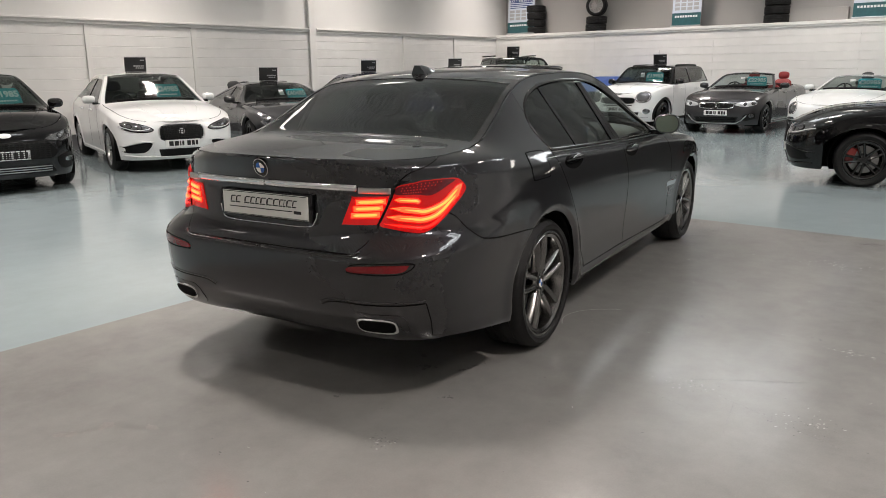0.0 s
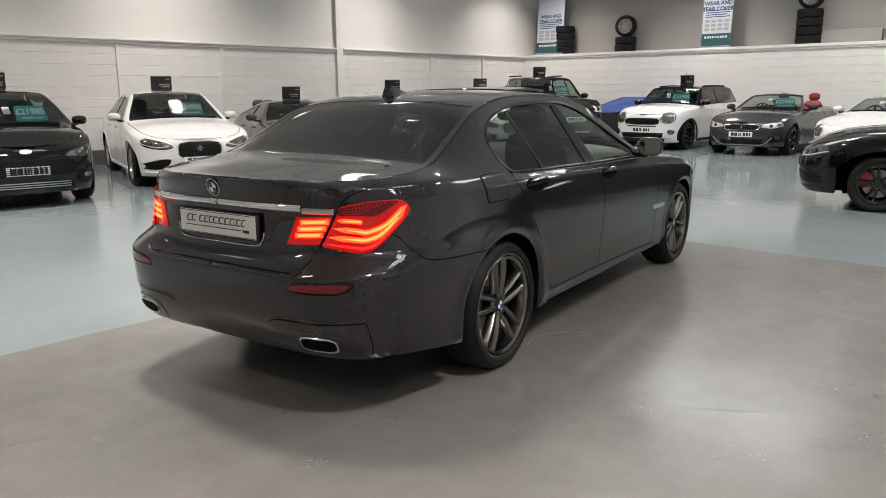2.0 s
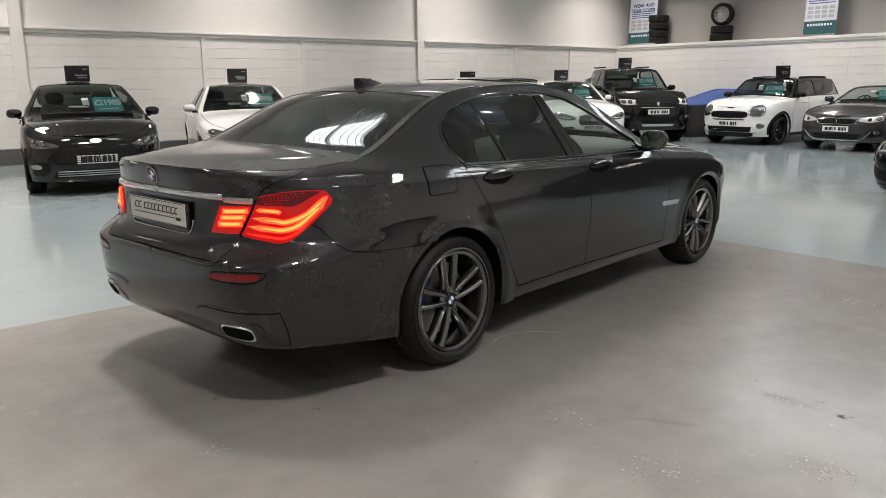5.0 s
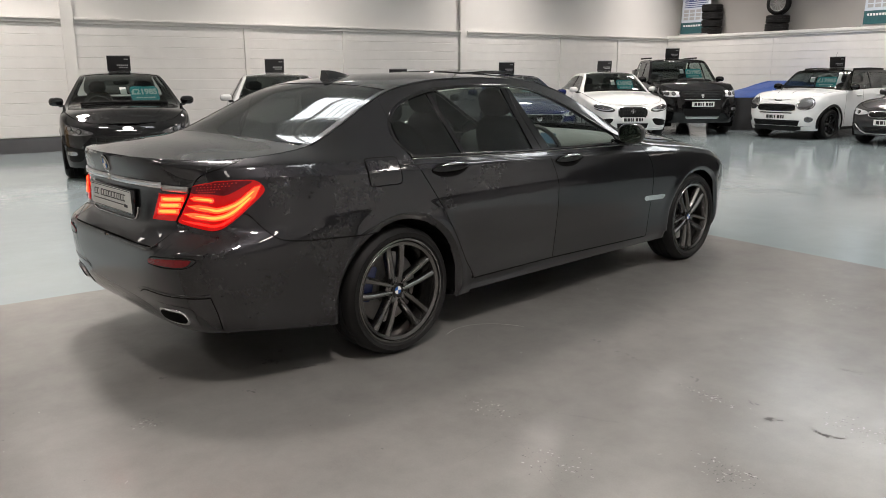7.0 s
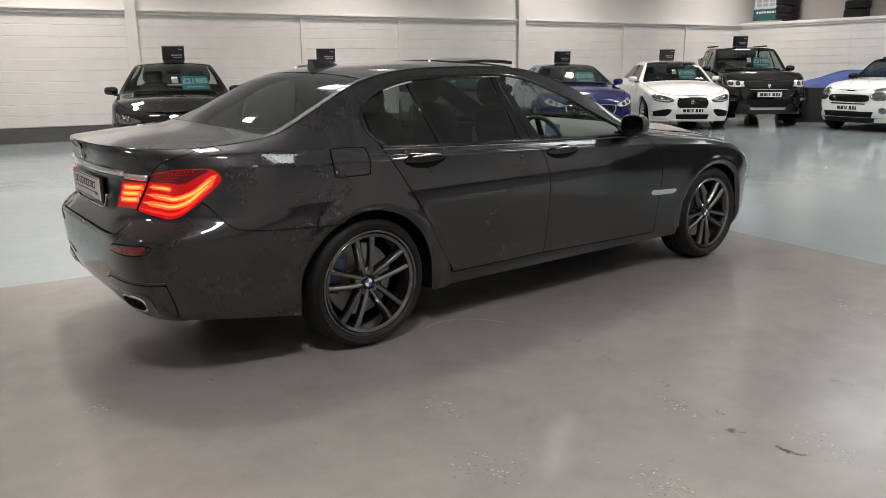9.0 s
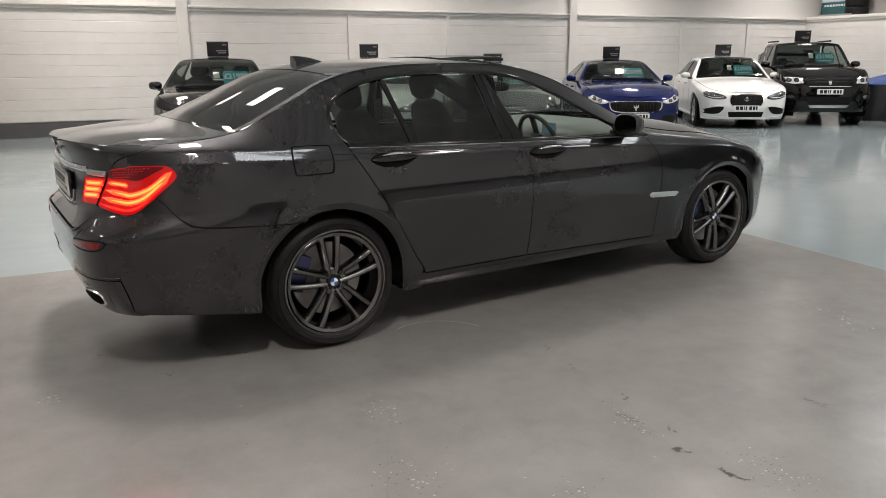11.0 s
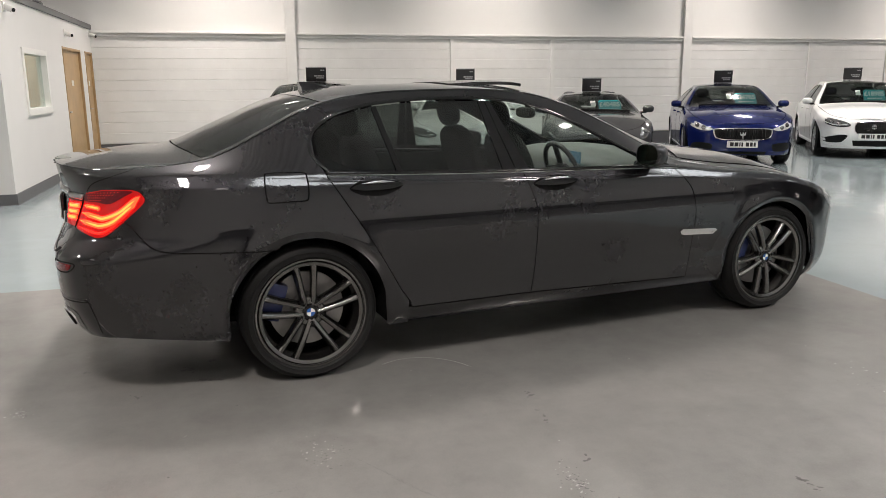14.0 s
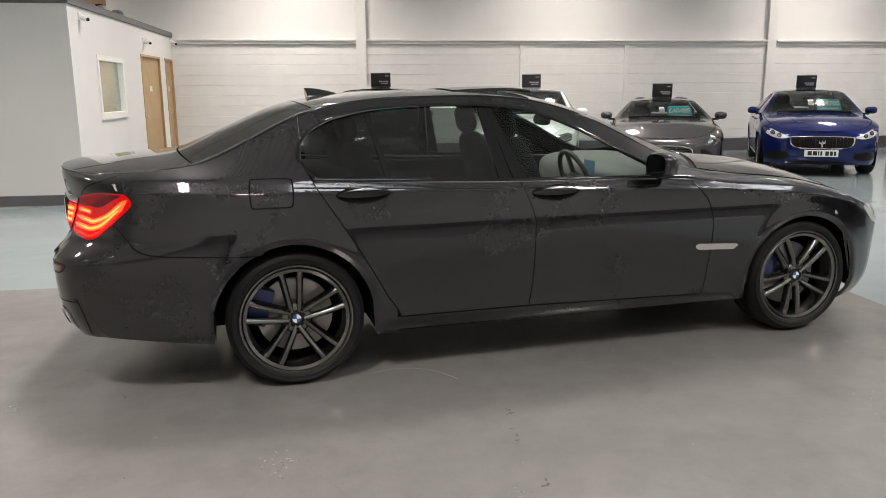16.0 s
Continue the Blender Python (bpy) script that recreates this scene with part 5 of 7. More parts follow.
    wheel("front_wheel", car, (-0.79, 3.07, 0.352), 0.354, 0.280, 0.245, RIM_G, "double", 5, (CALIPER_B, -1), -1, True, 50)
    for ya, za, ra in S.arches:
        for sgn in (1, -1):
            bm = bmesh.new()
            arc = [(ya + (ra + 0.006) * math.cos(math.radians(a)), za + (ra + 0.006) * math.sin(math.radians(a))) for a in range(-10, 191, 10)]
            rows = [[bm.verts.new((sgn * x, y, z)) for y, z in arc] for x in (0.55, 0.912 if ya < 1 else 0.872)]
            for i in range(len(arc) - 1):
                bm.faces.new((rows[0][i], rows[0][i + 1], rows[1][i + 1], rows[1][i]))
            bm.faces.new(rows[0])
            part("arch_liner", bm, VOID, car)
    bm = bmesh.new()
    box(bm, -0.84, 0.84, 0.43, 2.62, 0.215, 0.40, 0.03)
    box(bm, -0.56, 0.56, -0.70, 3.6, 0.24, 0.46, 0.04)
    box(bm, -0.62, 0.62, -1.0, -0.42, 0.37, 0.62, 0.04)
    part("underbody", bm, VOID, car)
    P, zz = np.meshgrid(np.linspace(pc, S.ycf + 0.4, 90), np.linspace(0.45, 1.0, 8))
    zz2 = np.where((np.abs(P) < 0.42) | (np.abs(P - 3.07) < 0.42), np.maximum(zz, 0.80), zz)
    zz2 = np.minimum(zz2, S.edge_z(P) - 0.05)
    Q = R(P, zz2)
    sheet("inner_shell", Q, normals_of(R, P, zz2), VOID, car, 0, -0.022, 2)

    P, v = np.meshgrid(np.linspace(3.2, pf, 40), np.linspace(0, 1, 10))
    zl = np.where(P < 3.47, arch_f(R(P, 0.5)[..., 1]) + 0.03, 0.24)
    zz = zl + (S.edge_z(P) - 0.004 - zl) * v
    sheet("nose_liner", R(P, zz), normals_of(R, P, zz), GRAPHITE, car, 0, -0.007, 2)

    # cabin
    for x, y in ((0.37, 1.75), (-0.37, 1.75), (0.36, 0.80), (-0.36, 0.80)):
        seat(car, x, y, 0.56, CABIN)
    bm = bmesh.new()
    blob(bm, (0, 2.24, 0.90), (0.74, 0.34, 0.16), 3.5, 28)
    part("dashboard", bm, DASH, car, "", True, 60)
    bm = bmesh.new()
    box(bm, -0.72, 0.72, -0.42, 0.42, 0.86, 1.03, 0.05)
    part("parcel_shelf", bm, CABIN, car, "", True)
    bm = bmesh.new()
    box(bm, -0.12, 0.12, 1.15, 2.2, 0.5, 0.74, 0.04)
    part("centre_console", bm, CABIN, car, "", True)
    bm = bmesh.new()
    box(bm, 0.30, 0.44, 1.885, 1.89, 0.985, 1.06, 0.004, Matrix.Identity(4))
    part("display_screen", bm, SCREEN, car, "small lit blue instrument display")
    steering_wheel(car, (0.37, 1.80, 0.94), LEATHER, 0.19)
    bm = bmesh.new()
    blob(bm, (0, 1.72, 1.30), (0.125, 0.022, 0.036), 3.0, 18)
    box(bm, -0.012, 0.012, 1.72, 1.76, 1.31, 1.40, 0.004)
    part("rear_view_mirror", bm, MATT, car, "", True, 50)
    for sgn in (1, -1):
        bm = bmesh.new()
        box(bm, 0.70, 0.76, 0.3, 2.25, 0.5, 1.0, 0.02)
        for v in bm.verts:
            v.co.x *= sgn
        part("door_lining", bm, CABIN, car, "", True)
    u, y = np.meshgrid(np.linspace(-0.93, 0.93, 21), np.linspace(0.2, 1.4, 12))
    Q, M = S.top(u, y), normals_of(S.top, u, y)
    sheet("headlining", Q, M, LINING, car, 0, -0.04, 1)
    return car


saloon_on_display()


# ---- parked cars ----
def text_part(name, body, size, material, parent, m, label=""):
    """Letters in the built-in font as a mesh part, centred, in the xz plane facing -y before m."""
    cu = bpy.data.curves.new(name, "FONT")
    cu.body, cu.size, cu.align_x, cu.align_y, cu.extrude, cu.resolution_u, cu.offset = body, size, "CENTER", "CENTER", 0.0008, 3, 0.004 * size / 0.1
    tmp = bpy.data.objects.new("letters", cu)
    me = bpy.data.meshes.new_from_object(tmp)
    bpy.data.objects.remove(tmp)
    me.transform(m @ Euler((radians(90), 0, 0)).to_matrix().to_4x4())
    me.materials.clear()
    me.materials.append(material)
    ob = new(name, me)
    ob.parent = parent
    return tagged(ob, label) if label else ob


def roof_sign(parent_pose, local, turn, group="roof signs"):
    """A black board that stands on a car's roof, with grey bars for its small print."""
    e = tagged(new("roof_sign", None), "small black advertising board with pale print on a car roof", "sign", group)
    e.matrix_world = parent_pose @ Matrix.Translation(local) @ pose(0, 0, 0, 0, 0, turn) @ Matrix.Diagonal((0.84, 0.84, 1.16, 1))
    tilt = Euler((radians(-8), 0, 0)).to_matrix().to_4x4()
    bm = bmesh.new()
    box(bm, -0.22, 0.22, -0.012, 0.012, 0.0, 0.235, 0.006, tilt)
    part("board", bm, SIGN_B, e, "", True)
    bm = bmesh.new()
    box(bm, -0.225, 0.225, 0.006, 0.016, 0.0, 0.012, 0.002, tilt)
    part("frame", bm, SATIN, e)
    bm = bmesh.new()
    box(bm, -0.225, 0.225, 0.006, 0.016, 0.225, 0.237, 0.002, tilt)
    part("frame", bm, SATIN, e)
    for x0, x1, z0, z1, mt in ((-0.04, 0.18, 0.085, 0.105, SIGN_G), (0.0, 0.17, 0.055, 0.072, SIGN_G), (0.10, 0.19, 0.175, 0.19, SIGN_G)):
        bm = bmesh.new()
        k = max(2, int((x1 - x0) / 0.035))
        for i in range(k):
            a = -(x0 + (x1 - x0) * i / k)
            box(bm, a - (x1 - x0) / k + 0.006, a, 0.0125, 0.0145, z0, z1, 0, tilt)
        part("print_bar", bm, mt, e)
    bm = bmesh.new()
    box(bm, -0.2, 0.2, -0.05, 0.05, -0.006, 0.006, 0.003)
    part("foot", bm, MATT, e)
    return e


def price_card(S, car, u, y, text, wide=0.44):
    """A teal card behind the windscreen."""
    P = S.top(np.array([u]), np.array([y]))[0]
    n = normals_of(S.top, np.array([u]), np.array([y]))[0]
    n = Vector(n if n[2] > 0 else -n)
    n = (n + Vector((n.x, n.y, 0)).normalized() * 0.9).normalized()
    up = Vector((0, 0, 1)) - n * n.z
    up.normalize()
    right = n.cross(up)
    m = Matrix((right, n, up)).transposed().to_4x4()
    m.translation = Vector(P) - n * 0.075
    bm = bmesh.new()
    ring = []
    for cx, cz, a0, r in ((1, 1, 0, 0.06), (-1, 1, 90, 0.06), (-1, -1, 180, 0.02), (1, -1, 270, 0.02)):
        for a in range(a0, a0 + 91, 18):
            ring.append((cx * (wide / 2 - r) + r * math.cos(math.radians(a)), 0.005 + cz * (0.125 - r) + r * math.sin(math.radians(a))))
    fr = [bm.verts.new(m @ Vector((x, 0.0, z))) for x, z in ring]
    bk = [bm.verts.new(m @ Vector((x, -0.003, z))) for x, z in ring]
    bm.faces.new(fr)
    bm.faces.new(bk[::-1])
    for i in range(len(fr)):
        bm.faces.new((fr[i - 1], fr[i], bk[i], bk[i - 1]))
    c = part("price_card", bm, TEAL, car, "teal price card reading " + text)
    flip = m @ Euler((0, 0, math.pi)).to_matrix().to_4x4()
    text_part("price", text, 0.135, CARD_INK, c, flip @ Matrix.Translation((0, -0.0025, 0.03)))
    bm = bmesh.new()
    for i in range(8):
        box(bm, -0.15 + i * 0.038, -0.12 + i * 0.038, 0.0, 0.0018, -0.085, -0.062, 0, m)
    part("small_print", bm, CARD_INK, c)
    bm = bmesh.new()
    box(bm, wide / 2 + 0.05, wide / 2 + 0.15, -0.003, 0.0, 0.0, 0.12, 0.001, m)
    part("paper_slip", bm, CARD_W, car, "white paper slip behind the windscreen")
    return c


def shell_of(wb, hw, H, fo, ro, zs, zn, zc, zt, yb, yt, ye, yg, rw, clear=0.2, tyre=0.34, nf=3.2, nr=2.9, arch=0.055, lean=0.10, bonnet=0.04, wide=0.84):
    """A shell from a few sizes: nose, cowl and tail heights, and stations of the screens."""
    f, r = wb + fo, -ro
    return Shell(
        plan=[(r - 0.1, hw * 0.93), (r + 0.4, hw * 0.975), (0.0, hw), (wb * 0.5, hw * 0.99), (wb, hw), (wb + fo * 0.5, hw * 0.985), (f + 0.1, hw * 0.94)],
        sec=[(clear - 0.1, 0.93), (clear, 0.95), (clear + 0.15, 0.98), (zs * 0.6, 0.995), (zs * 0.8, 1.0), (zs, 0.975), (zs + 0.1, 0.95)], zs=zs,
        rail_x=[(r - 0.1, hw * 0.74), (min(yg, 0) - 0.05, hw * 0.82), (ye, rw), ((ye + yt) / 2, rw * 0.99), (yt, rw * 1.03), (yb, hw * wide), (wb + fo * 0.3, hw * max(0.87, wide - 0.02)), (f + 0.1, hw * 0.80)],
        rail_z=[(r - 0.1, zt - 0.05), (yg, zt), (ye, H - 0.07), ((ye + yt) / 2, H - 0.035), (yt, H - 0.06), (yb, zc - 0.03), ((yb + f) / 2 + 0.1, (zc + zn) / 2 + lean - 0.05), (f - 0.25, zn + 0.03), (f + 0.1, zn - 0.06)],
        crown=[(r - 0.1, zt), (yg, zt + 0.02), (ye, H - 0.03), ((ye + yt) / 2, H), (yt, H - 0.02), (yb, zc + 0.02), ((yb + f) / 2 + 0.1, (zc + zn) / 2 + lean + bonnet - 0.03), (f - 0.25, zn + 0.03 + bonnet * 0.8), (f - 0.125, zn + 0.004), (f + 0.1, zn - 0.06)],
        bow=[(r - 0.1, 0), (yg, -0.08), ((ye + yt) / 2, 0.0), (yt, 0.06), (yb, 0.18), (f - 0.5, 0.10), (f + 0.1, 0)],
        bulge=[(r, 2.2), (yg, 1.8), (ye, 1.15), (yt, 1.15), (yb, 1.7), (f, 2.2)],
        rear=[(clear, r + 0.1), (clear + 0.25, r + 0.01), (zs * 0.8, r), (zt, r + 0.06), (zt + 0.3, r + 0.2)],
        front=[(clear - 0.05, f - 0.12), (clear + 0.08, f - 0.04), (clear + 0.25, f), (zn - 0.18, f - 0.01), (zn - 0.06, f - 0.05), (zn + 0.02, f - 0.14), (zn + 0.2, f - 0.3)],
        ycr=-0.3, ycf=wb - 0.1, nr=nr, nf=nf, arches=[(0.0, tyre, tyre + arch), (wb, tyre, tyre + arch)], flare=0.014)


def parked_car(name, root, heading, label, dims, paint, rim, front, price=None, price_at=(0.35, 0.5), roof_paint=None, open_top=False, seats=LEATHER, sign=True, spokes="single", count=5, caliper=None, sign_back=0.45, extra=None, pillars=None, cat="car", clad=None, ribs=((0.62, 0.42),)):
    S = shell_of(**dims)
    wb, hw, H, fo, ro, yb, yt, ye, yg, zs, zc, zt = (dims[k] for k in ("wb", "hw", "H", "fo", "ro", "yb", "yt", "ye", "yg", "zs", "zc", "zt"))
    clear, tyre = dims.get("clear", 0.2), dims.get("tyre", 0.34)
    car = car_root(name, root[0], root[1], heading, label, "cars for sale", cat)
    R = S.ring
    pc, pf = S.ycr - S.turn, S.ycf + S.turn
    arch = tyre + dims.get("arch", 0.055)
    belt = curve((-ro, zt - 0.02), (yg, zt), (0.5, (zt + zc) / 2), (yb, zc - 0.035), (wb + fo, zc - 0.03))
    cut = lambda p, a: np.where(np.abs(p - a) < arch, tyre + np.sqrt(np.maximum(arch ** 2 - (p - a) ** 2, 0)), 0)
    zlo = lambda p: np.maximum(clear + 0.0 * p, np.maximum(cut(p, 0), cut(p, wb)))
    zhi = lambda p: np.minimum(S.edge_z(p), belt(S.ring(p, 0.8 + 0 * p)[..., 1]))
    # columns gathered at the arches
    p0 = np.unique(np.concatenate([np.linspace(pc, pf, 90), np.linspace(-arch, arch, 25), wb + np.linspace(-arch, arch, 25)]))
    v = np.linspace(0, 1, 22)[:, None]
    pp = np.broadcast_to(p0, (22, len(p0)))
    zz = zlo(p0) + (zhi(p0) - zlo(p0)) * v
    P = R(pp, zz)
    P[:, 0, 0] = 0
    P[:, -1, 0] = 0
    body = sheet("body", P, normals_of(R, pp, zz), paint, car, 0.05, 0, 0)
    sheet("inner_shell", P, normals_of(R, pp, zz), VOID, car, 0, -0.03, 2)
    bon = lid("bonnet", S, yb + 0.02, float(S.ring(pf, S.edge_z(pf))[1]) - 0.003, paint, car, 33, 36, 0.992, 0.01, ends=True)
    lid("cowl", S, yb - 0.03, yb + 0.03, MATT, car, 21, 4, 0.97, 0.006, -0.012)
    lid("windscreen", S, yt + 0.02, yb - 0.01, WIND, car, 25, 16, 0.95, 0.004, -0.004, "windscreen")
    for sgn in (1, -1):
        u, y = np.meshgrid(np.linspace(0.93, 1.0, 4), np.linspace(yt - 0.02, yb + 0.02, 20))
        Q, M = S.top(u * sgn, y), normals_of(S.top, u * sgn, y)
        if sgn < 0:
            Q, M = Q[:, ::-1], M[:, ::-1]
        sheet("screen_pillar", Q, M, pillars or paint, car, 0.03, 0, 1)
    if not open_top:
        lid("roof", S, ye - 0.02, yt + 0.02, roof_paint or paint, car, 27, 20, 1.0, 0.012)
        lid("rear_screen", S, yg + 0.02, ye - 0.02, TINT_R, car, 21, 12, 0.94, 0.004, -0.003)
        lid("tail_deck", S, yg + 0.02, -ro + 0.09, paint, car, 25, 14, 0.98, 0.01)
        p, z, P, N = quad(R, yg + 0.25, yb - 0.12, lambda q: belt(q) + 0.01, lambda q: np.maximum(S.rz(q) - 0.055, belt(q) + 0.012), 36, 10)
        sheet("side_glass", P, N, TINT if yg < 0 else CLEAR, car, 0.004, -0.006, 2)
        p, z, P, N = quad(R, yg, yb, lambda q: np.maximum(S.rz(q) - 0.06, np.minimum(belt(q), S.rz(q) - 0.004)), lambda q: S.rz(q) + 0.0, 40, 6)
        sheet("roof_rail", P, N, pillars or roof_paint or paint, car, 0.02, 0, 2)
        p, z, P, N = quad(R, yg, lambda z: yg + 0.27 + 0 * z, lambda q: np.minimum(belt(q), S.rz(q) - 0.004), lambda q: S.rz(q), 10, 10)
        sheet("rear_pillar", P, N, pillars or paint, car, 0.02, 0, 2)
        yd = (yb + yg) / 2 + 0.1
        strip("centre_pillar", R, [(yd + 0.03, float(belt(yd))), (yd - 0.05, float(S.rz(yd)) - 0.05)], 0.09, 0.004, TRIM, car, 2, 12)
        strip("window_trim", R, [(yg + 0.2, float(belt(yg + 0.2)) + 0.004), (yd, float(belt(yd)) + 0.004), (yb - 0.05, float(belt(yb - 0.05)) + 0.004)], 0.02, 0.006, TRIM, car, 2, 30)
    else:
        lid("tail_deck", S, yg + 0.02, -ro + 0.09, paint, car, 25, 14, 0.98, 0.01)
        u, y = np.meshgrid(np.linspace(-1, 1, 25), np.linspace(yt - 0.03, yt + 0.05, 5))
        sheet("windscreen_header", S.top(u, y), normals_of(S.top, u, y), paint, car, 0.03)
    for q in (yb - 0.05, (yb + 0.35) / 2 + 0.1):
        strip("door_gap", R, [(q, clear + 0.12), (q + 0.03, zs * 0.7), (q - 0.03, float(belt(q)) - 0.01)], 0.006, 0.0015, VOID, car, 2, 14, 0.0003)
    strip("bonnet_gap", S.top, [(0.985, yb + 0.03), (0.985, (yb + wb + fo) / 2), (0.985, wb + fo - 0.16)], 0.006, 0.0015, VOID, car, 2, 24, 0.0003)
    strip("side_sill", R, [(arch + 0.02, clear + 0.03), (wb / 2, clear + 0.03), (wb - arch - 0.02, clear + 0.03)], 0.07, 0.012, clad or paint, car, 2, 20)
    for q in ((yb + 0.35) / 2 + 0.28, (yb + 0.35) / 2 - 0.62):
        if q > 0.35:
            strip("door_handle", R, [(q - 0.1, zs * 0.97), (q, zs * 0.975), (q + 0.1, zs * 0.97)], 0.028, 0.03, paint, car, 2, 10)

    # nose
    def nose(u, z):
        u, z = np.broadcast_arrays(np.asarray(u, float), np.asarray(z, float))
        ye2 = S.yf(z)
        a = np.clip(np.abs(u) / S.base(ye2 * 0.8 + S.ycf * 0.2, z), 0, 0.9995)
        return np.stack([-u, S.ycf + (ye2 - S.ycf) * (1 - a ** S.nf) ** (1 / S.nf), z], -1)

    made = {}
    for nm, mt, poly, kw in front:
        kw = dict(kw)
        par = made.get(kw.pop("on", None), body)
        made[nm] = patch(nm, nose, poly, mt, par, kw.pop("off", 0.006), kw.pop("depth", 0.012), kw.pop("sides", 2), kw.pop("rings", 3), kw.pop("n", 36), kw.pop("soft", True), kw.pop("label", ""), kw.pop("dome", 0.0))
    if extra:
        extra(S, car, nose, made)

    for sgn in (1, -1):
        mirror_pod(S, car, (hw + 0.045, yb - 0.22, float(belt(yb)) + 0.075), (0.105, 0.13, 0.068), TRIM if pillars else paint, sgn)
        for y, nm in ((0.0, "rear_wheel"), (wb, "front_wheel")):
            wheel(nm, car, (sgn * (hw - 0.135), y, tyre - 0.002), tyre, tyre * 0.72, 0.235, rim, spokes, count, caliper if y else None, sgn, False, 12 + 9 * sgn, 40)
    for ya, za, ra in S.arches:
        for sgn in (1, -1):
            bm = bmesh.new()
            arc = [(ya + (ra + 0.004) * math.cos(math.radians(a)), za + (ra + 0.004) * math.sin(math.radians(a))) for a in range(-25, 206, 15)]
            rows = [[bm.verts.new((sgn * x, y, z)) for y, z in arc] for x in (hw - 0.38, hw - 0.035)]
            for i in range(len(arc) - 1):
                bm.faces.new((rows[0][i], rows[0][i + 1], rows[1][i + 1], rows[1][i]))
            bm.faces.new(rows[0])
            part("arch_liner", bm, VOID, car)
    bm = bmesh.new()
    box(bm, -hw + 0.12, hw - 0.12, arch + 0.03, wb - arch - 0.03, clear - 0.02, clear + 0.2, 0.03)
    box(bm, -hw + 0.40, hw - 0.40, -ro + 0.2, wb + fo - 0.2, clear, clear + 0.3, 0.03)
    part("underbody", bm, VOID, car)
    for x in (0.38, -0.38):
        seat(car, x * hw / 0.93, yb - 0.98, zs * (0.22 if open_top else 0.57), seats)
        if yg < 0.3:
            seat(car, x * hw / 0.93, yb - 1.85, zs * 0.57, seats)
    bm = bmesh.new()
    blob(bm, (0, yb - 0.30, zc - 0.15), (hw * 0.78, 0.30, 0.13), 3.5, 24)
    part("dashboard", bm, LEATHER, car, "", True, 60)
    steering_wheel(car, (0.37 * hw / 0.93, yb - 0.66, zc - 0.06), LEATHER)
    strip("wiper", S.top, [(-0.15, yb + 0.012), (0.25, yb - 0.005), (0.72, yb - 0.015)], 0.014, 0.02, MATT, car, 1, 16, 0.012)
    strip("wiper", S.top, [(-0.75, yb - 0.005), (-0.45, yb + 0.005), (-0.12, yb + 0.012)], 0.014, 0.02, MATT, car, 1, 16, 0.012)
    strip("screen_edge", S.top, [(-0.93, yt + 0.03), (-0.5, yt + 0.03), (0.0001, yt + 0.03), (0.5, yt + 0.03), (0.93, yt + 0.03)], 0.03, 0.002, TRIM, car, 1, 24, 0.0)
    bm = bmesh.new()
    blob(bm, (0, yt + 0.22, float(S.top(np.array([0.0]), np.array([yt + 0.22]))[0][2]) - 0.09), (0.12, 0.02, 0.035), 3.0, 14)
    part("rear_view_mirror", bm, MATT, car, "", True, 50)
    for k, (ua, ub) in enumerate(ribs):
        strip("bonnet_crease", S.top, [(ua, yb + 0.10), ((ua + ub) / 2 + 0.02, (yb + wb + fo) / 2), (ub, wb + fo - 0.20)], 0.035, 0.006, paint, car, 2, 24, -0.003, taper=0.3)
    if price:
        price_card(S, car, price_at[0], yt + (yb - yt) * price_at[1], price)
    if sign:
        y = yt - sign_back
        z = float(S.top(np.array([0.0]), np.array([y]))[0][2])
        roof_sign(car.matrix_world.copy(), (0, y, z + 0.008), 0)
    return car


def plate_on(S, car, nose, z, y_off=0.012, w=0.26):
    """A white front plate with plain dark bars."""
    y = float(nose(np.array([0.0]), np.array([z]))[0][1]) + y_off
    bm = bmesh.new()
    box(bm, -w, w, y - 0.02, y, z - 0.056, z + 0.056, 0.002)
    pl = part("plate", bm, PLATE_W, car, "white number plate with dark bars")
    for x0, x1 in ((-0.21, -0.145), (-0.13, -0.065), (-0.05, -0.03), (-0.015, 0.015), (0.06, 0.115), (0.13, 0.175), (0.19, 0.225)):
        bm = bmesh.new()
        box(bm, -x1, -x0, y - 0.001, y + 0.0015, z - 0.036, z + 0.036)
        part("plate_bar", bm, INK, pl)


def mesh_bars(S, car, nose, half, z0, z1, n, mat, vertical=False, off=0.012):
    """Bars across a grille."""
    for i in range(n):
        t = (i + 0.5) / n
        if vertical:
            u = -half + 2 * half * t
            strip("grille_bar", nose, [(u, z0), (u, (z0 + z1) / 2), (u, z1)], 0.014, 0.008, mat, car, 1, 8, off)
        else:
            z = z0 + (z1 - z0) * t
            strip("grille_bar", nose, [(-half, z), (0.0001, z), (half, z)], 0.012, 0.006, mat, car, 1, 20, off)


def oval(u, z, a, b, n=14, k=2.6):
    sg = lambda q: math.copysign(abs(q) ** (2 / k), q)
    return [(u + a * sg(math.cos(2 * math.pi * i / n)), z + b * sg(math.sin(2 * math.pi * i / n))) for i in range(n)]


def lamp_eyes(S, car, nose, made, pts, r=0.04):
    """Round projector lamps inside the head lamps."""
    for u, z in pts:
        patch("lamp_projector", nose, oval(u, z, r * 1.0, r * 1.0, 16, 2), TRIM, made["headlamp"], 0.010, 0.004, 2, 3, 16)
        patch("lamp_eye", nose, oval(u, z, r * 0.7, r * 0.7, 16, 2), LAMP_D, made["headlamp"], 0.013, 0.004, 2, 3, 16, dome=0.008)


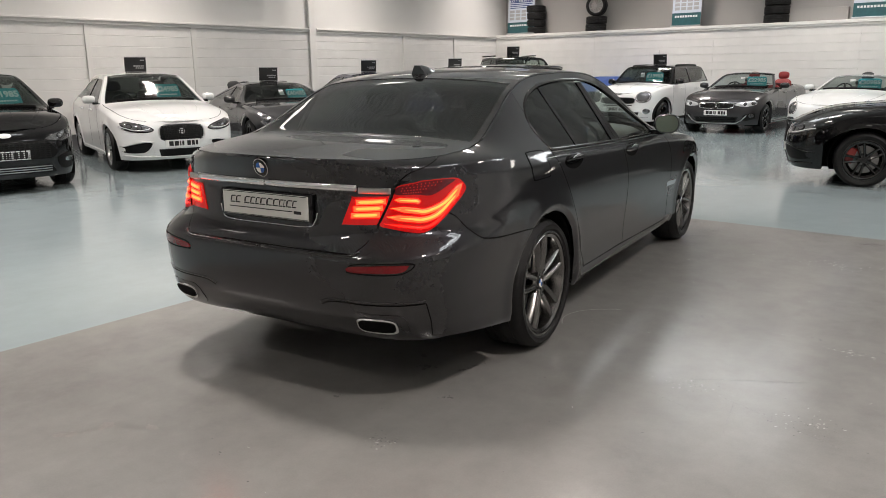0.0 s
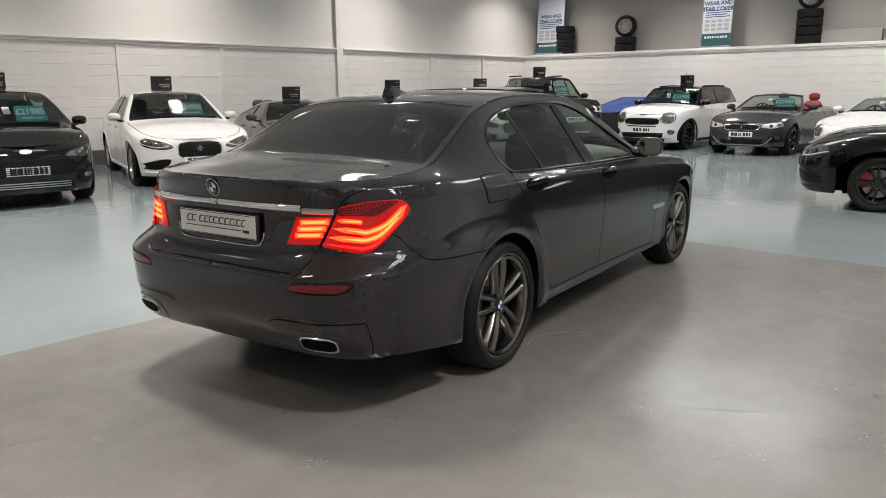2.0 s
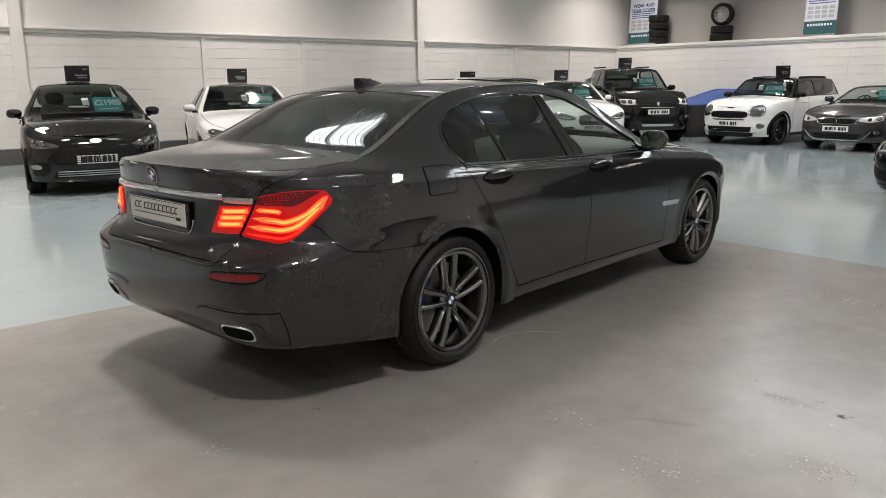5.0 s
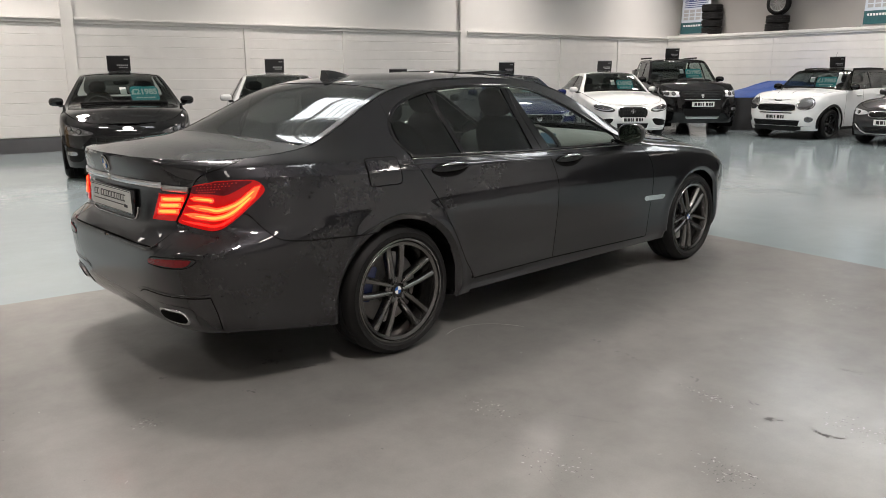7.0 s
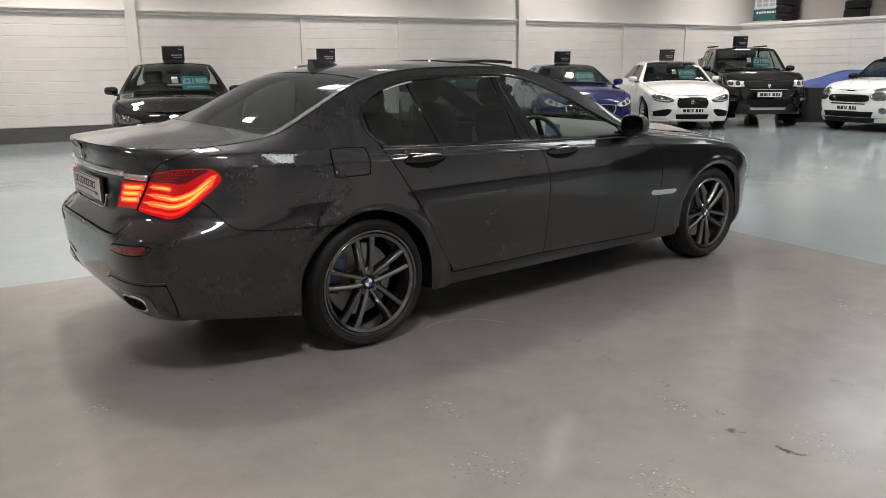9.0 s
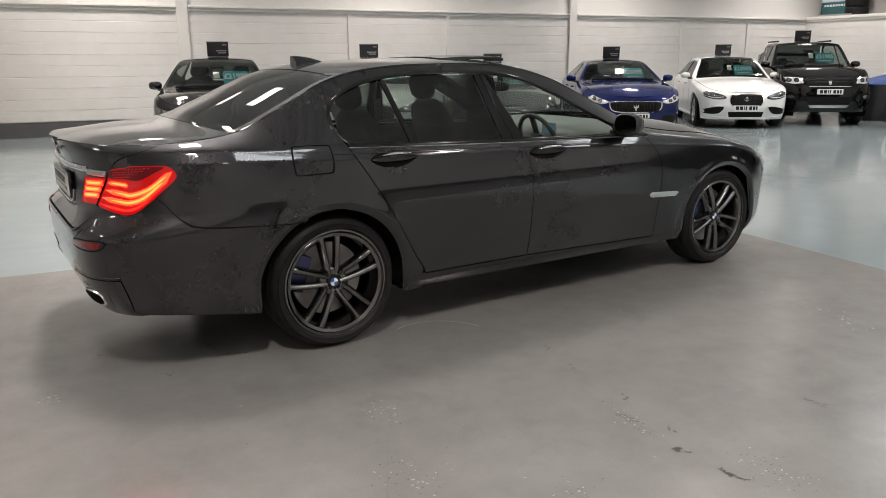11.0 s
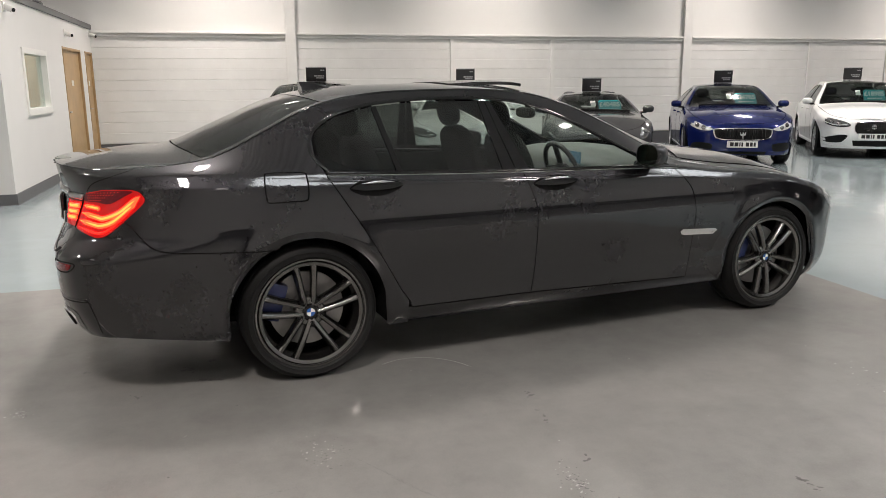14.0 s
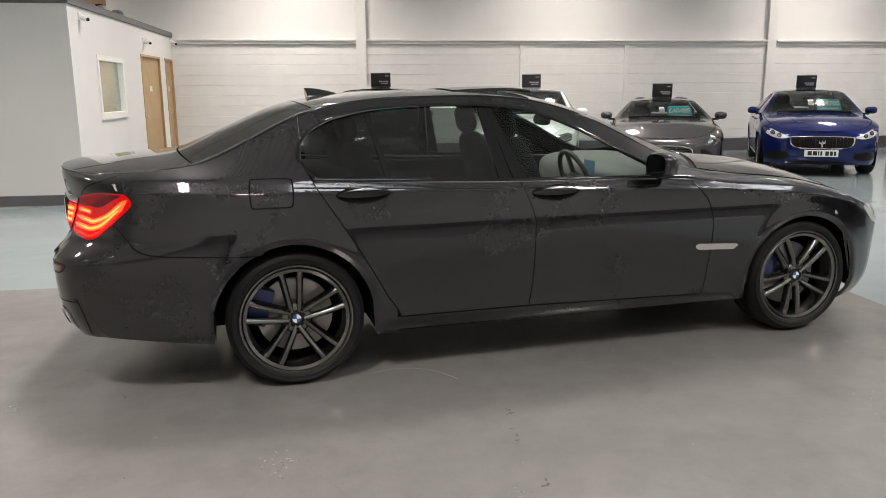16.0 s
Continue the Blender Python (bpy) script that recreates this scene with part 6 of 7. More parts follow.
XF = dict(wb=2.909, hw=0.939, H=1.51, fo=0.90, ro=1.15, zs=0.93, zn=0.77, zc=1.04, zt=1.09, yb=2.22, yt=1.44, ye=0.35, yg=-0.55, rw=0.60, lean=0.05, nf=4.0, wide=0.90)
XF_FRONT = [
    ("headlamp_rim", TRIM, [(0.405, 0.650), (0.47, 0.705), (0.66, 0.762), (0.895, 0.806), (0.912, 0.75), (0.84, 0.678), (0.68, 0.628), (0.50, 0.618)], dict(off=0.003)),
    ("headlamp", LAMP_D, [(0.425, 0.652), (0.48, 0.698), (0.66, 0.752), (0.885, 0.794), (0.898, 0.75), (0.83, 0.688), (0.68, 0.640), (0.51, 0.630)], dict(label="long clear swept-back headlamp")),
    ("grille_frame", CHROME, oval(0, 0.60, 0.345, 0.135, 24, 3.4), dict(sides=1, off=0.004, n=72)),
    ("grille", MESH_B, oval(0, 0.60, 0.328, 0.120, 24, 3.4), dict(sides=1, off=0.007, n=72)),
    ("side_intake", MESH_B, [(0.45, 0.455), (0.60, 0.462), (0.83, 0.40), (0.81, 0.325), (0.62, 0.315), (0.52, 0.345)], {}),
    ("lower_intake", MESH_B, [(-0.36, 0.36), (0.36, 0.36), (0.33, 0.25), (-0.33, 0.25)], dict(sides=1, soft=False)),
    ("grille_badge", SATIN, oval(0, 0.62, 0.045, 0.045, 14, 2), dict(sides=1, off=0.014)),
]


def xf_extra(S, car, nose, made):
    plate_on(S, car, nose, 0.44)
    lamp_eyes(S, car, nose, made, ((0.60, 0.686), (0.73, 0.712)), 0.036)
    strip("lamp_brow", nose, [(0.46, 0.672), (0.56, 0.655), (0.70, 0.660), (0.85, 0.715)], 0.012, 0.004, LIT_LED, made["headlamp"], 2, 20, 0.008)
    mesh_bars(S, made["grille"], nose, 0.30, 0.49, 0.71, 8, MATT, False, 0.010)
    mesh_bars(S, made["grille"], nose, 0.29, 0.50, 0.70, 12, MATT, True, 0.009)
    strip("intake_edge", nose, [(0.43, 0.472), (0.60, 0.480), (0.85, 0.412)], 0.014, 0.012, car_paint_of(car), car, 2, 20, 0.004)
    strip("chin_edge", nose, [(-0.82, 0.275), (-0.5, 0.25), (0.0001, 0.24), (0.5, 0.25), (0.82, 0.275)], 0.02, 0.014, car_paint_of(car), car, 1, 40)
    strip("bonnet_rib", S.top, [(0.35, S.ycf - 0.6), (0.30, S.ycf), (0.24, S.ycf + 0.62)], 0.02, 0.003, car_paint_of(car), car, 2, 20)


def car_paint_of(car):
    for o in car.children:
        if o.name.startswith("body"):
            return o.data.materials[0]


parked_car("hatchback_car", (-13.82, 4.82), -102, "black five-door hatchback with a teal price card in its windscreen",
           dict(wb=2.648, hw=0.912, H=1.54, fo=0.87, ro=0.85, zs=0.96, zn=0.82, zc=1.05, zt=1.12, yb=2.24, yt=1.28, ye=-0.15, yg=-0.72, rw=0.59, tyre=0.33, lean=0.06, nf=3.8, wide=0.93), BLACK_P, RIM_B, [
    ("headlamp_rim", TRIM, [(0.43, 0.70), (0.60, 0.765), (0.84, 0.83), (0.885, 0.81), (0.85, 0.695), (0.70, 0.645), (0.50, 0.655)], dict(off=0.003)),
    ("headlamp", LAMP_D, [(0.46, 0.695), (0.61, 0.75), (0.83, 0.812), (0.868, 0.80), (0.835, 0.705), (0.70, 0.66), (0.52, 0.667)], dict(label="clear swept-back headlamp")),
    ("grille_frame", TRIM, [(-0.50, 0.672), (0.50, 0.672), (0.64, 0.53), (0.53, 0.425), (-0.53, 0.425), (-0.64, 0.53)], dict(sides=1, n=72, soft=False, off=0.004)),
    ("upper_grille", MESH_B, [(-0.47, 0.655), (0.47, 0.655), (0.605, 0.53), (0.505, 0.44), (-0.505, 0.44), (-0.605, 0.53)], dict(sides=1, n=72, soft=False, off=0.008)),
    ("bonnet_badge", SATIN, oval(0, 0.745, 0.075, 0.028, 16, 2), dict(sides=1, off=0.008)),
    ("lower_intake", MESH_B, [(-0.50, 0.365), (0.50, 0.365), (0.56, 0.26), (-0.56, 0.26)], dict(sides=1, soft=False)),
    ("fog_recess", MESH_B, [(0.60, 0.445), (0.83, 0.49), (0.86, 0.36), (0.80, 0.30), (0.64, 0.30)], {}),
    ("fog_lamp", LAMP_IN, oval(0.745, 0.41, 0.065, 0.03), dict(off=0.012)),
], "£21985", (-0.45, 0.60), extra=lambda S, car, nose, made: (plate_on(S, car, nose, 0.50), lamp_eyes(S, car, nose, made, ((0.76, 0.755), (0.64, 0.715)), 0.036), mesh_bars(S, made["upper_grille"], nose, 0.50, 0.45, 0.65, 8, MATT, False, 0.010), mesh_bars(S, made["upper_grille"], nose, 0.46, 0.45, 0.65, 16, MATT, True, 0.009), mesh_bars(S, made["lower_intake"], nose, 0.50, 0.27, 0.36, 3, SATIN, False, 0.008)), caliper=(CALIPER_R, -1), ribs=((0.70, 0.50), (0.30, 0.16)))
parked_car("saloon_car", (-14.32, 7.94), -108, "white four-door saloon with mesh grille and teal price card", XF, WHITE_P, RIM_S, XF_FRONT, "£24985", (-0.4, 0.58), extra=xf_extra, pillars=None)
parked_car("coupe_car", (-13.43, 10.35), -112, "dark grey two-seat coupe with wide oval grille",
           dict(wb=2.622, hw=0.955, H=1.31, fo=0.87, ro=0.95, zs=0.84, zn=0.70, zc=0.97, zt=1.0, yb=1.95, yt=1.12, ye=0.45, yg=-0.60, rw=0.57, lean=0.07, nf=3.6, wide=0.88), GREY_P, RIM_B, [
    ("headlamp", LAMP_D, [(0.66, 0.60), (0.70, 0.72), (0.76, 0.82), (0.83, 0.80), (0.86, 0.68), (0.80, 0.60), (0.72, 0.57)], dict(label="upright teardrop headlamp")),
    ("grille_frame", CHROME, oval(0, 0.46, 0.44, 0.125, 24, 3.0), dict(sides=1, off=0.004, n=72)),
    ("grille", MESH_B, oval(0, 0.46, 0.425, 0.11, 24, 3.0), dict(sides=1, off=0.007, n=72)),
    ("side_intake", MESH_B, [(0.55, 0.50), (0.62, 0.52), (0.80, 0.42), (0.82, 0.30), (0.62, 0.28)], {}),
    ("grille_badge", SATIN, oval(0, 0.47, 0.05, 0.05, 14, 2), dict(sides=1, off=0.014)),
], "£40485", (-0.42, 0.58), extra=lambda S, car, nose, made: (plate_on(S, car, nose, 0.34), lamp_eyes(S, car, nose, made, ((0.77, 0.69),), 0.035), mesh_bars(S, made["grille"], nose, 0.38, 0.37, 0.55, 6, TRIM, False, 0.010)), sign_back=0.25)
parked_car("saloon_car", (-13.79, 13.65), -117, "deep blue four-door saloon with slatted oval grille",
           dict(wb=2.998, hw=0.965, H=1.46, fo=0.94, ro=1.03, zs=0.92, zn=0.77, zc=1.03, zt=1.08, yb=2.32, yt=1.40, ye=0.35, yg=-0.5, rw=0.58, lean=0.06, nf=3.8, wide=0.89), BLUE_P, RIM_S, [
    ("headlamp", HEADLIGHT, [(0.50, 0.665), (0.62, 0.715), (0.80, 0.800), (0.90, 0.835), (0.905, 0.77), (0.80, 0.68), (0.64, 0.638)], dict(label="slim clear headlamp")),
    ("grille_frame", CHROME, [(-0.50, 0.645), (-0.42, 0.678), (0, 0.685), (0.42, 0.678), (0.50, 0.645), (0.42, 0.495), (0.0, 0.470), (-0.42, 0.495)], dict(sides=1, off=0.004, n=72)),
    ("grille", MESH_B, [(-0.48, 0.638), (-0.40, 0.666), (0, 0.673), (0.40, 0.666), (0.48, 0.638), (0.405, 0.508), (0.0, 0.484), (-0.405, 0.508)], dict(sides=1, off=0.007, n=72)),
    ("side_intake", MESH_B, [(0.52, 0.40), (0.80, 0.42), (0.82, 0.30), (0.56, 0.28)], {}),
    ("lower_intake", MESH_B, [(-0.42, 0.27), (0.42, 0.27), (0.40, 0.22), (-0.40, 0.22)], dict(sides=1, soft=False)),
    ("grille_badge", CHROME, [(-0.05, 0.62), (-0.045, 0.56), (-0.012, 0.55), (-0.01, 0.50), (0.01, 0.50), (0.012, 0.55), (0.045, 0.56), (0.05, 0.62), (0.03, 0.58), (0.012, 0.58), (0, 0.64), (-0.012, 0.58), (-0.03, 0.58)], dict(sides=1, off=0.018, soft=False, n=26)),
], "£24785", (-0.42, 0.58), extra=lambda S, car, nose, made: (plate_on(S, car, nose, 0.40), lamp_eyes(S, car, nose, made, ((0.66, 0.69), (0.76, 0.73)), 0.034), mesh_bars(S, made["grille"], nose, 0.40, 0.50, 0.66, 15, TRIM, True, 0.010)))
parked_car("saloon_car", (-13.81, 17.09), -123, "white four-door saloon with chrome-framed mesh grille", XF, WHITE_P, RIM_S, XF_FRONT, "£18985", (-0.4, 0.58), extra=xf_extra)


def pickup_extra(S, car, nose, made):
    plate_on(S, car, nose, 0.745, 0.085)
    lamp_eyes(S, car, nose, made, ((0.66, 0.985), (0.79, 0.99)), 0.045)
    mesh_bars(S, made["grille"], nose, 0.44, 0.90, 1.02, 4, TRIM, False, 0.030)
    mesh_bars(S, made["grille"], nose, 0.42, 0.83, 0.87, 1, SATIN, False, 0.034)
    for y in (0.0, S.arches[1][0]):
        strip("arch_cladding", S.ring, [(y + 0.49 * math.cos(math.radians(a)), 0.39 + 0.49 * math.sin(math.radians(a))) for a in range(-5, 186, 12)], 0.07, 0.03, MATT, car, 2, 50)
    strip("side_step", S.ring, [(0.6, 0.36), (1.6, 0.36), (2.6, 0.36)], 0.07, 0.10, MATT, car, 2, 20)
    bm = bmesh.new()
    y = S.ycf + 0.02
    z = float(S.top(np.array([0.0]), np.array([y]))[0][2])
    blob(bm, (0, y, z), (0.30, 0.30, 0.055), 4, 20)
    part("bonnet_scoop", bm, MATT, car, "black bonnet scoop", True, 60)
    for sgn in (1, -1):
        bm = bmesh.new()
        box(bm, sgn * 0.60 - 0.02, sgn * 0.60 + 0.02, 0.45, 1.55, 1.835, 1.87, 0.01)
        part("roof_bar", bm, MATT, car, "", True)
    bm = bmesh.new()
    for sgn in (1, -1):
        box(bm, sgn * 0.70 - 0.03, sgn * 0.70 + 0.03, -0.1, 0.38, 1.12, 1.55, 0.02)
    box(bm, -0.72, 0.72, 0.18, 0.26, 1.50, 1.58, 0.03)
    part("sports_bar", bm, BLACK_P, car, "", True)


parked_car("pickup_truck", (-13.65, 19.5), -126, "black double-cab pickup truck with bonnet scoop and roof bars",
           dict(wb=3.22, hw=0.95, H=1.84, fo=0.92, ro=1.2, zs=1.10, zn=1.06, zc=1.27, zt=1.18, yb=2.55, yt=1.80, ye=0.62, yg=0.30, rw=0.68, clear=0.30, tyre=0.39, nf=4.2, nr=4, arch=0.08, lean=0.09, wide=0.93), BLACK_P, RIM_B, [
    ("headlamp_rim", TRIM, [(0.49, 0.91), (0.51, 1.05), (0.80, 1.075), (0.915, 1.04), (0.90, 0.93), (0.72, 0.885)], dict(soft=False, off=0.003)),
    ("headlamp", HEADLIGHT, [(0.515, 0.925), (0.53, 1.03), (0.80, 1.055), (0.895, 1.025), (0.88, 0.94), (0.72, 0.905)], dict(label="large clear headlamp", soft=False)),
    ("grille_frame", TRIM, [(-0.50, 1.06), (0.50, 1.06), (0.55, 0.99), (0.46, 0.79), (-0.46, 0.79), (-0.55, 0.99)], dict(sides=1, soft=False, n=72, off=0.02, depth=0.03)),
    ("grille", MESH_B, [(-0.46, 1.035), (0.46, 1.035), (0.505, 0.98), (0.425, 0.815), (-0.425, 0.815), (-0.505, 0.98)], dict(sides=1, soft=False, n=60, off=0.026)),
    ("bumper", BLACK_P, [(-0.90, 0.76), (0.90, 0.76), (0.93, 0.66), (0.86, 0.47), (0.5, 0.42), (-0.5, 0.42), (-0.86, 0.47), (-0.93, 0.66)], dict(sides=1, soft=False, n=80, off=0.06, depth=0.08, rings=6)),
    ("lower_intake", MESH_B, [(-0.46, 0.64), (0.46, 0.64), (0.40, 0.49), (-0.40, 0.49)], dict(sides=1, soft=False, off=0.066)),
    ("fog_recess", MESH_B, [(0.60, 0.70), (0.84, 0.70), (0.82, 0.58), (0.62, 0.56)], dict(off=0.066, soft=False)),
    ("fog_lamp", LAMP_IN, oval(0.72, 0.635, 0.06, 0.035), dict(off=0.072)),
    ("skid_plate", SATIN, [(-0.40, 0.47), (0.40, 0.47), (0.36, 0.42), (-0.36, 0.42)], dict(sides=1, soft=False, off=0.066)),
    ("grille_badge", SATIN, [(-0.03, 0.96), (0.03, 0.96), (0.03, 0.91), (0, 0.88), (-0.03, 0.91)], dict(sides=1, off=0.036, soft=False)),
], "£31985", (-0.4, 0.58), extra=pickup_extra, cat="pickup truck")


def mini_extra(S, car, nose, made):
    plate_on(S, car, nose, 0.50)
    lamp_eyes(S, car, nose, made, ((0.62, 0.79),), 0.06)
    mesh_bars(S, made["grille"], nose, 0.42, 0.655, 0.755, 4, TRIM, False, 0.014)
    mesh_bars(S, made["lower_intake"], nose, 0.48, 0.32, 0.42, 3, TRIM, False, 0.010)
    for y in (0.0, S.arches[1][0]):
        strip("arch_cladding", S.ring, [(y + 0.41 * math.cos(math.radians(a)), 0.335 + 0.41 * math.sin(math.radians(a))) for a in range(-12, 193, 12)], 0.06, 0.014, MATT, car, 2, 50)
    strip("roof_bar", S.top, [(0.92, 0.0), (0.92, 0.7), (0.92, 1.35)], 0.03, 0.04, MATT, car, 2, 20)
    bm = bmesh.new()
    lathe(bm, [(0.004, 0.0), (0.002, 0.42)], 8, Matrix.Translation((0.05, 1.1, 1.55)) @ Euler((0, radians(-90), 0)).to_matrix().to_4x4() @ Euler((0, 0, radians(-20))).to_matrix().to_4x4())
    part("aerial", bm, MATT, car)
    for u in (0.28, -0.28):
        strip("bonnet_stripe", S.top, [(u, S.ycf - 0.45), (u * 0.97, S.ycf), (u * 0.9, S.ycf + 0.5)], 0.012, 0.0015, TRIM, car, 1, 20)


parked_car("compact_suv", (-8.72, 21.05), -181, "white compact crossover with black roof and dark arch cladding",
           dict(wb=2.595, hw=0.895, H=1.56, fo=0.80, ro=0.70, zs=0.98, zn=0.88, zc=1.10, zt=1.12, yb=2.12, yt=1.50, ye=-0.25, yg=-0.62, rw=0.63, tyre=0.335, nf=3.6, lean=0.06, wide=0.90), WHITE_P, RIM_B, [
    ("headlamp_rim", TRIM, oval(0.62, 0.785, 0.155, 0.130, 18, 2.2), dict(off=0.004)),
    ("headlamp", CHROME, oval(0.62, 0.785, 0.142, 0.118, 18, 2.2), dict(label="round headlamp in a chrome ring", off=0.008)),
    ("headlamp_glass", LAMP_D, oval(0.62, 0.785, 0.127, 0.104, 18, 2.2), dict(off=0.012, dome=0.02)),
    ("grille_frame", CHROME, [(-0.47, 0.705), (-0.41, 0.775), (0, 0.785), (0.41, 0.775), (0.47, 0.705), (0.40, 0.63), (0, 0.622), (-0.40, 0.63)], dict(sides=1, n=72, off=0.005)),
    ("grille", MESH_B, [(-0.45, 0.705), (-0.39, 0.765), (0, 0.775), (0.39, 0.765), (0.45, 0.705), (0.385, 0.64), (0, 0.633), (-0.385, 0.64)], dict(sides=1, n=72, off=0.010)),
    ("slot", MESH_B, [(-0.40, 0.60), (0.40, 0.60), (0.38, 0.575), (-0.38, 0.575)], dict(sides=1, soft=False)),
    ("lower_intake", MESH_B, [(-0.56, 0.43), (0.56, 0.43), (0.52, 0.31), (-0.52, 0.31)], dict(sides=1, soft=False)),
    ("fog_ring", CHROME, oval(0.70, 0.45, 0.066, 0.066, 14, 2), dict(off=0.005)),
    ("fog_lamp", LAMP_D, oval(0.70, 0.45, 0.052, 0.052, 14, 2), dict(off=0.010)),
    ("bonnet_badge", TRIM, oval(0, 0.862, 0.09, 0.018, 14, 2), dict(sides=1, off=0.01)),
    ("chin", MATT, [(-0.84, 0.30), (0.84, 0.30), (0.80, 0.20), (-0.80, 0.20)], dict(sides=1, soft=False, off=0.012, n=60)),
], "£13985", (-0.4, 0.58), roof_paint=BLACK_P, pillars=BLACK_P, extra=mini_extra, clad=MATT, sign_back=0.5)


def conv_extra(S, car, nose, made):
    plate_on(S, car, nose, 0.47)
    lamp_eyes(S, car, nose, made, ((0.62, 0.665), (0.76, 0.68)), 0.035)
    mesh_bars(S, made["lower_intake"], nose, 0.44, 0.27, 0.38, 3, TRIM, False, 0.010)
    mesh_bars(S, made["grille"], nose, 0.33, 0.575, 0.68, 16, TRIM, True, 0.012)
    strip("intake_trim", nose, [(-0.66, 0.42), (-0.55, 0.30), (-0.44, 0.245), (0.0001, 0.24), (0.44, 0.245), (0.55, 0.30), (0.66, 0.42)], 0.018, 0.012, SATIN, car, 1, 48, 0.006, soft=False)


parked_car("convertible_car", (-6.32, 21.2), 180, "dark grey open convertible with red leather seats",
           dict(wb=2.81, hw=0.912, H=1.36, fo=0.78, ro=1.05, zs=0.90, zn=0.74, zc=1.0, zt=1.04, yb=2.02, yt=1.32, ye=0.9, yg=0.15, rw=0.57, tyre=0.33, lean=0.06, nf=3.8, wide=0.88), STEEL_P, RIM_B, [
    ("headlamp", HEADLIGHT, [(0.43, 0.635), (0.47, 0.69), (0.68, 0.725), (0.86, 0.75), (0.87, 0.69), (0.68, 0.615)], dict(label="clear twin-ring headlamp")),
    ("grille_frame", CHROME, [(0.03, 0.57), (0.04, 0.69), (0.36, 0.68), (0.40, 0.64), (0.34, 0.57)], dict(n=40)),
    ("grille", MESH_B, [(0.045, 0.582), (0.055, 0.678), (0.35, 0.667), (0.38, 0.637), (0.33, 0.582)], dict(off=0.009, n=40)),
    ("lower_intake", MESH_B, [(-0.50, 0.38), (0.50, 0.38), (0.44, 0.26), (-0.44, 0.26)], dict(sides=1, soft=False)),
    ("side_intake", MESH_B, [(0.60, 0.42), (0.80, 0.46), (0.82, 0.36), (0.62, 0.30)], {}),
    ("fog_lamp", LAMP_IN, oval(0.74, 0.41, 0.045, 0.045, 12, 2), dict(off=0.012)),
], "£22985", (-0.45, 0.5), open_top=True, seats=LEATHER_R, sign=False, extra=conv_extra)
parked_car("roadster_car", (-3.55, 20.2), 174, "white two-seat roadster with round headlamps",
           dict(wb=2.475, hw=0.90, H=1.30, fo=0.98, ro=0.92, zs=0.86, zn=0.72, zc=0.98, zt=1.0, yb=1.80, yt=1.12, ye=0.75, yg=0.0, rw=0.55, tyre=0.33, lean=0.05, bonnet=0.0), WHITE_P, RIM_S, [
    ("headlamp", CHROME, oval(0.64, 0.64, 0.115, 0.125, 18, 2), dict(label="round headlamp", off=0.008)),
    ("headlamp_glass", LAMP_D, oval(0.64, 0.64, 0.095, 0.105, 18, 2), dict(off=0.012)),
    ("side_intake", MESH_B, [(0.42, 0.36), (0.80, 0.40), (0.80, 0.28), (0.44, 0.26)], {}),
    ("lower_intake", MESH_B, [(-0.36, 0.30), (0.36, 0.30), (0.34, 0.23), (-0.34, 0.23)], dict(sides=1, soft=False)),
    ("fog_lamp", LAMP_IN, oval(0.66, 0.44, 0.10, 0.025), {}),
], "£30985", (-0.42, 0.5), open_top=True, sign=False)
parked_car("saloon_car", (0.57, 12.27), 105, "glossy black saloon with black alloy wheels and red brake calipers", XF, BLACK_P, RIM_B, XF_FRONT, None, extra=xf_extra, spokes="double", count=5, caliper=(CALIPER_R, 1), sign=False)


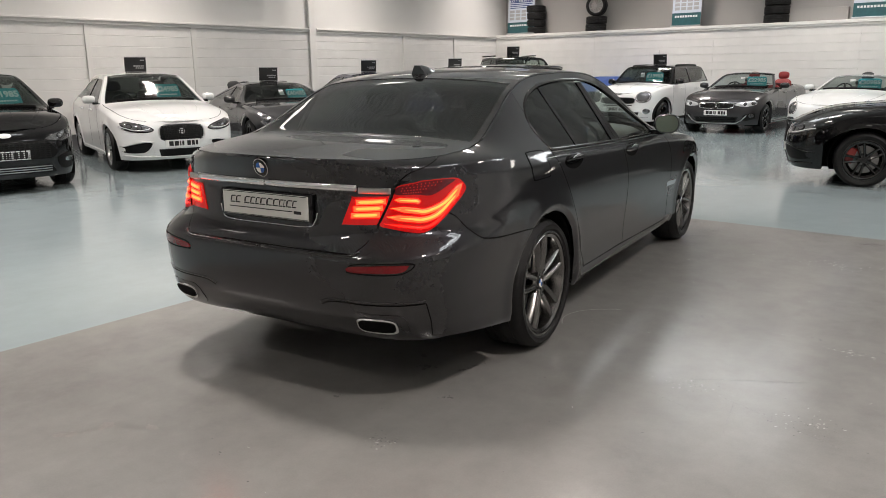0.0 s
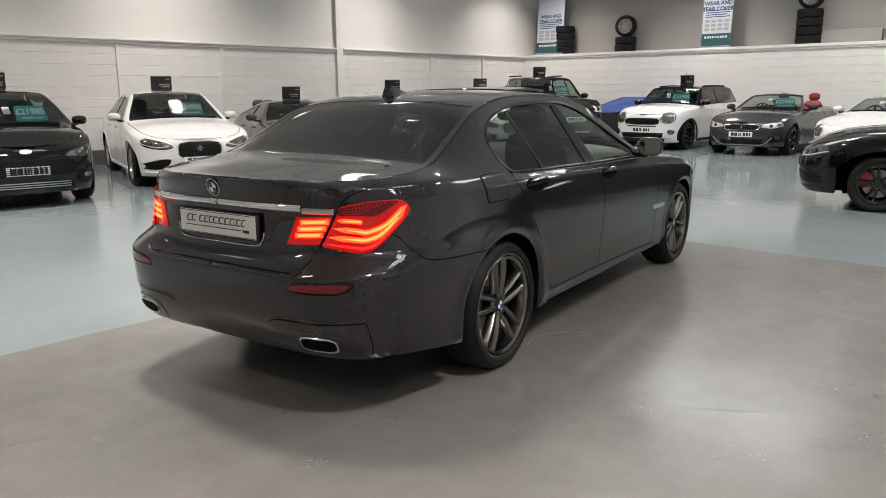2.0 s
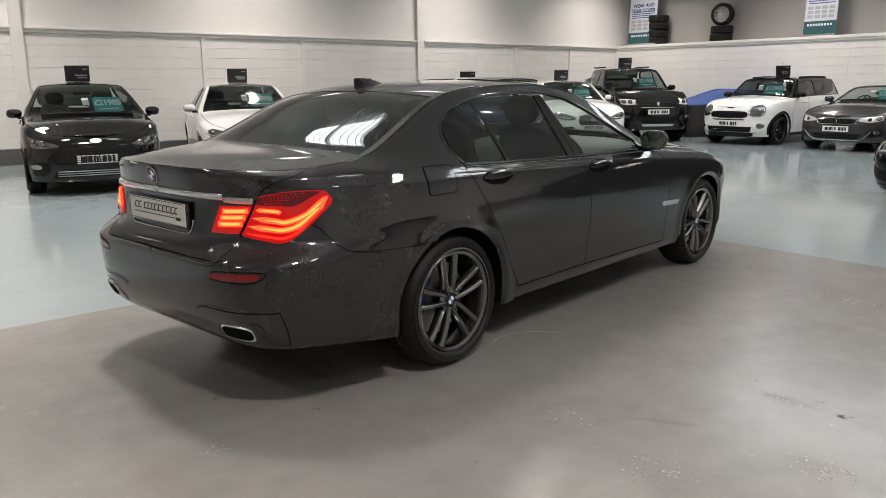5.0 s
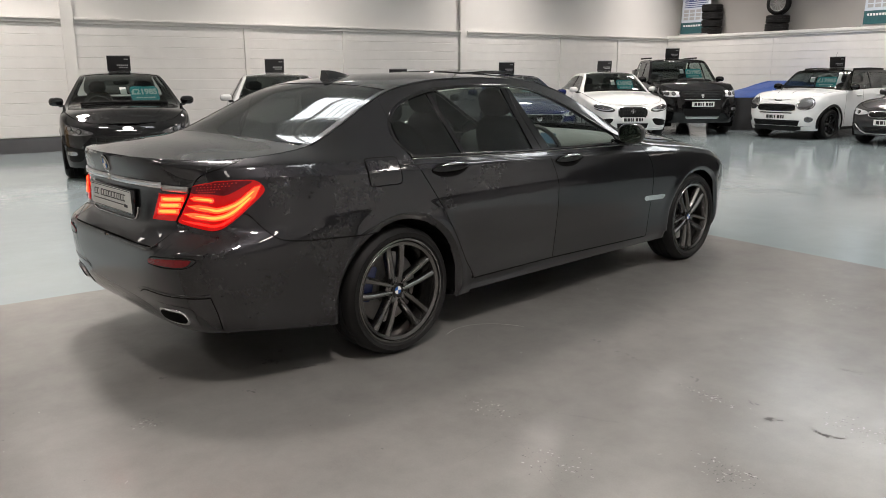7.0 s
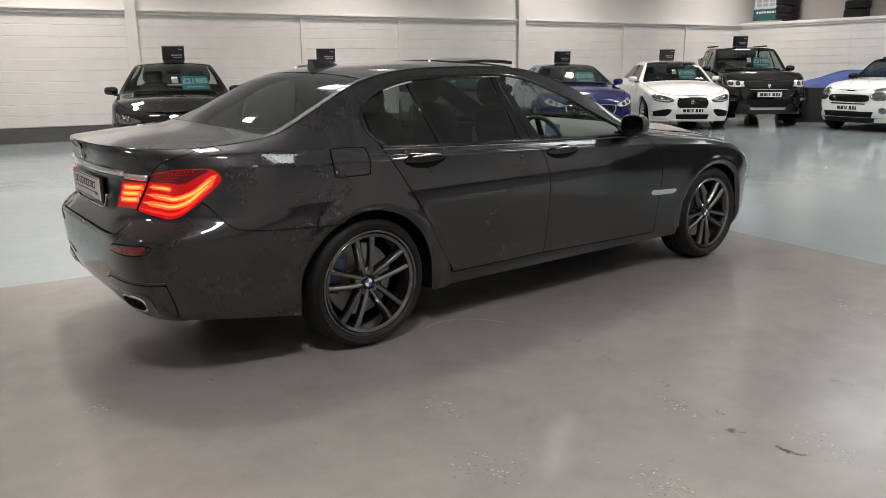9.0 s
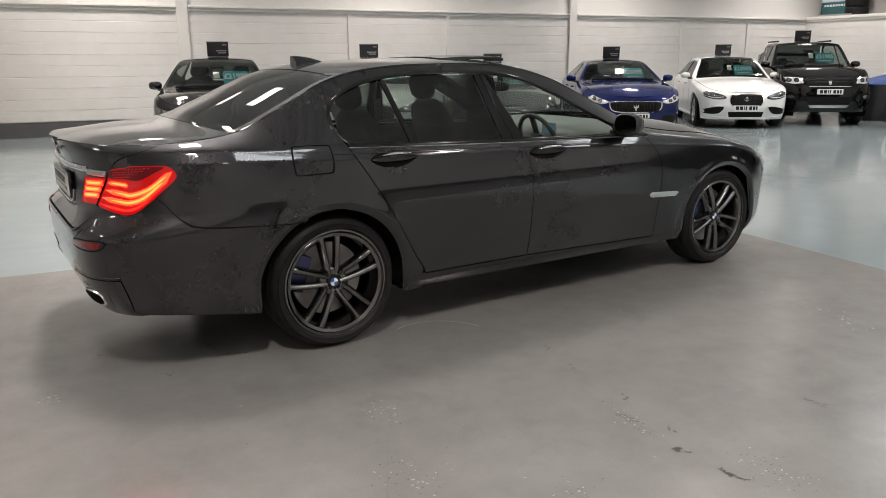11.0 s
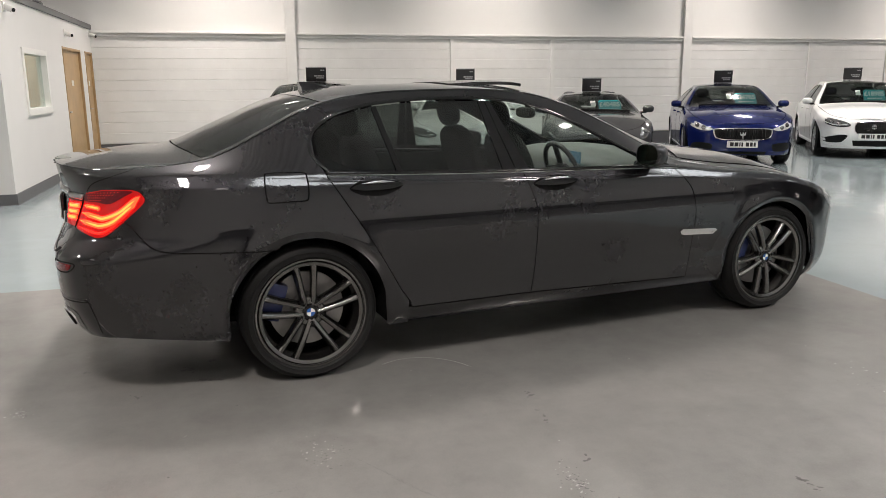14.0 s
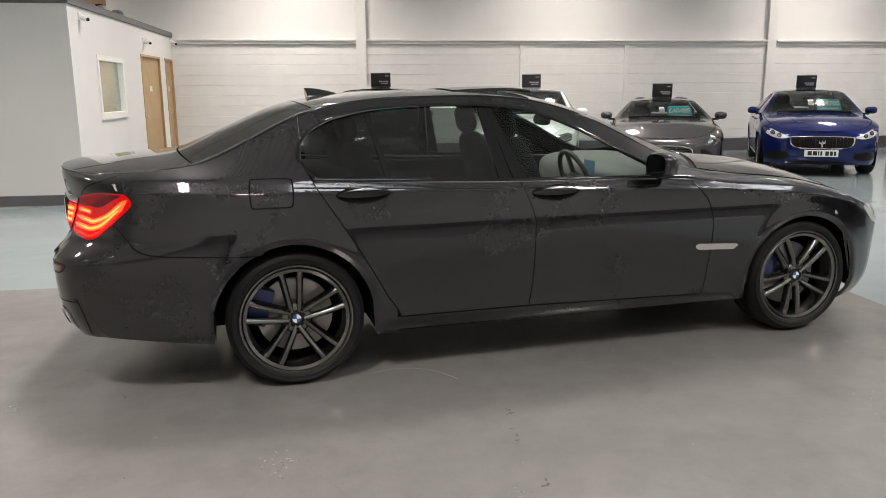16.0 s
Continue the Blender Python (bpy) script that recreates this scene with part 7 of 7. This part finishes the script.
# ---- office block, ledge things, loose things ----
def office():
    y, z1 = 0.38, 2.62
    xa = -9.28
    # long wall with a window opening and two door openings
    win = (-11.74, -10.40, 1.16, 1.98)
    doors = [(-14.58, -13.02), (-15.80, -15.06)]
    bm = bmesh.new()
    xs = [X0, doors[1][0], doors[1][1], doors[0][0], doors[0][1], win[0], win[1], xa]
    t = 0.12
    for i, (a, b) in enumerate(zip(xs, xs[1:])):
        if i in (1, 3):
            box(bm, a, b, y - t, y, 2.16, z1)
        elif i == 5:
            box(bm, a, b, y - t, y, 0, win[2])
            box(bm, a, b, y - t, y, win[3], z1)
        else:
            box(bm, a, b, y - t, y, 0, z1)
    tagged(part("office_wall", bm, OFFICE), "white partition wall of the office block", "wall", kind="structure")
    bm = bmesh.new()
    box(bm, xa - t, xa, Y0, y - t, 0, z1)
    tagged(part("office_end_wall", bm, OFFICE), "white end wall of the office block", "wall", kind="structure")
    bm = bmesh.new()
    box(bm, X0, xa + 0.03, Y0, y + 0.03, z1, z1 + 0.10, 0.01)
    tagged(part("office_roof", bm, FASCIA), "flat office roof with dark grey fascia", "roof", kind="structure")
    slab("office_skirting", doors[1][1] + 0.02, doors[0][0] - 0.02, y, y + 0.02, 0, 0.14, FASCIA, "dark grey skirting", "baseboard")
    slab("office_skirting", doors[0][1] + 0.06, xa + 0.02, y, y + 0.02, 0, 0.14, FASCIA, "dark grey skirting", "baseboard")
    slab("office_skirting", xa, xa + 0.02, Y0, y - 0.001, 0, 0.14, FASCIA, "dark grey skirting", "baseboard")
    for k, (a, b) in enumerate(doors):
        d = tagged(new("door_%d" % (k + 1), None), "closed oak-veneer door in the office wall", "door", kind="structure")
        d.matrix_world = pose(a, y, 0)
        w = b - a
        bm = bmesh.new()
        box(bm, 0.035, w - 0.035, -0.07, -0.03, 0.005, 2.12, 0.003)
        part("door_leaf", bm, OAK, d)
        bm = bmesh.new()
        box(bm, w - 0.12, w - 0.07, -0.03, -0.022, 0.95, 1.12, 0.002)
        box(bm, w - 0.20, w - 0.085, 0.01, 0.028, 1.045, 1.065, 0.006)
        box(bm, w - 0.105, w - 0.085, -0.03, 0.02, 1.045, 1.065, 0.004)
        part("door_handle", bm, SATIN, d, "", True)
        bm = bmesh.new()
        box(bm, w * 0.44, w * 0.56, -0.03, -0.026, 1.50, 1.60, 0.001)
        part("door_sign", bm, PLATE_S, d, "small brass-coloured sign")
        for x0, x1, z0, zz in ((0.0, 0.04, 0, 2.16), (w - 0.04, w, 0, 2.16), (0.04, w - 0.04, 2.12, 2.16)):
            bm = bmesh.new()
            box(bm, x0, x1, -0.12, 0.012, z0, zz, 0.002)
            part("door_frame", bm, OAK, d)
    w = tagged(new("window_1", None), "white-framed internal office window", "window", kind="structure")
    w.matrix_world = pose(win[0], y, win[2])
    a, h = win[1] - win[0], win[3] - win[2]
    for x0, x1, z0, zz in ((-0.05, 0.03, -0.05, h + 0.05), (a - 0.03, a + 0.05, -0.05, h + 0.05), (0.03, a - 0.03, h - 0.03, h + 0.05), (0.03, a - 0.03, -0.05, 0.03)):
        bm = bmesh.new()
        box(bm, x0, x1, -0.13, 0.02, z0, zz, 0.004)
        part("window_frame", bm, STEEL_W, w)
    bm = bmesh.new()
    box(bm, -0.06, a + 0.06, 0.0, 0.03, -0.07, -0.05, 0.004)
    part("window_sill", bm, STEEL_W, w)
    bm = bmesh.new()
    box(bm, 0.03, a - 0.03, -0.07, -0.064, 0.03, h - 0.03)
    part("pane", bm, CLEAR, w)
    # the room behind the window
    slab("office_back", X0, xa - 0.13, -2.7, -2.6, 0, z1, OAKWALL, "tan wall inside the office", "wall")
    slab("office_floor", X0, xa - 0.13, -2.6, y - 0.12, 0.0, 0.01, FASCIA, "dark office carpet", "floor")
    slab("office_partition", -12.75, -12.65, -2.6, y - 0.12, 0.0, z1, OAKWALL, "tan partition inside the office", "wall")
    li = bpy.data.lights.new("office_light", "AREA")
    li.shape, li.size, li.energy, li.color = "SQUARE", 0.6, 70.0, (1.0, 0.93, 0.84)
    new("office_light", li).matrix_world = pose(-11.6, -1.2, z1 - 0.06)
    bm = bmesh.new()
    box(bm, -11.92, -11.28, -1.52, -0.88, z1 - 0.05, z1 - 0.002, 0.01)
    tagged(part("office_lamp", bm, STEEL_W), "square white office ceiling lamp", "lamp")


OAKWALL = shader("tan_office_wall", (0.55, 0.42, 0.29), 0.6, spot=0.1, scale=2)
BROWN = shader("cardboard", (0.32, 0.19, 0.10), 0.8, spot=0.12, scale=6)
BANNER_W = shader("white_banner", (0.52, 0.57, 0.64), 0.5, spot=0.04)
BANNER_B = shader("blue_banner_ink", (0.03, 0.06, 0.18), 0.5, spot=0.08)
BANNER_T = shader("dark_teal_banner", (0.02, 0.09, 0.10), 0.5, spot=0.25, scale=9)
TARP_B = shader("blue_tarpaulin", (0.01, 0.05, 0.22), 0.55, spot=0.15, scale=5, bump=0.4, bump_scale=14)
TARP_K = shader("black_tarpaulin", (0.01, 0.01, 0.011), 0.6, spot=0.2, scale=5, bump=0.4, bump_scale=14)
office()


def camera_bracket(x, y, z, turn):
    """A small white security camera."""
    e = tagged(new("security_camera", None), "small white security camera on a bracket", "camera", "security cameras")
    e.matrix_world = pose(x, y, z, 0, 0, turn)
    bm = bmesh.new()
    box(bm, -0.05, 0.05, -0.02, 0.0, -0.06, 0.06, 0.006)
    part("bracket", bm, STEEL_W, e, "", True)
    bm = bmesh.new()
    lathe(bm, [(0.0005, -0.02), (0.035, -0.02), (0.04, 0.0), (0.04, 0.11), (0.03, 0.13), (0.0005, 0.13)], 16, Euler((0, radians(20), radians(60))).to_matrix().to_4x4())
    part("housing", bm, STEEL_W, e, "", True)
    bm = bmesh.new()
    blob(bm, (0.06, 0.11, -0.045), (0.026, 0.026, 0.026), 2, 12)
    part("lens", bm, TRIM, e, "", True)


camera_bracket(-9.75, 0.40, 2.50, 0)
camera_bracket(-13.35, 0.40, 2.40, 0)
camera_bracket(-15.75, 0.40, 2.52, 0)

bm = bmesh.new()
box(bm, -13.15, -11.35, -0.75, -0.15, 2.72, 3.12, 0.01)
tagged(part("cardboard_box", bm, BROWN), "open brown cardboard box of odds and ends on the roof", "box")
for i in range(14):
    bm = bmesh.new()
    a = -13.05 + random.uniform(0, 1.6)
    s = random.uniform(0.05, 0.10)
    blob(bm, (a, 0.20 + random.uniform(-0.22, 0.0), 2.72 + s * 0.8), (s * 1.4, s, s * 0.8), 3, 10)
    tagged(part("packet", bm, random.choice([CARD_W, MATT, SATIN, FASCIA])), "small packet lying on the office roof", "packet", "packets on the roof")

LEDGE = 2.64


def banner(x, w, h, words):
    e = tagged(new("banner_stand", None), "printed white and blue roll-up banner on the ledge", "banner", "ledge banners")
    e.matrix_world = pose(x, Y1 + 0.10, LEDGE, -3, 0, 0)
    bm = bmesh.new()
    box(bm, -w / 2, w / 2, -0.004, 0.004, 0.03, h)
    part("sheet", bm, BANNER_W, e)
    bm = bmesh.new()
    box(bm, -w / 2 - 0.02, w / 2 + 0.02, -0.07, 0.07, 0.0, 0.05, 0.015)
    part("base", bm, SATIN, e, "", True)
    bm = bmesh.new()
    box(bm, -w / 2, w / 2, -0.0065, -0.004, 0.05, 0.40)
    part("printed_foot", bm, BANNER_T, e, "dark teal printed panel")
    bm = bmesh.new()
    for i in range(9):
        box(bm, -w * 0.40 + i * w * 0.09, -w * 0.34 + i * w * 0.09, -0.009, -0.0065, 0.27, 0.33)
    part("foot_lettering", bm, CARD_W, e)
    bm = bmesh.new()
    for r in range(3):
        for i in range(4):
            box(bm, -w * 0.42 + i * w * 0.22, -w * 0.25 + i * w * 0.22, -0.0065, -0.004, 0.48 + r * 0.115, 0.565 + r * 0.115)
    part("picture_cell", bm, SIGN_G, e)
    bm = bmesh.new()
    for r in range(4):
        box(bm, -w * 0.42, w * (0.42 - 0.1 * (r % 2)), -0.0065, -0.004, 0.86 + r * 0.06, 0.885 + r * 0.06)
    part("text_bar", bm, BANNER_B, e)
    for k, t in enumerate(words):
        text_part("heading", t, 0.155, BANNER_B, e, Matrix.Translation((0, -0.006, 1.25 - k * 0.16)))
    return e


for x, w in ((-14.92, 1.05), (-9.15, 0.86), (-4.3, 0.86)):
    banner(x, w, 2.0, ("WEAR AND", "TEAR COVER"))


def ledge_wheel(x, y, z, flat, rim, r=0.33):
    """A loose tyre, lying or upright; with a rim when rim is given."""
    e = tagged(new("spare_wheel" if rim else "tyre", None), "upright alloy wheel with tyre on a tyre stack" if rim else "black car tyre lying in a stack", "wheel" if rim else "tyre", "ledge tyres")
    e.matrix_world = Matrix.Translation((x, y, z)) @ (Euler((0, radians(-90), 0)) if flat else Euler((0, 0, radians(-80)))).to_matrix().to_4x4()
    q = r * 0.68
    bm = bmesh.new()
    lathe(bm, [(q, -0.09), (q + 0.03, -0.115), (r - 0.03, -0.112), (r, -0.085), (r + 0.001, -0.03), (r - 0.008, -0.028), (r - 0.008, -0.02), (r, -0.018), (r, 0.018), (r - 0.008, 0.02), (r - 0.008, 0.028), (r + 0.001, 0.03), (r, 0.085), (r - 0.03, 0.112), (q + 0.03, 0.115), (q, 0.09), (q, -0.09)], 36)
    part("tyre_carcass", bm, RUBBER, e, "", True, 40)
    if rim:
        bm = bmesh.new()
        lathe(bm, [(q + 0.004, 0.10), (q - 0.01, 0.095), (q - 0.03, 0.02), (q - 0.02, -0.09)], 36)
        part("rim", bm, RIM_S, e, "", True)
        for i in range(12):
            a = 2 * math.pi * i / 12
            bm = bmesh.new()
            box(bm, 0.055, 0.085, 0.02, q, -0.011, 0.011, 0.004, Euler((a, 0, 0)).to_matrix().to_4x4())
            part("spoke", bm, RIM_S, e, "", True)
        bm = bmesh.new()
        lathe(bm, [(0.0005, 0.095), (0.05, 0.09), (0.055, 0.05)], 18)
        part("hub", bm, RIM_S, e, "", True)
    return e


for x, n, top in ((-12.2, 2, True), (-6.68, 4, True)):
    for k in range(n):
        ledge_wheel(x + random.uniform(-0.01, 0.01), Y1 + 0.36, LEDGE + 0.116 + k * 0.231, True, False)
    if top:
        ledge_wheel(x, Y1 + 0.36, LEDGE + n * 0.231 + 0.332, False, True)
for k in range(4):
    ledge_wheel(-14.50 + random.uniform(-0.01, 0.01), Y1 + 0.40, LEDGE + 0.116 + k * 0.231, True, False)
bm = bmesh.new()
box(bm, -6.4, -4.92, Y1 + 0.52, Y1 + 0.70, LEDGE, LEDGE + 0.36, 0.01)
tagged(part("ledge_box", bm, BACK), "grey boxed-in upstand on the ledge", "upstand", kind="structure")


def covered_car():
    """A small car under a sagging cover, black below and blue on top."""
    e = tagged(new("covered_car", None), "car under a black cover with a blue sheet on top", "covered car")
    e.matrix_world = pose(-10.9, 21.15, 0, 0, 0, 165)
    sg = lambda q, k: math.copysign(abs(q) ** k, q)
    for nm, mt, lo, hi in (("black_cover", TARP_K, 0.0, 0.72), ("blue_cover", TARP_B, 0.70, 1.0)):
        bm = bmesh.new()
        rows = []
        for j in range(15):
            t = lo + (hi - lo) * j / 14
            row = []
            for i in range(64):
                a = 2 * math.pi * i / 64
                s = 1 - 0.10 * t - 0.9 * max(0, t - 0.72) ** 1.2 * 2.6
                x, y = 0.86 * s * sg(math.cos(a), 0.6), 2.0 * s * sg(math.sin(a), 0.6)
                top = 0.95 + 0.28 * math.exp(-((y + 0.2) / 0.9) ** 2)
                z = top * (1 - (1 - min(1, t / 0.95)) ** 1.5) if t < 0.95 else top + 0.01
                w = 0.02 * math.sin(9 * a + 3 * t) + 0.015 * noise.noise(Vector((x * 3, y * 3, z * 3)))
                row.append(bm.verts.new((x * (1 + w) * (1.012 if nm == "blue_cover" else 1), y * (1 + w) * (1.012 if nm == "blue_cover" else 1), max(0.0, z + (0.006 if nm == "blue_cover" else 0)))))
            rows.append(row)
        for A, B in zip(rows, rows[1:]):
            for i in range(64):
                bm.faces.new((A[i], A[(i + 1) % 64], B[(i + 1) % 64], B[i]))
        bm.faces.new(rows[-1])
        part(nm, bm, mt, e, "", True, 60)


covered_car()



# ---- chips and scuffs in the floor paint ----
CHIP = shader("bare_chip_in_paint", (0.045, 0.043, 0.04), 0.5, spot=0.3, scale=30)
SCUFF = shader("pale_scuff", (0.25, 0.246, 0.237), 0.5, spot=0.3, scale=40)


def chips(name, label, spots, mat):
    """Thin ragged flakes lying on the floor paint."""
    bm = bmesh.new()
    for x, y, a, b, turn in spots:
        n = 14
        c = bm.verts.new((x, y, 0.0012))
        ring = []
        for i in range(n):
            t = 2 * math.pi * i / n
            k = 1 + 0.45 * noise.noise(Vector((math.cos(t) * 2 + x * 9, math.sin(t) * 2 + y * 9, a * 50)))
            u, v = a * k * math.cos(t), b * k * math.sin(t)
            ring.append(bm.verts.new((x + u * math.cos(turn) - v * math.sin(turn), y + u * math.sin(turn) + v * math.cos(turn), 0.0008)))
        for i in range(n):
            bm.faces.new((c, ring[i], ring[(i + 1) % n]))
    return tagged(part(name, bm, mat), label, "floor marks", kind="stuff")


def trail(x0, y0, x1, y1, n, size):
    """Separate flakes strewn along a line, a few large ones and crumbs round them."""
    out = []
    for i in range(n):
        t = random.random()
        s = size * random.choice((0.35, 0.45, 0.6, 0.8, 1.2))
        out.append((x0 + (x1 - x0) * t + random.gauss(0, 0.9) * size, y0 + (y1 - y0) * t + random.gauss(0, 0.9) * size, s * random.uniform(0.9, 1.7), s * random.uniform(0.45, 0.9), random.uniform(0, 3.1)))
    return out


dark = []
for a in ((-1.77, 4.50, -1.72, 4.51, 7, 0.011), (-1.60, 4.49, -1.41, 4.48, 9, 0.008), (-1.09, 4.49, -1.06, 4.50, 4, 0.012), (-0.76, 4.47, -0.71, 4.48, 6, 0.012), (-0.60, 4.39, -0.56, 4.40, 6, 0.013), (-0.44, 4.42, -0.29, 4.45, 11, 0.009),
          (-0.71, 5.21, -0.62, 5.23, 9, 0.011), (-2.60, 2.84, -2.52, 2.90, 14, 0.011), (-2.38, 2.94, -2.34, 3.13, 18, 0.010), (-2.68, 2.98, -2.66, 3.00, 5, 0.011), (-2.66, 2.33, -2.63, 2.36, 6, 0.009), (-2.17, 2.14, -2.13, 2.18, 6, 0.006),
          (-2.27, 2.62, -2.22, 2.66, 8, 0.009), (-2.66, 1.66, -2.62, 1.68, 3, 0.006)):
    dark += trail(*a)
for i in range(70):
    s = random.choice((0.0015, 0.002, 0.003, 0.0055))
    dark.append((random.uniform(-4.2, 1.5), random.uniform(1.2, 7.2), s, s * random.uniform(0.5, 1.0), random.uniform(0, 3)))
chips("paint_chips", "small dark chips in the grey floor paint", dark, CHIP)
pale = trail(-3.28, 1.35, -3.22, 1.55, 10, 0.020) + trail(-3.10, 1.60, -3.04, 1.64, 4, 0.018)
chips("tyre_smudge", "brown smudges on the grey floor paint", pale, shader("brown_smudge", (0.12, 0.11, 0.10), 0.45, spot=0.2, scale=40))
lines = []
for x0, y0, x1, y1, n in ((-1.42, 3.53, -0.94, 3.84, 60), (-1.14, 3.70, -0.96, 3.82, 24), (-1.25, 3.42, -0.68, 3.20, 60), (-1.68, 3.32, -1.30, 3.20, 40), (-1.16, 3.36, -1.10, 3.05, 30)):
    for i in range(n):
        t = i / n
        lines.append((x0 + (x1 - x0) * t + random.uniform(-1, 1) * 0.002, y0 + (y1 - y0) * t + random.uniform(-1, 1) * 0.002, 0.008 * random.uniform(0.3, 1), 0.0014, math.atan2(y1 - y0, x1 - x0)))
chips("hairline_cracks", "fine dark hairline scratches in the floor paint", lines, shader("scratch_line", (0.10, 0.097, 0.092), 0.5, spot=0.3, scale=40))
arcs = [(-1.9 + 0.5 * math.cos(a), 4.05 + 0.35 * math.sin(a), 0.018, 0.0018, a + math.pi / 2) for a in np.linspace(2.2, 3.6, 36)] + [(random.uniform(-3.6, 1.0), random.uniform(1.4, 7.0), random.uniform(0.003, 0.012), 0.002, random.uniform(0, 3)) for _ in range(30)]
chips("pale_scuffs", "pale scuff marks on the floor paint", arcs, SCUFF)

# peeled patches: fine flecks where the paint has lifted
for name, label, mat, pick in (("peeled_flecks", "fine pale flecks of lifted floor paint", SCUFF, 0), ("peeled_pits", "fine dark pits where the floor paint has lifted", CHIP, 1)):
    flecks = []
    for x, y, wide, deep, n in ((-0.89, 4.38, 0.16, 0.05, 70), (-1.34, 6.31, 0.30, 0.16, 90), (-0.30, 4.60, 0.20, 0.12, 70), (-0.43, 3.84, 0.16, 0.10, 80), (-2.18, 2.15, 0.07, 0.06, 40), (-1.42, 3.46, 0.16, 0.10, 60), (-0.86, 3.36, 0.18, 0.12, 60)):
        for _ in range(n if pick else n // 2):
            r = random.choice((0.0015, 0.002, 0.003, 0.004)) * (0.7 if pick else 1.0)
            flecks.append((x + random.gauss(0, 0.5) * wide, y + random.gauss(0, 0.5) * deep, r * random.uniform(1, 2.5), r, random.uniform(0, 3)))
    chips(name, label, flecks, mat)
